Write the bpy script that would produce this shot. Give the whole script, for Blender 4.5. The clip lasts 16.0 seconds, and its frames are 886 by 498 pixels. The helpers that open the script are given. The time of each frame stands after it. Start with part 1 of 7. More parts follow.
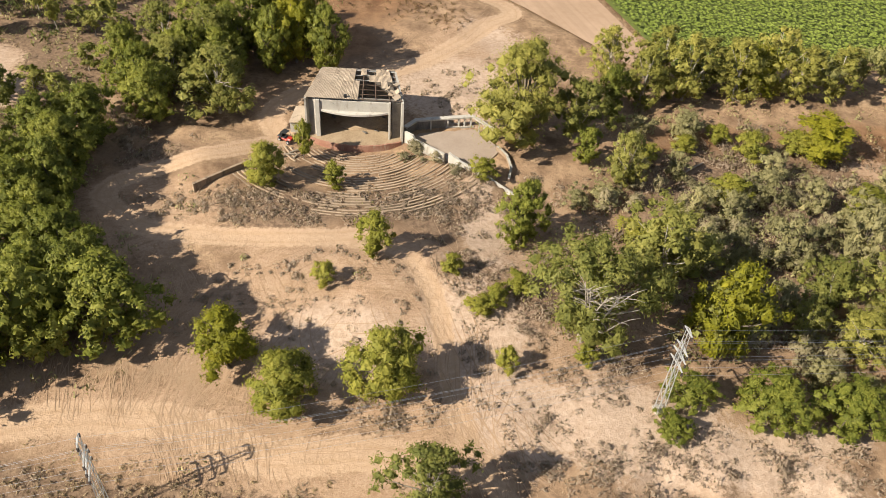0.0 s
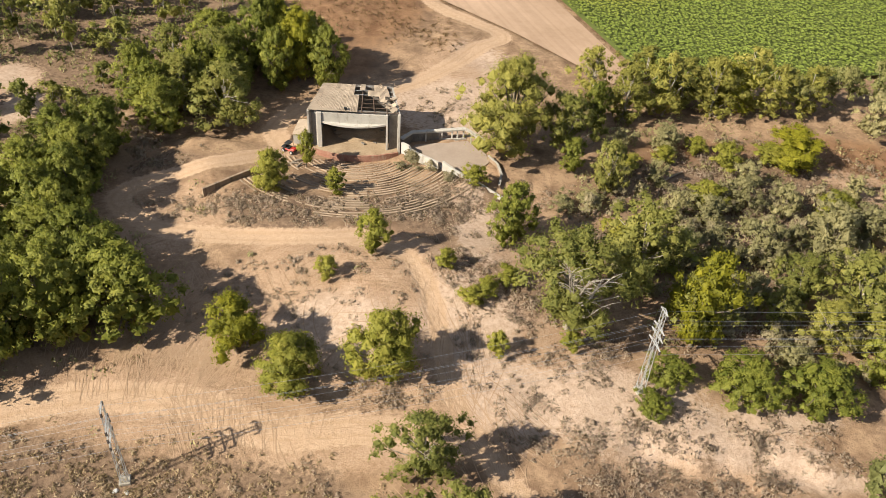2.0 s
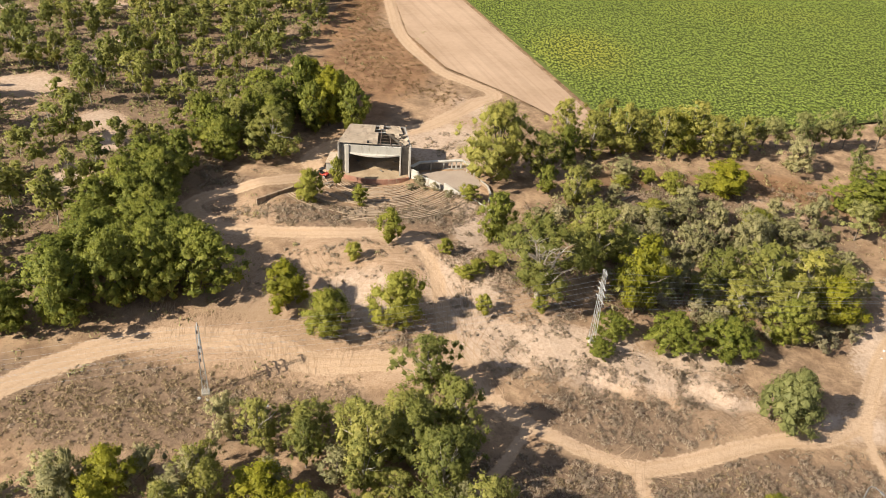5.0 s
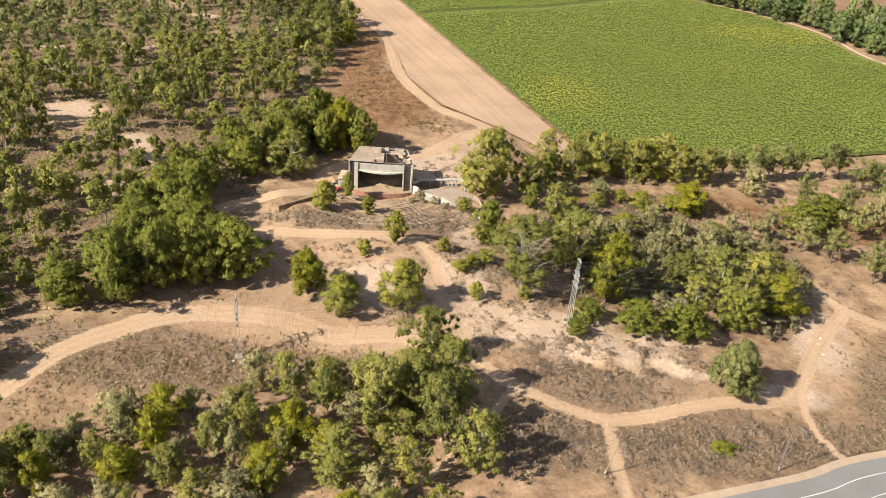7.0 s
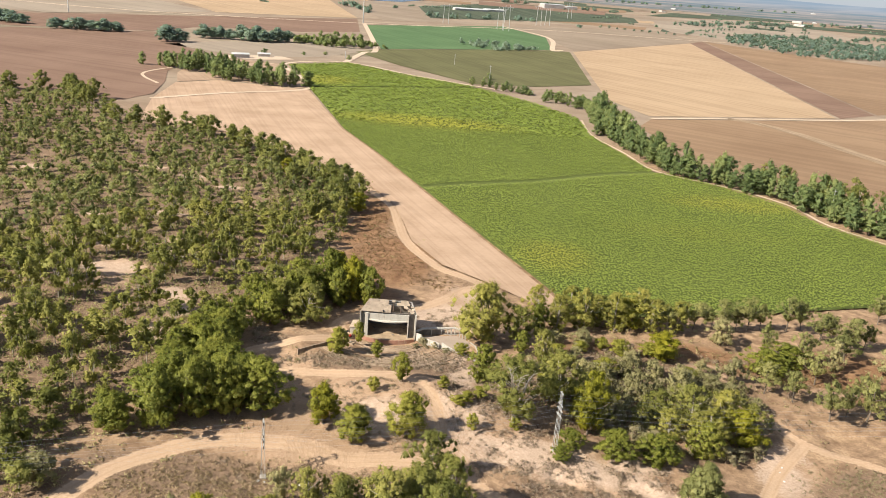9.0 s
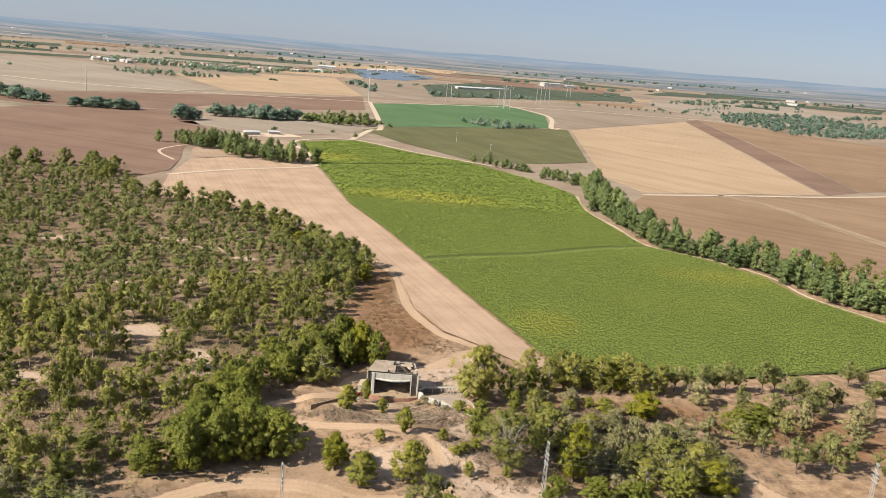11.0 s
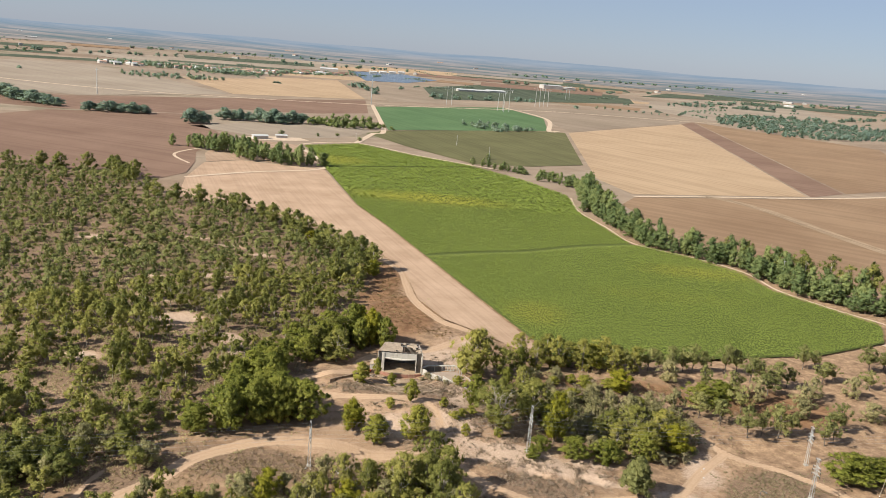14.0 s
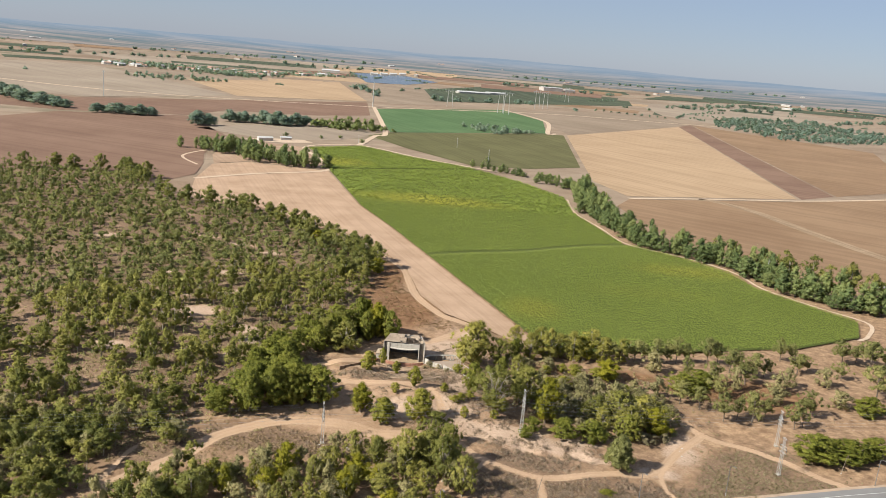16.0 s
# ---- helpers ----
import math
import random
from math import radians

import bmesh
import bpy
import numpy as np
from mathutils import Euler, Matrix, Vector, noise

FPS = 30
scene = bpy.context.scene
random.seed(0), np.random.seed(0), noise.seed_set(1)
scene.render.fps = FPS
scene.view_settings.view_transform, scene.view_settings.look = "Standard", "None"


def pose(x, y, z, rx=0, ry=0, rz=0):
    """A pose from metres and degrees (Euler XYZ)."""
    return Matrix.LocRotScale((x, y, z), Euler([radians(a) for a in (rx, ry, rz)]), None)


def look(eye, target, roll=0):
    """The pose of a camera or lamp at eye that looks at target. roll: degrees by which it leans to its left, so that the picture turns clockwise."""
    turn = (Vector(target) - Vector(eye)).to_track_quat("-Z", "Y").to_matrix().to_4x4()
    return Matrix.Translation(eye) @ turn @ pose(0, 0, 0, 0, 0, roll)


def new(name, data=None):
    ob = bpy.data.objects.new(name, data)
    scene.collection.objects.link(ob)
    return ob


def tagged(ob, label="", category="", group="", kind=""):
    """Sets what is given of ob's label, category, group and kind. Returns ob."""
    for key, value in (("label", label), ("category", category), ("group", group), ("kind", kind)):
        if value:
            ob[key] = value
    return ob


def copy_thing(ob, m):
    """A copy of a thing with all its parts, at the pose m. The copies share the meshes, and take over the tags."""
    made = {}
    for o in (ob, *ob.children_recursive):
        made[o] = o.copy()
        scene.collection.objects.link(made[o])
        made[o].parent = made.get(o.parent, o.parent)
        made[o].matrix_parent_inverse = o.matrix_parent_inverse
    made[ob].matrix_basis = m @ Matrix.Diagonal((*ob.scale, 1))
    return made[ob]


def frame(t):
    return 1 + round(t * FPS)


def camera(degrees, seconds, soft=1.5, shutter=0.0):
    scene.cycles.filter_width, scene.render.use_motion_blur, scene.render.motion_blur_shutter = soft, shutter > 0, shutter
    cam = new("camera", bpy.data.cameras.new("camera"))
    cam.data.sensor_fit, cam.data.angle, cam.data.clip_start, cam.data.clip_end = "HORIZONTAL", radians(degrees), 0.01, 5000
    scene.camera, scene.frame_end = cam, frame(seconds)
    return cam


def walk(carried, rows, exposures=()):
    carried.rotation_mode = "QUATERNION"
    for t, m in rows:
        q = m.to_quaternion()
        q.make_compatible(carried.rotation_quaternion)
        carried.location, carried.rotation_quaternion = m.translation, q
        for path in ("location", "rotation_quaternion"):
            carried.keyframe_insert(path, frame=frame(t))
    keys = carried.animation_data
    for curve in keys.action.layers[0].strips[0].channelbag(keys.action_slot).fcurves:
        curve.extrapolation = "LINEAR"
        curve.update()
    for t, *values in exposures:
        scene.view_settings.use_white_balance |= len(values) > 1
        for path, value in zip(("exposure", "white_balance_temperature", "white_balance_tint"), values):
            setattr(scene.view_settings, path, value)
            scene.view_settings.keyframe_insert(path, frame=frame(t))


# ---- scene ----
cam = camera(56.4, 16.0, soft=0.8)
PATH = [
    (0, (18.811, -103.928, 74.397), (18.835, -102.463, 73.037), 4.2),
    (0.5, (18.905, -104.941, 74.271), (18.931, -103.474, 72.912), 4.3),
    (1, (18.973, -106.994, 74.201), (19.003, -105.528, 72.841), 4.2),
    (1.5, (19.211, -109.743, 74.517), (19.242, -108.28, 73.154), 4.2),
    (2, (19.029, -113.005, 74.978), (19.061, -111.476, 73.69), 4.2),
    (2.5, (19.288, -116.198, 76.03), (19.31, -114.579, 74.857), 3.9),
    (3, (19.193, -119.969, 76.97), (19.22, -118.314, 75.847), 4.1),
    (3.5, (19.328, -126.324, 78.625), (19.369, -124.668, 77.505), 4.0),
    (4, (19.655, -135.276, 80.368), (19.686, -133.619, 79.248), 4.1),
    (4.5, (20.058, -142.384, 81.625), (20.075, -140.727, 80.506), 3.9),
    (4.7, (20.514, -144.685, 82.596), (20.521, -143.031, 81.471), 3.8),
    (6.8, (19.332, -170.905, 84.865), (19.357, -169.187, 83.84), 5.1),
    (7, (19.251, -173.271, 85.415), (19.275, -171.539, 84.416), 5.0),
    (7.5, (19.297, -179.276, 86.928), (19.313, -177.497, 86.014), 4.8),
    (8, (18.816, -185.454, 88.278), (18.83, -183.63, 87.458), 4.9),
    (8.5, (19.277, -191.75, 89.832), (19.278, -189.886, 89.106), 4.8),
    (9, (19.458, -197.726, 91.201), (19.449, -195.828, 90.57), 4.7),
    (9.5, (19.811, -203.588, 92.343), (19.791, -201.66, 91.812), 4.5),
    (9.7, (20.08, -205.535, 93.097), (20.053, -203.598, 92.603), 4.6),
    (12, (20.401, -232.915, 98.815), (20.373, -230.968, 98.355), 4.9),
    (12.5, (20.583, -238.835, 100.213), (20.554, -236.89, 99.751), 4.9),
    (13, (20.652, -243.916, 101.037), (20.623, -241.97, 100.575), 4.9),
    (13.5, (21.023, -250.892, 102.66), (20.991, -248.947, 102.197), 4.8),
    (14, (20.827, -255.301, 103.41), (20.796, -253.355, 102.948), 4.8),
    (14.5, (20.831, -260.488, 104.338), (20.8, -258.542, 103.876), 4.9),
    (15, (21.027, -266.239, 105.486), (20.996, -264.293, 105.025), 4.9),
    (15.5, (21.062, -271.542, 106.581), (21.03, -269.596, 106.12), 5.0),
    (16, (20.85, -276.806, 107.513), (20.819, -274.86, 107.053), 5.0),
]
walk(cam, [(t, look(eye, target, roll)) for t, eye, target, roll in PATH], [(0, 1.02, 6500, 10), (4.5, 1.06, 6500, 10), (8.5, 1.16, 6350, 10), (12, 0.92, 6150, 10), (16, 0.90, 6150, 10)])

# ---------------------------------------------------------------- light
SUN_EL, SUN_AZ = radians(36.5), radians(241.5)      # azimuth clockwise from +y
world = bpy.data.worlds.new("sky")
scene.world = world
world.use_nodes = True
wn = world.node_tree.nodes
sky = wn.new("ShaderNodeTexSky")
sky.sky_type = "NISHITA"
sky.sun_disc = False
sky.sun_elevation, sky.sun_rotation = SUN_EL, SUN_AZ
sky.altitude, sky.air_density, sky.dust_density, sky.ozone_density = 600, 1.0, 0.4, 3.5
tint = wn.new("ShaderNodeMix")
tint.data_type, tint.blend_type = "RGBA", "MULTIPLY"
tint.inputs["Factor"].default_value, tint.inputs["B"].default_value = 1.0, (0.90, 0.90, 1.0, 1)
world.node_tree.links.new(sky.outputs[0], tint.inputs["A"])
haze = wn.new("ShaderNodeMix")              # a milky summer sky
haze.data_type = "RGBA"
haze.inputs["Factor"].default_value, haze.inputs["B"].default_value = 0.62, (3.95, 4.45, 5.35, 1)
world.node_tree.links.new(tint.outputs["Result"], haze.inputs["A"])
world.node_tree.links.new(haze.outputs["Result"], wn["Background"].inputs[0])
wn["Background"].inputs[1].default_value = 0.052
sun = new("sun", bpy.data.lights.new("sun", "SUN"))
sun.data.energy, sun.data.angle, sun.data.color = 4.8, radians(0.53), (1.0, 0.92, 0.78)
sun_from = Vector((math.sin(SUN_AZ) * math.cos(SUN_EL), math.cos(SUN_AZ) * math.cos(SUN_EL), math.sin(SUN_EL)))
sun.matrix_world = look(sun_from * 300, (0, 0, 0))


# ---------------------------------------------------------------- materials
def nodes_of(name):
    m = bpy.data.materials.new(name)
    m.use_nodes = True
    nt = m.node_tree
    return m, nt, nt.nodes["Principled BSDF"]


def link(nt, a, b):
    nt.links.new(a, b)


def noise_tex(nt, scale, detail=4.0, rough=0.6, vec=None, stretch=None):
    """Noise in metres of the world; stretch squeezes it along the axes."""
    if vec is None:
        vec = nt.nodes.new("ShaderNodeNewGeometry").outputs["Position"]
    if stretch:
        mp = nt.nodes.new("ShaderNodeMapping")
        mp.vector_type = "TEXTURE"
        mp.inputs["Scale"].default_value = tuple(1.0 / v for v in stretch[:3])
        if len(stretch) > 3:
            mp.inputs["Rotation"].default_value = (0, 0, stretch[3])
        link(nt, vec, mp.inputs["Vector"])
        vec = mp.outputs[0]
    n = nt.nodes.new("ShaderNodeTexNoise")
    n.inputs["Scale"].default_value, n.inputs["Detail"].default_value, n.inputs["Roughness"].default_value = scale, detail, rough
    link(nt, vec, n.inputs["Vector"])
    return n.outputs["Fac"]


def ramp(nt, fac, stops):
    r = nt.nodes.new("ShaderNodeValToRGB")
    els = r.color_ramp.elements
    while len(els) < len(stops):
        els.new(0.5)
    for e, (p, c) in zip(els, stops):
        e.position = p
        e.color = (*c, 1) if len(c) == 3 else c
    link(nt, fac, r.inputs[0])
    return r.outputs[0]


def grey(nt, fac, a, b):
    """A smooth step of fac between a and b."""
    m = nt.nodes.new("ShaderNodeMapRange")
    m.interpolation_type = "SMOOTHSTEP"
    m.inputs["From Min"].default_value, m.inputs["From Max"].default_value = a, b
    link(nt, fac, m.inputs["Value"])
    return m.outputs[0]


def mix(nt, fac, a, b, how="MIX"):
    m = nt.nodes.new("ShaderNodeMix")
    m.data_type, m.blend_type = "RGBA", how
    for sock, v in ((m.inputs["Factor"], fac), (m.inputs["A"], a), (m.inputs["B"], b)):
        if isinstance(v, (int, float)):
            sock.default_value = v
        elif isinstance(v, tuple):
            sock.default_value = (*v, 1)
        else:
            link(nt, v, sock)
    return m.outputs["Result"]


def maths(nt, op, a, b=0.0):
    m = nt.nodes.new("ShaderNodeMath")
    m.operation = op
    for sock, v in ((m.inputs[0], a), (m.inputs[1], b)):
        if isinstance(v, (int, float)):
            sock.default_value = v
        else:
            link(nt, v, sock)
    return m.outputs[0]


def bump(nt, bsdf, height, strength, distance):
    b = nt.nodes.new("ShaderNodeBump")
    b.inputs["Strength"].default_value, b.inputs["Distance"].default_value = strength, distance
    link(nt, height, b.inputs["Height"])
    link(nt, b.outputs[0], bsdf.inputs["Normal"])


def surface(name, dark, light, big=0.5, fine=6.0, rough=0.85, relief=0.02, metal=0.0, stain=None, vary=0.0):
    """A weathered surface: two scales of noise between two colours, stains, relief, and a tint from piece to piece."""
    m, nt, b = nodes_of(name)
    n1, n2 = noise_tex(nt, big, 5), noise_tex(nt, fine, 4)
    f = maths(nt, "ADD", maths(nt, "MULTIPLY", n1, 0.65), maths(nt, "MULTIPLY", n2, 0.35))
    c = ramp(nt, f, [(0.34, dark), (0.66, light)])
    if stain:
        c = mix(nt, grey(nt, noise_tex(nt, big * 1.7, 6, 0.7, stretch=(1, 1, 0.25)), 0.52, 0.70), c, stain)
    if vary:
        rnd = nt.nodes.new("ShaderNodeObjectInfo").outputs["Random"]
        v = nt.nodes.new("ShaderNodeHueSaturation")
        link(nt, c, v.inputs["Color"])
        link(nt, maths(nt, "ADD", maths(nt, "MULTIPLY", rnd, 2 * vary), 1 - vary), v.inputs["Value"])
        c = v.outputs[0]
    link(nt, c, b.inputs["Base Color"])
    b.inputs["Roughness"].default_value, b.inputs["Metallic"].default_value = rough, metal
    b.inputs["Specular IOR Level"].default_value = 0.25
    if relief:
        bump(nt, b, n2, 0.6, relief)
    return m


def foliage(name, dark, mid, bright, spread=0.5, patch=0.45, weight=0.3):
    """Leaves: the tint changes from plant to plant and from leaf to leaf; some light shines through."""
    m, nt, b = nodes_of(name)
    isle = nt.nodes.new("ShaderNodeNewGeometry").outputs["Random Per Island"]
    rnd = nt.nodes.new("ShaderNodeObjectInfo").outputs["Random"]
    f = maths(nt, "ADD", maths(nt, "MULTIPLY", rnd, spread), maths(nt, "MULTIPLY", isle, 1 - spread))
    clump = grey(nt, noise_tex(nt, patch, 2), 0.25, 0.75)
    f = maths(nt, "ADD", maths(nt, "MULTIPLY", f, 1 - weight), maths(nt, "MULTIPLY", clump, weight))
    c = ramp(nt, f, [(0.18, dark), (0.5, mid), (0.85, bright)])
    link(nt, c, b.inputs["Base Color"])
    b.inputs["Roughness"].default_value = 0.6
    b.inputs["Specular IOR Level"].default_value = 0.2
    tr = nt.nodes.new("ShaderNodeBsdfTranslucent")
    link(nt, mix(nt, 0.5, c, (0.26, 0.29, 0.03)), tr.inputs["Color"])
    mx = nt.nodes.new("ShaderNodeMixShader")
    mx.inputs[0].default_value = 0.34
    link(nt, b.outputs[0], mx.inputs[1])
    link(nt, tr.outputs[0], mx.inputs[2])
    link(nt, mx.outputs[0], nt.nodes["Material Output"].inputs["Surface"])
    return m


LEAF_PINE = foliage("pine_foliage", (0.082, 0.097, 0.015), (0.173, 0.182, 0.028), (0.299, 0.286, 0.053), 0.35)
LEAF_GUM = foliage("gum_foliage", (0.105, 0.114, 0.026), (0.209, 0.204, 0.048), (0.353, 0.313, 0.083), 0.5)
LEAF_LIME = foliage("lime_foliage", (0.126, 0.124, 0.011), (0.235, 0.221, 0.017), (0.353, 0.307, 0.030), 0.4)
LEAF_OLIVE = foliage("olive_foliage", (0.144, 0.132, 0.062), (0.273, 0.245, 0.113), (0.428, 0.366, 0.175), 0.5)
LEAF_SHRUB = foliage("brown_green_shrub", (0.149, 0.127, 0.070), (0.271, 0.228, 0.132), (0.404, 0.333, 0.202), 0.65)
LEAF_PALEPINE = foliage("pale_pine_foliage", (0.114, 0.123, 0.041), (0.220, 0.217, 0.074), (0.348, 0.317, 0.114), 0.5)
LEAF_TALL = foliage("tall_tree_foliage", (0.076, 0.089, 0.022), (0.166, 0.171, 0.043), (0.308, 0.285, 0.078), 0.4)
LEAF_WOODS = foliage("far_woods_foliage", (0.085, 0.098, 0.031), (0.176, 0.185, 0.061), (0.283, 0.275, 0.095), 0.0, 0.10, 0.6)
LEAF_HEDGE = foliage("hedgerow_foliage", (0.081, 0.116, 0.045), (0.158, 0.197, 0.072), (0.286, 0.305, 0.108), 0.6)
# far trees: leaves paler and bluer, with the distance haze in their colour
LEAF_FARTREE = foliage("haze_tinted_foliage", (0.104, 0.158, 0.129), (0.177, 0.241, 0.184), (0.272, 0.337, 0.239), 0.5)
LEAF_DRY = foliage("dry_brush", (0.254, 0.186, 0.137), (0.315, 0.234, 0.173), (0.385, 0.291, 0.218), 0.0, 0.35, 0.6)
LEAF_STRAW = foliage("dry_straw", (0.281, 0.196, 0.114), (0.345, 0.249, 0.150), (0.423, 0.314, 0.196), 0.0, 0.3, 0.5)
LEAF_GRASS = foliage("grey_green_dry_grass", (0.195, 0.158, 0.090), (0.262, 0.216, 0.128), (0.340, 0.284, 0.175), 0.0, 0.2, 0.5)
LEAF_OCHRE = foliage("ochre_foliage", (0.140, 0.135, 0.030), (0.280, 0.257, 0.055), (0.436, 0.379, 0.096), 0.5)
LEAF_MEADOW = foliage("reddish_dry_grass", (0.125, 0.070, 0.040), (0.195, 0.112, 0.062), (0.285, 0.176, 0.100), 0.0)
LEAF_CROP = foliage("crop_leaves", (0.190, 0.238, 0.042), (0.230, 0.284, 0.052), (0.278, 0.330, 0.068), 0.0)
LEAF_FRESH = foliage("fresh_foliage", (0.122, 0.127, 0.018), (0.230, 0.221, 0.033), (0.363, 0.318, 0.061), 0.4)
BARK = surface("bark", (0.094, 0.072, 0.054), (0.187, 0.151, 0.115), 1.5, 9, 0.9, 0.03)
BARK_PALE = surface("pale_bark", (0.259, 0.216, 0.166), (0.403, 0.360, 0.295), 1.5, 9, 0.85, 0.03)
CONCRETE = surface("weathered_concrete", (0.288, 0.259, 0.216), (0.432, 0.396, 0.338), 0.45, 5, 0.9, 0.015, stain=(0.180, 0.158, 0.130))
OLD_WALL = surface("old_brown_concrete", (0.220, 0.155, 0.100), (0.340, 0.256, 0.178), 0.5, 5, 0.9, 0.02, stain=(0.120, 0.098, 0.072))
PLASTER = surface("pale_plaster", (0.363, 0.330, 0.279), (0.480, 0.447, 0.389), 0.6, 6, 0.85, 0.01, stain=(0.259, 0.227, 0.182))
# stained dark twin of the concrete, with the shade of recesses in its colour
DARK_WALL = surface("shade_toned_concrete", (0.115, 0.101, 0.086), (0.216, 0.194, 0.166), 0.5, 5, 0.9, 0.015, stain=(0.072, 0.065, 0.058))
ROOF_SHEET = surface("cement_roof_sheet", (0.300, 0.232, 0.165), (0.405, 0.322, 0.236), 0.5, 5, 0.9, 0.01, stain=(0.235, 0.178, 0.125), vary=0.12)
BENCH = surface("worn_bench_concrete", (0.250, 0.182, 0.120), (0.370, 0.280, 0.195), 0.8, 7, 0.9, 0.02, vary=0.16)
RED_EDGE = surface("red_painted_masonry", (0.259, 0.115, 0.076), (0.374, 0.216, 0.151), 0.7, 6, 0.9, 0.02, stain=(0.396, 0.302, 0.216))
PAVING = surface("court_concrete", (0.262, 0.200, 0.152), (0.330, 0.262, 0.205), 0.3, 4, 0.9, 0.01)
STAGE_DIRT = surface("stage_rubble_dirt", (0.230, 0.158, 0.094), (0.374, 0.281, 0.180), 0.5, 4, 0.95, 0.05)
STEEL = surface("galvanised_steel", (0.370, 0.364, 0.345), (0.500, 0.492, 0.466), 1.0, 12, 0.5, 0.0, metal=0.25)
RUSTY = surface("rusty_steel", (0.086, 0.061, 0.047), (0.173, 0.122, 0.086), 1.5, 12, 0.8, 0.0, metal=0.3)
POLE_GREY = surface("grey_lamp_pole", (0.150, 0.146, 0.140), (0.230, 0.225, 0.216), 1.0, 9, 0.6, 0.0, metal=0.3)
WIRE = surface("conductor_wire", (0.302, 0.302, 0.302), (0.396, 0.396, 0.396), 1.0, 5, 0.4, 0.0, metal=0.8)
INSULATOR = surface("brown_glazed_insulator", (0.040, 0.032, 0.028), (0.072, 0.056, 0.048), 2, 8, 0.3, 0.0)
ASPHALT = surface("asphalt", (0.165, 0.158, 0.150), (0.215, 0.207, 0.197), 0.15, 8, 0.9, 0.01)
ROAD_PAINT = surface("road_paint", (0.446, 0.439, 0.410), (0.562, 0.554, 0.526), 0.5, 5, 0.7, 0.0)
RED_PAINT = surface("red_vehicle_paint", (0.336, 0.028, 0.016), (0.416, 0.040, 0.024), 1, 6, 0.35, 0.0)
BLACK = surface("black_plastic", (0.018, 0.018, 0.018), (0.036, 0.036, 0.036), 2, 9, 0.6, 0.0)
WHITE_STUFF = surface("white_debris", (0.446, 0.432, 0.403), (0.576, 0.562, 0.533), 1.5, 6, 0.8, 0.0)
WOOD = surface("grey_wood", (0.194, 0.151, 0.108), (0.302, 0.252, 0.194), 2, 10, 0.9, 0.01)
HOUSE_WALL = surface("house_wall", (0.330, 0.300, 0.262), (0.430, 0.402, 0.362), 0.05, 1, 0.9, 0.0)
HOUSE_ROOF = surface("house_roof", (0.288, 0.173, 0.122), (0.374, 0.259, 0.194), 0.05, 1, 0.9, 0.0)
SHED_ROOF = surface("shed_roof", (0.400, 0.395, 0.380), (0.500, 0.496, 0.480), 0.05, 1, 0.6, 0.0)
GLASS_DARK = surface("window_pane", (0.040, 0.048, 0.056), (0.064, 0.072, 0.080), 1, 4, 0.15, 0.0)
WATER = surface("still_water", (0.080, 0.104, 0.128), (0.112, 0.136, 0.160), 0.01, 0.05, 0.25, 0.0)


def field_mat(name, dark, light, angle=0.0, period=0.0, depth=0.25, patch=0.02):
    """Worked land: broad patches, crop rows at an angle (radians) and period (metres), fine speckle."""
    m, nt, b = nodes_of(name)
    n1, n2 = noise_tex(nt, patch, 5), noise_tex(nt, 0.7, 5, 0.7)
    f = maths(nt, "ADD", maths(nt, "MULTIPLY", n1, 0.7), maths(nt, "MULTIPLY", n2, 0.3))
    c = ramp(nt, f, [(0.36, dark), (0.64, light)])
    if period:
        rows = noise_tex(nt, 1.0 / period, 2, 0.5, stretch=(1.0, 0.012, 1.0, angle))
        c = mix(nt, maths(nt, "MULTIPLY", grey(nt, rows, 0.46, 0.60), depth), c, tuple(v * 0.62 for v in dark))
        bump(nt, b, rows, 0.5, 0.1)
    link(nt, c, b.inputs["Base Color"])
    b.inputs["Roughness"].default_value = 0.95
    b.inputs["Specular IOR Level"].default_value = 0.1
    return m


# ---------------------------------------------------------------- shape of the land
def knoll(x, y, cx, cy, sx, sy, a):
    return a * np.exp(-(((x - cx) / sx) ** 2) - ((y - cy) / sy) ** 2)


def sstep(a, b, v):
    t = np.clip((v - a) / (b - a), 0, 1)
    return t * t * (3 - 2 * t)


BOWL = (6.2, 3.0)           # centre of the seating arcs


def terrain(x, y):
    """Height of the ground: a low mound before the theatre, a bowl for the seats, a dip in the east, a rise in the west."""
    x, y = np.asarray(x, float), np.asarray(y, float)
    z = -3 + knoll(x, y, 5, 5, 80, 110, 3) + knoll(x, y, 20, -31, 30, 14, 3) + knoll(x, y, 100, -40, 35, 45, -2) + knoll(x, y, -85, 15, 45, 80, 4.5) + knoll(x, y, -8, -64, 20, 9, -1.7)
    r = np.hypot(x - BOWL[0], y - BOWL[1])
    w = 1 - sstep(23, 31, r)
    seats = (y < np.where((x > -1.6) & (x < 13.6), -0.25, -1.0)) & (y < 0.2 - (x - 13.5) * 0.776)
    z = z * (1 - w) + np.where(seats, -1.15 + 0.148 * np.maximum(r - 6, 0), 0.0) * w
    far = np.minimum(np.hypot(x - 20, y), 4600)
    return z + np.where(far > 1500, (np.maximum(far - 1500, 0) / 3300) ** 2 * 78, 0)




def path_dist(x, y, pts):
    """Distance of many points to a polyline."""
    best = np.full(x.shape, 1e9)
    for (ax, ay), (bx, by) in zip(pts[:-1], pts[1:]):
        dx, dy = bx - ax, by - ay
        t = np.clip(((x - ax) * dx + (y - ay) * dy) / (dx * dx + dy * dy), 0, 1)
        best = np.minimum(best, np.hypot(x - ax - t * dx, y - ay - t * dy))
    return best


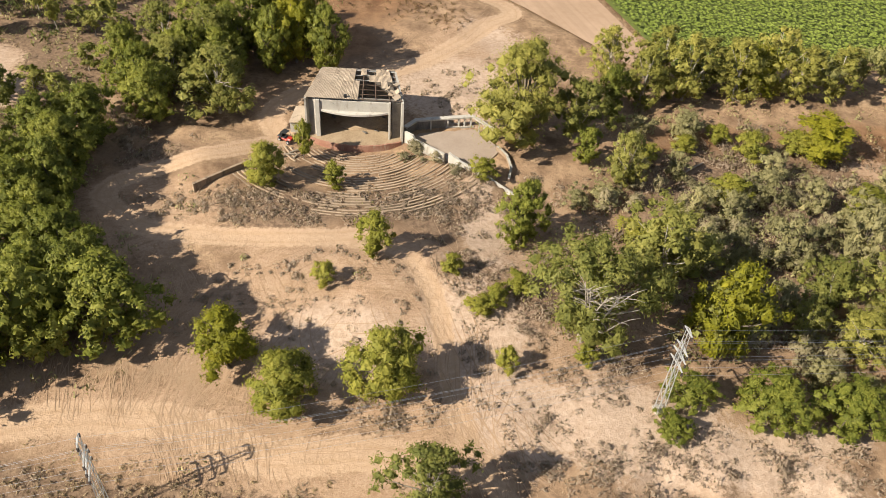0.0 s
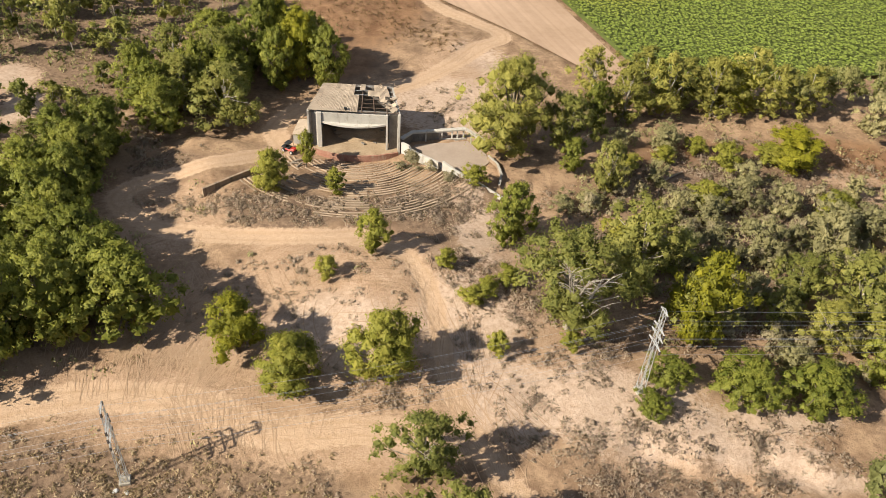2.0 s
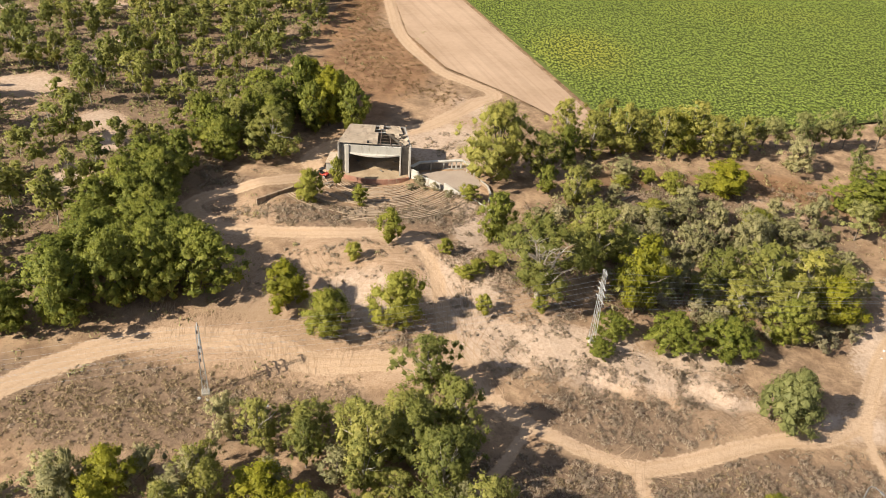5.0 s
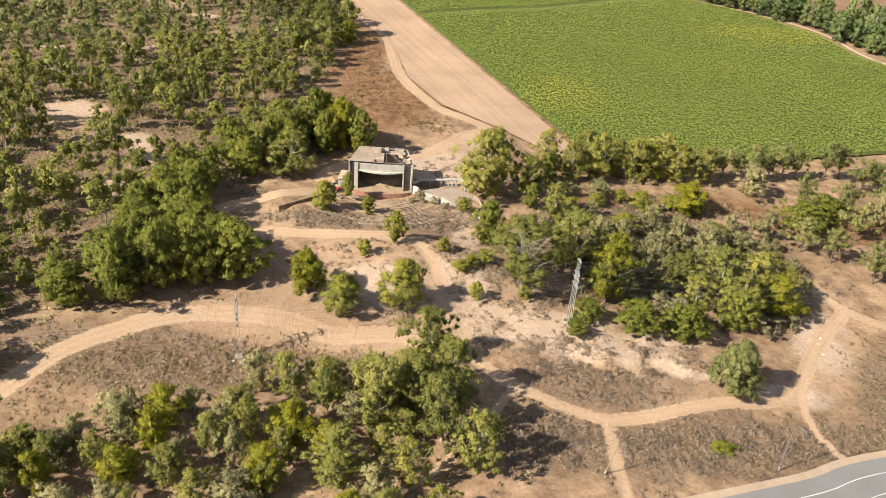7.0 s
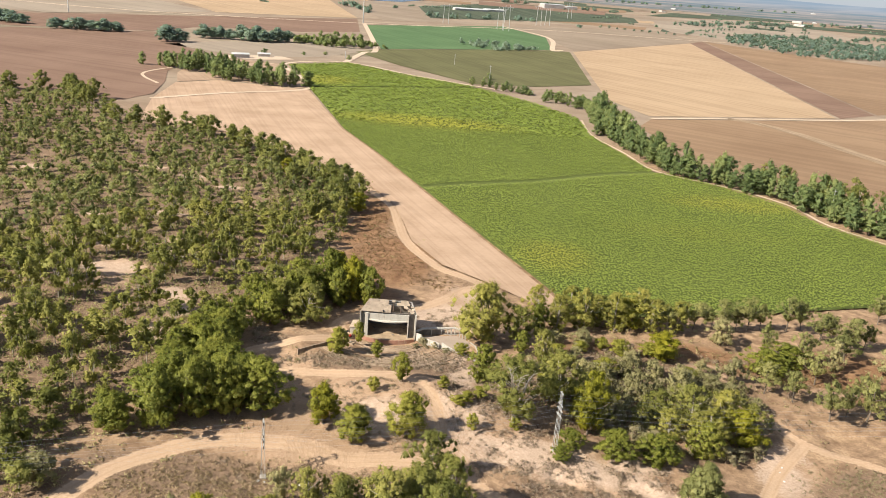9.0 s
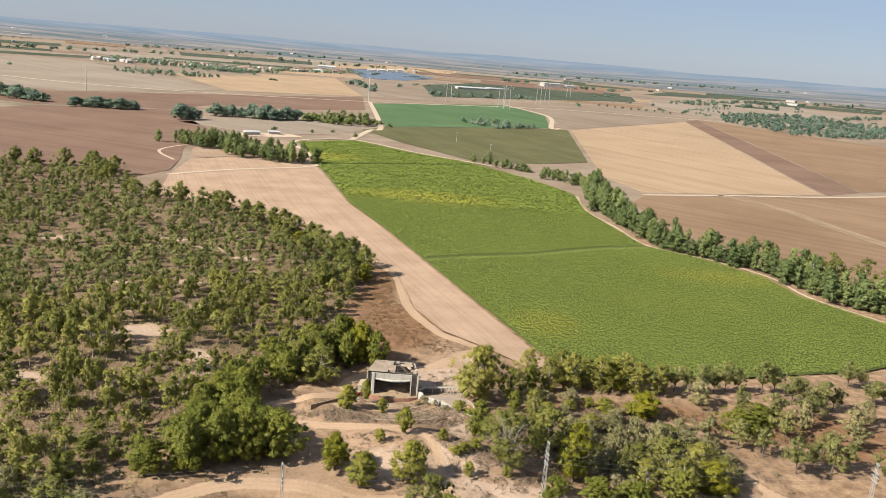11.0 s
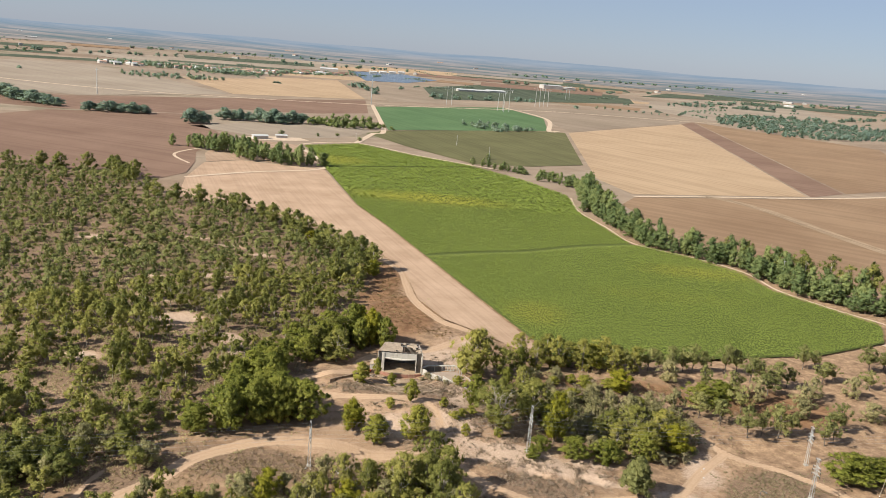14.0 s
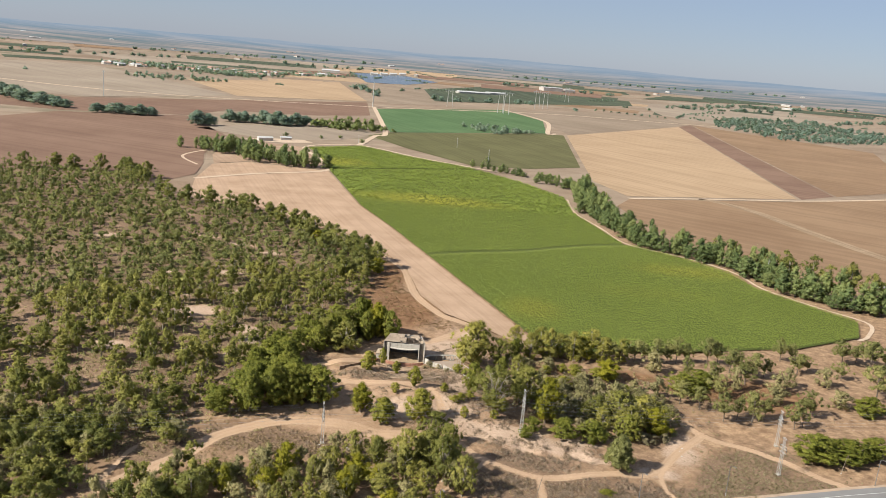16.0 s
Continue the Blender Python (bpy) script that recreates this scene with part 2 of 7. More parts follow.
def curve_pts(pts, n=6):
    """A smooth line through the corner points."""
    p = np.array([pts[0], *pts, pts[-1]], float)
    out = []
    for i in range(1, len(p) - 2):
        for s in np.arange(n) / n:
            a, b, c, d = p[i - 1], p[i], p[i + 1], p[i + 2]
            out.append(0.5 * (2 * b + (c - a) * s + (2 * a - 5 * b + 4 * c - d) * s * s + (3 * b - a - 3 * c + d) * s ** 3))
    return [tuple(q) for q in out] + [tuple(pts[-1])]


def inside(x, y, poly):
    x, y = np.asarray(x, float), np.asarray(y, float)
    res = np.zeros(x.shape, bool)
    for (ax, ay), (bx, by) in zip(poly, poly[1:] + poly[:1]):
        if ay == by:
            continue
        hit = ((ay > y) != (by > y)) & (x < (bx - ax) * (y - ay) / (by - ay) + ax)
        res ^= hit
    return res


# dirt tracks: corner points and half widths
TRACKS = [
    ([(-5, -1), (-13, -7), (-23, -12), (-27, -17), (-22, -22), (-17, -24), (-6, -25), (3, -25), (9, -24)], 2.0),
    ([(-5, -1), (-8, 5), (-3, 13), (10, 20), (20, 30), (26, 40)], 2.4),
    ([(9, -26), (15, -28), (18, -32), (20, -37), (21, -42), (22, -47), (24, -53), (26, -57), (31, -63), (37, -67), (44, -70.5), (50, -72)], 1.5),
    ([(-60, -98), (-48, -82), (-44, -74), (-40, -66), (-34, -60), (-26, -54.5), (-16, -52.5), (-6, -53), (3, -56), (12, -55), (23, -56)], 2.6),
]
TRACKS += [
    ([(50, -72), (59, -69), (69, -65), (78, -63), (85, -58), (90, -50), (95, -42), (104, -31)], 1.7),
    ([(84, -8), (91, -14), (98, -20), (105, -30), (117, -37), (127, -46), (136, -56), (146, -63)], 1.7),
    ([(88, -54), (85, -60), (84, -67), (87, -76), (94, -82)], 0.9),
    ([(20, 30), (27, 40), (31, 47), (17, 60), (5, 85), (0, 110), (-5, 135), (-16, 158), (-30, 184)], 2.3),
    ([(49, -72), (49, -79), (50, -90), (52, -98)], 1.2),
    ([(-59.5, -76.5), (-60.5, -83.0), (-61.5, -96.0)], 0.9),
    ([(34, -67), (24, -84), (10, -96)], 1.0),
]
TRACK_LINES = [(curve_pts(p), w) for p, w in TRACKS]
BARE = [(-4, -40, 17, 10), (8, -42, 16, 11), (20, -44, 14, 14), (29, -50, 10, 7), (42, -48, 12, 5), (-10, -53, 20, 6), (8, -30, 14, 8), (-18, -22, 9, 9), (22, 16, 13, 12), (24, 30, 10, 12), (10, -57, 16, 4), (94, -47, 6, 9), (64, -60, 7, 4), (46, -52, 15, 5), (58, -54, 9, 3), (27, -22, 5, 8), (37, -40, 5, 5)]
BARE += [(24, -12, 3, 4), (92, -1, 5, 2.5), (62, -49, 8, 3), (84, -61, 8, 3), (-22, -18, 9, 6), (4, -26, 16, 3), (122, -4, 7, 3), (90, 4, 6, 3), (97, -40, 7, 9), (88, -56, 7, 4)]
GRASSLAND = [(112, -53, 13, 11), (125, -62, 14, 8), (103, -62, 8, 8), (96, -71, 10, 5), (110, -70, 12, 5), (120, -42, 10, 4)]
GLADES = [(-78, 28, 13, 8), (-55, 13, 6, 6), (-50, 4, 4, 8), (-52, -12, 4, 9), (-85, 94, 9, 5), (-118, 169, 9, 4), (-97, 157, 9, 3.5), (-76, 143, 8, 4), (-166, 153, 9, 7), (-110, 88, 6, 4), (-88, 50, 7, 4), (-68, 47, 5, 4), (-94, -14, 9, 5), (-70, 62, 4, 6)]
BARE += GLADES
# paler, washed-out sand
CHALK = [(45, -51, 14, 6), (34, -55, 7, 5), (56, -54, 9, 3), (42, -48, 13, 4.5), (63, -49, 8, 3.5), (28, -49, 6, 6), (94, -44, 6, 9), (84, -60, 7, 3), (103, -33, 6, 5), (66, -56, 6, 3), (74, -66, 8, 3), (25, -36, 7, 12), (26, -18, 5, 10), (22, 14, 14, 13), (30, 40, 8, 12), (8, -42, 9, 6)]
RUST = [(92, 8, 16, 9), (116, 6, 14, 10), (70, 4, 22, 8), (0, 62, 17, 30), (-14, 110, 12, 40), (135, 5, 22, 16), (-4, 30, 12, 9)]
SCRUB = [(20, -17, 9, 6), (-3, -20, 9, 4), (16, -52, 6, 4), (49, -62, 11, 7), (61, -58, 6, 4), (37, -79, 9, 5), (30, -76, 5, 4), (65, -77, 12, 5), (81, -72, 8, 4), (54, -80, 6, 4), (-60, -76, 14, 9), (-82, -84, 16, 10)]
SCRUB += [(40, -41, 5, 3), (-24, -66, 22, 8), (0, -62, 12, 5), (40, -78, 12, 6), (70, -75, 22, 6), (75, -8, 25, 14), (-22, -9, 6, 4), (9, -18, 10, 2.5), (-1, -17, 6, 3), (23, -11, 4, 5), (15, -15, 7, 3), (-14, -19, 7, 3), (24, -30, 4, 4), (34, -36, 6, 5)]


SUNFLOWER = [(-146, 602), (-96, 655), (-27, 590), (31, 549), (79, 476), (108, 415), (107, 347), (118, 296), (128, 249), (161, 221), (180, 194), (186, 162),
             (205, 133), (219, 114), (208, 88), (171, 64), (117, 45), (61, 27), (34, 96), (7, 167), (-23, 242), (-49, 300), (-97, 452), (-125, 551)]
STUBBLE = [(-197, 433), (-173, 462), (-98, 450), (-50, 300), (-24, 242), (6, 167), (33, 96), (60, 26), (52, 29), (34, 48), (18.6, 62), (6.6, 87), (1.8, 111), (-3.6, 136), (-22.5, 178),
           (-62, 220), (-108, 262), (-165, 276), (-186, 354)]


WOODS = [(-331, 335), (-230, 372), (-200, 300), (-165, 268), (-108, 254), (-64, 208), (-30, 172), (-14, 136), (-20, 84), (-24, 44), (-34, 30), (-36, 0), (-46, -20), (-50, -56), (-62, -74), (-104, -112), (-150, -60), (-300, 60), (-420, 260)]


def clearing(x, y):
    """Open sandy gaps in the plantation, 0 to 1."""
    v = np.sin(x * 0.085 + 1.0 + 0.8 * np.sin(y * 0.031)) * np.sin(y * 0.062 + 0.5 + 0.9 * np.sin(x * 0.043)) + 0.45 * np.sin(x * 0.19 + y * 0.16)
    return sstep(0.84, 1.12, v)


def blobs(x, y, items):
    v = np.zeros(x.shape)
    for cx, cy, sx, sy in items:
        v = np.maximum(v, np.exp(-(((x - cx) / sx) ** 2) - ((y - cy) / sy) ** 2))
    return v


_rng = np.random.default_rng(5)
LUMPS = [(_rng.uniform(0, 6.28), _rng.uniform(0.15, 0.9), _rng.uniform(0, 6.28)) for _k in range(40)]
COURT = [(14.2, -0.4), (15.6, 2.2), (24.2, 4.2), (27.2, 0.8), (27.8, -1.6), (24.6, -6.4), (23.4, -6.4), (19.6, -4.4)]


def track_fields(X, Y):
    """How much a place belongs to a track, 0 to 1, and how far it is from the nearest track's middle."""
    lane, edge = np.full(X.shape, 1e9), np.zeros(X.shape)
    for pts, w in TRACK_LINES:
        d = path_dist(X, Y, pts)
        lane = np.minimum(lane, d)
        edge = np.maximum(edge, 1 - sstep(w * 0.25, w * 1.45, d))
    return lane, edge


def bank_at(X, Y):
    """A gullied bank where the sandy slope breaks off in the south-east."""
    by = -55.5 + 1.3 * np.sin(X * 0.45) + 0.7 * np.sin(X * 1.3 + 1)
    return sstep(36, 46, X) * (1 - sstep(76, 84, X)) * (1 - sstep(0.0, 7.0, by - Y)) * sstep(-0.2, 1.4, by - Y)


ROAD_LINE = curve_pts([(-160, -166), (-60, -136), (25, -107.5), (77, -88.6), (95.4, -80.3), (152, -62.6), (230, -44), (420, 0)], 5)


def ground_z(X, Y):
    """The land with its uneven earth, worn tracks, bank, and the beds of court and fields."""
    X, Y = np.asarray(X, float), np.asarray(Y, float)
    near = (1 - sstep(110, 180, np.hypot(X - 20, Y + 10))) * sstep(7, 14, np.hypot(X - 6, Y - 3))
    lane, edge = track_fields(X, Y)
    lump = np.zeros(X.shape)
    for a, f, p in LUMPS:
        lump += np.sin(X * f * math.cos(a) + Y * f * math.sin(a) + p) / f
    Z = terrain(X, Y) + 0.016 * lump * near * (1 - 0.8 * edge) - 0.12 * edge * near - 1.1 * bank_at(X, Y)
    Z = np.where(inside(X, Y, COURT), -0.5, Z)
    Z = np.where(inside(X, Y, [(-1.4, -0.3), (13.2, -0.3), (11.6, 8.3), (0.3, 8.3)]), np.minimum(Z, -0.6), Z)
    Z = Z - 0.45 * (1 - sstep(6.6, 9.5, path_dist(X, Y, ROAD_LINE)))
    return Z - 0.45 * (inside(X, Y, STUBBLE) | inside(X, Y, SUNFLOWER))


def gz(x, y):
    if math.hypot(x - 20, y + 10) > 190:
        return float(terrain(x, y))
    return float(ground_z(np.array([x]), np.array([y]))[0])


def axis_steps(lo, hi, step, out_lo, out_hi):
    mid = list(np.arange(lo, hi + 1e-6, step))
    up, d = [], step
    while (up[-1] if up else hi) < out_hi:
        d *= 1.13
        up.append((up[-1] if up else hi) + d)
    dn, d = [], step
    while (dn[-1] if dn else lo) > out_lo:
        d *= 1.13
        dn.append((dn[-1] if dn else lo) - d)
    return np.array(dn[::-1] + mid + up)


def mesh_from(name, verts, faces, material, smooth=False):
    me = bpy.data.meshes.new(name)
    me.from_pydata(verts, [], faces)
    me.materials.append(material)
    if smooth:
        me.polygons.foreach_set("use_smooth", [True] * len(me.polygons))
    me.update()
    return me


def quad_mesh(name, v, material, per=4):
    """A mesh of separate quads (or triangles) from an array of corners."""
    v = np.asarray(v, np.float32).reshape(-1, 3)
    n = len(v) // per
    me = bpy.data.meshes.new(name)
    me.vertices.add(len(v))
    me.vertices.foreach_set("co", v.ravel())
    me.loops.add(len(v))
    me.loops.foreach_set("vertex_index", np.arange(len(v), dtype=np.int32))
    me.polygons.add(n)
    me.polygons.foreach_set("loop_start", np.arange(n, dtype=np.int32) * per)
    me.materials.append(material)
    me.update(calc_edges=True)
    me.validate()
    return me


def soft_mesh(name, v, normals, material):
    """Separate triangles whose corners carry the outward direction of the clump they clothe."""
    me = quad_mesh(name, v, material, 3)
    me.polygons.foreach_set("use_smooth", np.ones(len(me.polygons), bool))
    n = np.repeat(np.asarray(normals, np.float32), 3, axis=0)
    n /= np.linalg.norm(n, axis=1)[:, None] + 1e-9
    if len(n) == len(me.vertices):
        a = me.attributes.new("custom_normal", "FLOAT_VECTOR", "POINT")
        a.data.foreach_set("vector", n.ravel())
    return me


def put_float(me, name, values):
    a = me.attributes.new(name, "FLOAT", "POINT")
    a.data.foreach_set("value", np.asarray(values, np.float32).ravel())


def ground_material():
    m, nt, b = nodes_of("dry_sandy_ground")

    def attr(name):
        a = nt.nodes.new("ShaderNodeAttribute")
        a.attribute_name = name
        return a.outputs["Fac"]

    n_big, n_mid, n_fine, n_grit = noise_tex(nt, 0.05, 5), noise_tex(nt, 0.32, 6, 0.65), noise_tex(nt, 1.6, 5, 0.7), noise_tex(nt, 7, 3, 0.7)
    soil = ramp(nt, n_mid, [(0.34, (0.172, 0.108, 0.065)), (0.50, (0.276, 0.180, 0.109)), (0.66, (0.388, 0.264, 0.160))])
    soil = mix(nt, maths(nt, "MULTIPLY", grey(nt, n_fine, 0.48, 0.66), 0.5), soil, (0.140, 0.089, 0.055))
    rust = ramp(nt, n_mid, [(0.36, (0.150, 0.080, 0.042)), (0.64, (0.270, 0.158, 0.085))])
    rust = mix(nt, maths(nt, "MULTIPLY", grey(nt, n_fine, 0.5, 0.7), 0.5), rust, (0.133, 0.073, 0.037))
    soil = mix(nt, grey(nt, maths(nt, "ADD", attr("rust"), maths(nt, "MULTIPLY", n_mid, 0.7)), 0.62, 0.95), soil, rust)
    scrub = ramp(nt, n_fine, [(0.36, (0.122, 0.080, 0.052)), (0.62, (0.245, 0.165, 0.105))])
    soil = mix(nt, grey(nt, maths(nt, "ADD", attr("scrub"), maths(nt, "MULTIPLY", n_mid, 0.9)), 0.58, 0.92), soil, scrub)
    sand = ramp(nt, maths(nt, "ADD", maths(nt, "MULTIPLY", n_mid, 0.55), maths(nt, "MULTIPLY", n_grit, 0.45)), [(0.36, (0.278, 0.178, 0.108)), (0.64, (0.405, 0.280, 0.185))])
    sand = mix(nt, maths(nt, "MULTIPLY", grey(nt, noise_tex(nt, 0.9, 6, 0.75), 0.52, 0.66), 0.55), sand, (0.231, 0.142, 0.077))
    for turn_a, where in ((0.5, 0.10), (-0.9, 0.13), (1.6, 0.16)):
        streak = grey(nt, noise_tex(nt, 2.6, 3, 0.6, stretch=(1.0, 0.07, 1.0, turn_a)), 0.52, 0.62)
        streak = maths(nt, "MULTIPLY", streak, grey(nt, noise_tex(nt, where, 2), 0.47, 0.60))
        sand = mix(nt, maths(nt, "MULTIPLY", streak, 0.5), sand, (0.21, 0.135, 0.078))
    pebble = noise_tex(nt, 3.6, 3, 0.8)
    sand = mix(nt, maths(nt, "MULTIPLY", grey(nt, pebble, 0.54, 0.66), 0.28), sand, (0.250, 0.160, 0.092))
    sand = mix(nt, maths(nt, "MULTIPLY", grey(nt, pebble, 0.44, 0.34), 0.22), sand, (0.600, 0.450, 0.310))
    sand = mix(nt, maths(nt, "MULTIPLY", grey(nt, maths(nt, "ADD", attr("pale"), maths(nt, "MULTIPLY", n_mid, 0.6)), 0.48, 0.95), 0.76), sand, ramp(nt, n_fine, [(0.35, (0.350, 0.250, 0.176)), (0.60, (0.500, 0.378, 0.284))]))
    bare = grey(nt, maths(nt, "ADD", attr("bare"), maths(nt, "MULTIPLY", maths(nt, "SUBTRACT", n_fine, 0.5), 1.1)), 0.30, 0.62)
    col = mix(nt, bare, soil, sand)
    track = ramp(nt, n_fine, [(0.30, (0.380, 0.256, 0.160)), (0.70, (0.462, 0.326, 0.216))])
    lane = attr("lane")                      # metres from a track's middle
    ruts = maths(nt, "ABSOLUTE", maths(nt, "SUBTRACT", lane, 0.85))
    wear = grey(nt, maths(nt, "ADD", ruts, maths(nt, "MULTIPLY", n_mid, 0.5)), 0.62, 0.30)
    track = mix(nt, maths(nt, "MULTIPLY", wear, 0.30), track, (0.322, 0.205, 0.112))
    on = grey(nt, maths(nt, "ADD", attr("track"), maths(nt, "MULTIPLY", maths(nt, "SUBTRACT", n_fine, 0.5), 0.9)), 0.35, 0.65)
    col = mix(nt, on, col, track)
    far = attr("far")
    plain = ramp(nt, noise_tex(nt, 0.0035, 4, 0.6, stretch=(1, 2.2, 1, 0.4)), [(0.30, (0.150, 0.105, 0.074)), (0.45, (0.240, 0.180, 0.128)), (0.58, (0.310, 0.245, 0.178)), (0.68, (0.125, 0.128, 0.078))])
    col = mix(nt, far, col, mix(nt, 0.45, plain, ramp(nt, n_big, [(0.35, (0.185, 0.130, 0.090)), (0.65, (0.280, 0.210, 0.148))])))
    link(nt, col, b.inputs["Base Color"])
    b.inputs["Roughness"].default_value = 0.95
    b.inputs["Specular IOR Level"].default_value = 0.1
    h = maths(nt, "ADD", maths(nt, "MULTIPLY", n_fine, 0.7), maths(nt, "MULTIPLY", n_grit, 0.3))
    bump(nt, b, h, 0.9, 0.22)
    return m


def build_ground():
    xs = axis_steps(-110, 160, 1.15, -4200, 4200)
    ys = axis_steps(-108, 130, 1.15, -600, 4900)
    X, Y = np.meshgrid(xs, ys)
    Z = ground_z(X, Y)
    lane, edge = track_fields(X, Y)
    bank = bank_at(X, Y)
    ny, nx = X.shape
    idx = np.arange(nx * ny).reshape(ny, nx)
    quads = np.stack([idx[:-1, :-1], idx[:-1, 1:], idx[1:, 1:], idx[1:, :-1]], -1).reshape(-1, 4)
    me = bpy.data.meshes.new("ground")
    me.vertices.add(nx * ny)
    me.vertices.foreach_set("co", np.stack([X, Y, Z], -1).astype(np.float32).ravel())
    me.loops.add(quads.size)
    me.loops.foreach_set("vertex_index", quads.astype(np.int32).ravel())
    me.polygons.add(len(quads))
    me.polygons.foreach_set("loop_start", np.arange(len(quads), dtype=np.int32) * 4)
    me.polygons.foreach_set("use_smooth", np.ones(len(quads), bool))
    me.materials.append(ground_material())
    me.update(calc_edges=True)
    bare = blobs(X, Y, BARE) + 0.7 * bank + 0.45 * clearing(X, Y) * inside(X, Y, WOODS)
    put_float(me, "track", edge)
    put_float(me, "lane", np.minimum(lane, 50))
    put_float(me, "bare", bare)
    put_float(me, "pale", np.maximum(blobs(X, Y, CHALK), 0.7 * blobs(X, Y, GLADES)))
    put_float(me, "rust", blobs(X, Y, RUST))
    put_float(me, "scrub", np.maximum(blobs(X, Y, SCRUB + GRASSLAND), 0.85 * inside(X, Y, WOODS)) - 0.25 * blobs(X, Y, BARE))
    put_float(me, "far", sstep(230, 420, np.hypot(X - 10, Y - 20)) * ~inside(X, Y, WOODS))
    tagged(new("ground", me), "dry sandy ground with dirt tracks and scrub", "ground", kind="structure")


build_ground()


# ---------------------------------------------------------------- helpers for things
def part(name, data, material, parent, label="", at=None):
    """Links a bmesh or a finished mesh as one object under a thing or under a part."""
    if isinstance(data, bmesh.types.BMesh):
        me = bpy.data.meshes.new(name)
        bmesh.ops.recalc_face_normals(data, faces=data.faces)
        data.to_mesh(me)
        data.free()
        me.materials.append(material)
    else:
        me = data
    ob = new(name, me)
    ob.parent = parent
    if at is not None:
        ob.matrix_basis = at
    if label:
        tagged(ob, label)
    return ob


def thing(name, m, label, category, group="", kind=""):
    e = new(name)
    e.empty_display_size = 0.3
    e.matrix_basis = m
    return tagged(e, label, category, group, kind)


def box(bm, x0, y0, z0, x1, y1, z1, bevel=0.0):
    b2 = bmesh.new()
    bmesh.ops.create_cube(b2, size=1.0, matrix=Matrix.Translation(((x0 + x1) / 2, (y0 + y1) / 2, (z0 + z1) / 2)) @ Matrix.Diagonal((abs(x1 - x0), abs(y1 - y0), abs(z1 - z0), 1)))
    if bevel:
        bmesh.ops.bevel(b2, geom=list(b2.edges), offset=bevel, segments=1, affect="EDGES")
    tmp = bpy.data.meshes.new("tmp")
    b2.to_mesh(tmp)
    b2.free()
    bm.from_mesh(tmp)
    bpy.data.meshes.remove(tmp)
    return bm


def prism(bm, poly, z0, z1):
    """An upright prism over a plan polygon; z0 and z1 may be lists of heights."""
    n = len(poly)
    lo = z0 if isinstance(z0, (list, tuple)) else [z0] * n
    hi = z1 if isinstance(z1, (list, tuple)) else [z1] * n
    a = [bm.verts.new((x, y, z)) for (x, y), z in zip(poly, lo)]
    b = [bm.verts.new((x, y, z)) for (x, y), z in zip(poly, hi)]
    bm.faces.new(a[::-1])
    bm.faces.new(b)
    for i in range(n):
        j = (i + 1) % n
        bm.faces.new((a[i], a[j], b[j], b[i]))
    return bm


def rod(bm, p, q, r0, r1=None, sides=6):
    """A tapered bar from p to q."""
    p, q = Vector(p), Vector(q)
    r1 = r0 if r1 is None else r1
    d = q - p
    u = d.orthogonal().normalized()
    w = d.normalized().cross(u)
    rings = []
    for c, r in ((p, r0), (q, r1)):
        rings.append([bm.verts.new(c + (u * math.cos(k * 2 * math.pi / sides) + w * math.sin(k * 2 * math.pi / sides)) * r) for k in range(sides)])
    for k in range(sides):
        j = (k + 1) % sides
        bm.faces.new((rings[0][k], rings[0][j], rings[1][j], rings[1][k]))
    bm.faces.new(rings[0][::-1])
    bm.faces.new(rings[1])
    return bm


def tube(bm, pts, r, sides=3):
    """One unbroken round bar through the points."""
    pts = [Vector(p) for p in pts]
    rings = []
    for i, p in enumerate(pts):
        d = (pts[min(i + 1, len(pts) - 1)] - pts[max(i - 1, 0)]).normalized()
        u = d.cross(Vector((0, 0, 1))).normalized() if abs(d.z) < 0.95 else Vector((1, 0, 0))
        w = u.cross(d)
        rings.append([bm.verts.new(p + (u * math.cos(k * 2 * math.pi / sides) + w * math.sin(k * 2 * math.pi / sides)) * r) for k in range(sides)])
    for a, b in zip(rings[:-1], rings[1:]):
        for k in range(sides):
            bm.faces.new((a[k], a[(k + 1) % sides], b[(k + 1) % sides], b[k]))
    bm.faces.new(rings[0][::-1])
    bm.faces.new(rings[-1])
    return bm


def wall_strip(bm, pts, t, z0s, z1s):
    """A wall of thickness t along plan points with its own foot and top heights at each point."""
    p = [Vector(q) for q in pts]
    left, right = [], []
    for i, c in enumerate(p):
        d = (p[min(i + 1, len(p) - 1)] - p[max(i - 1, 0)]).normalized()
        nrm = Vector((-d.y, d.x)) * t / 2
        left.append(c + nrm)
        right.append(c - nrm)
    rows = []
    for i in range(len(p)):
        rows.append([bm.verts.new((*left[i], z0s[i])), bm.verts.new((*left[i], z1s[i])), bm.verts.new((*right[i], z1s[i])), bm.verts.new((*right[i], z0s[i]))])
    for a, b in zip(rows[:-1], rows[1:]):
        for k in range(4):
            bm.faces.new((a[k], b[k], b[(k + 1) % 4], a[(k + 1) % 4]))
    bm.faces.new(rows[0][::-1])
    bm.faces.new(rows[-1])
    return bm


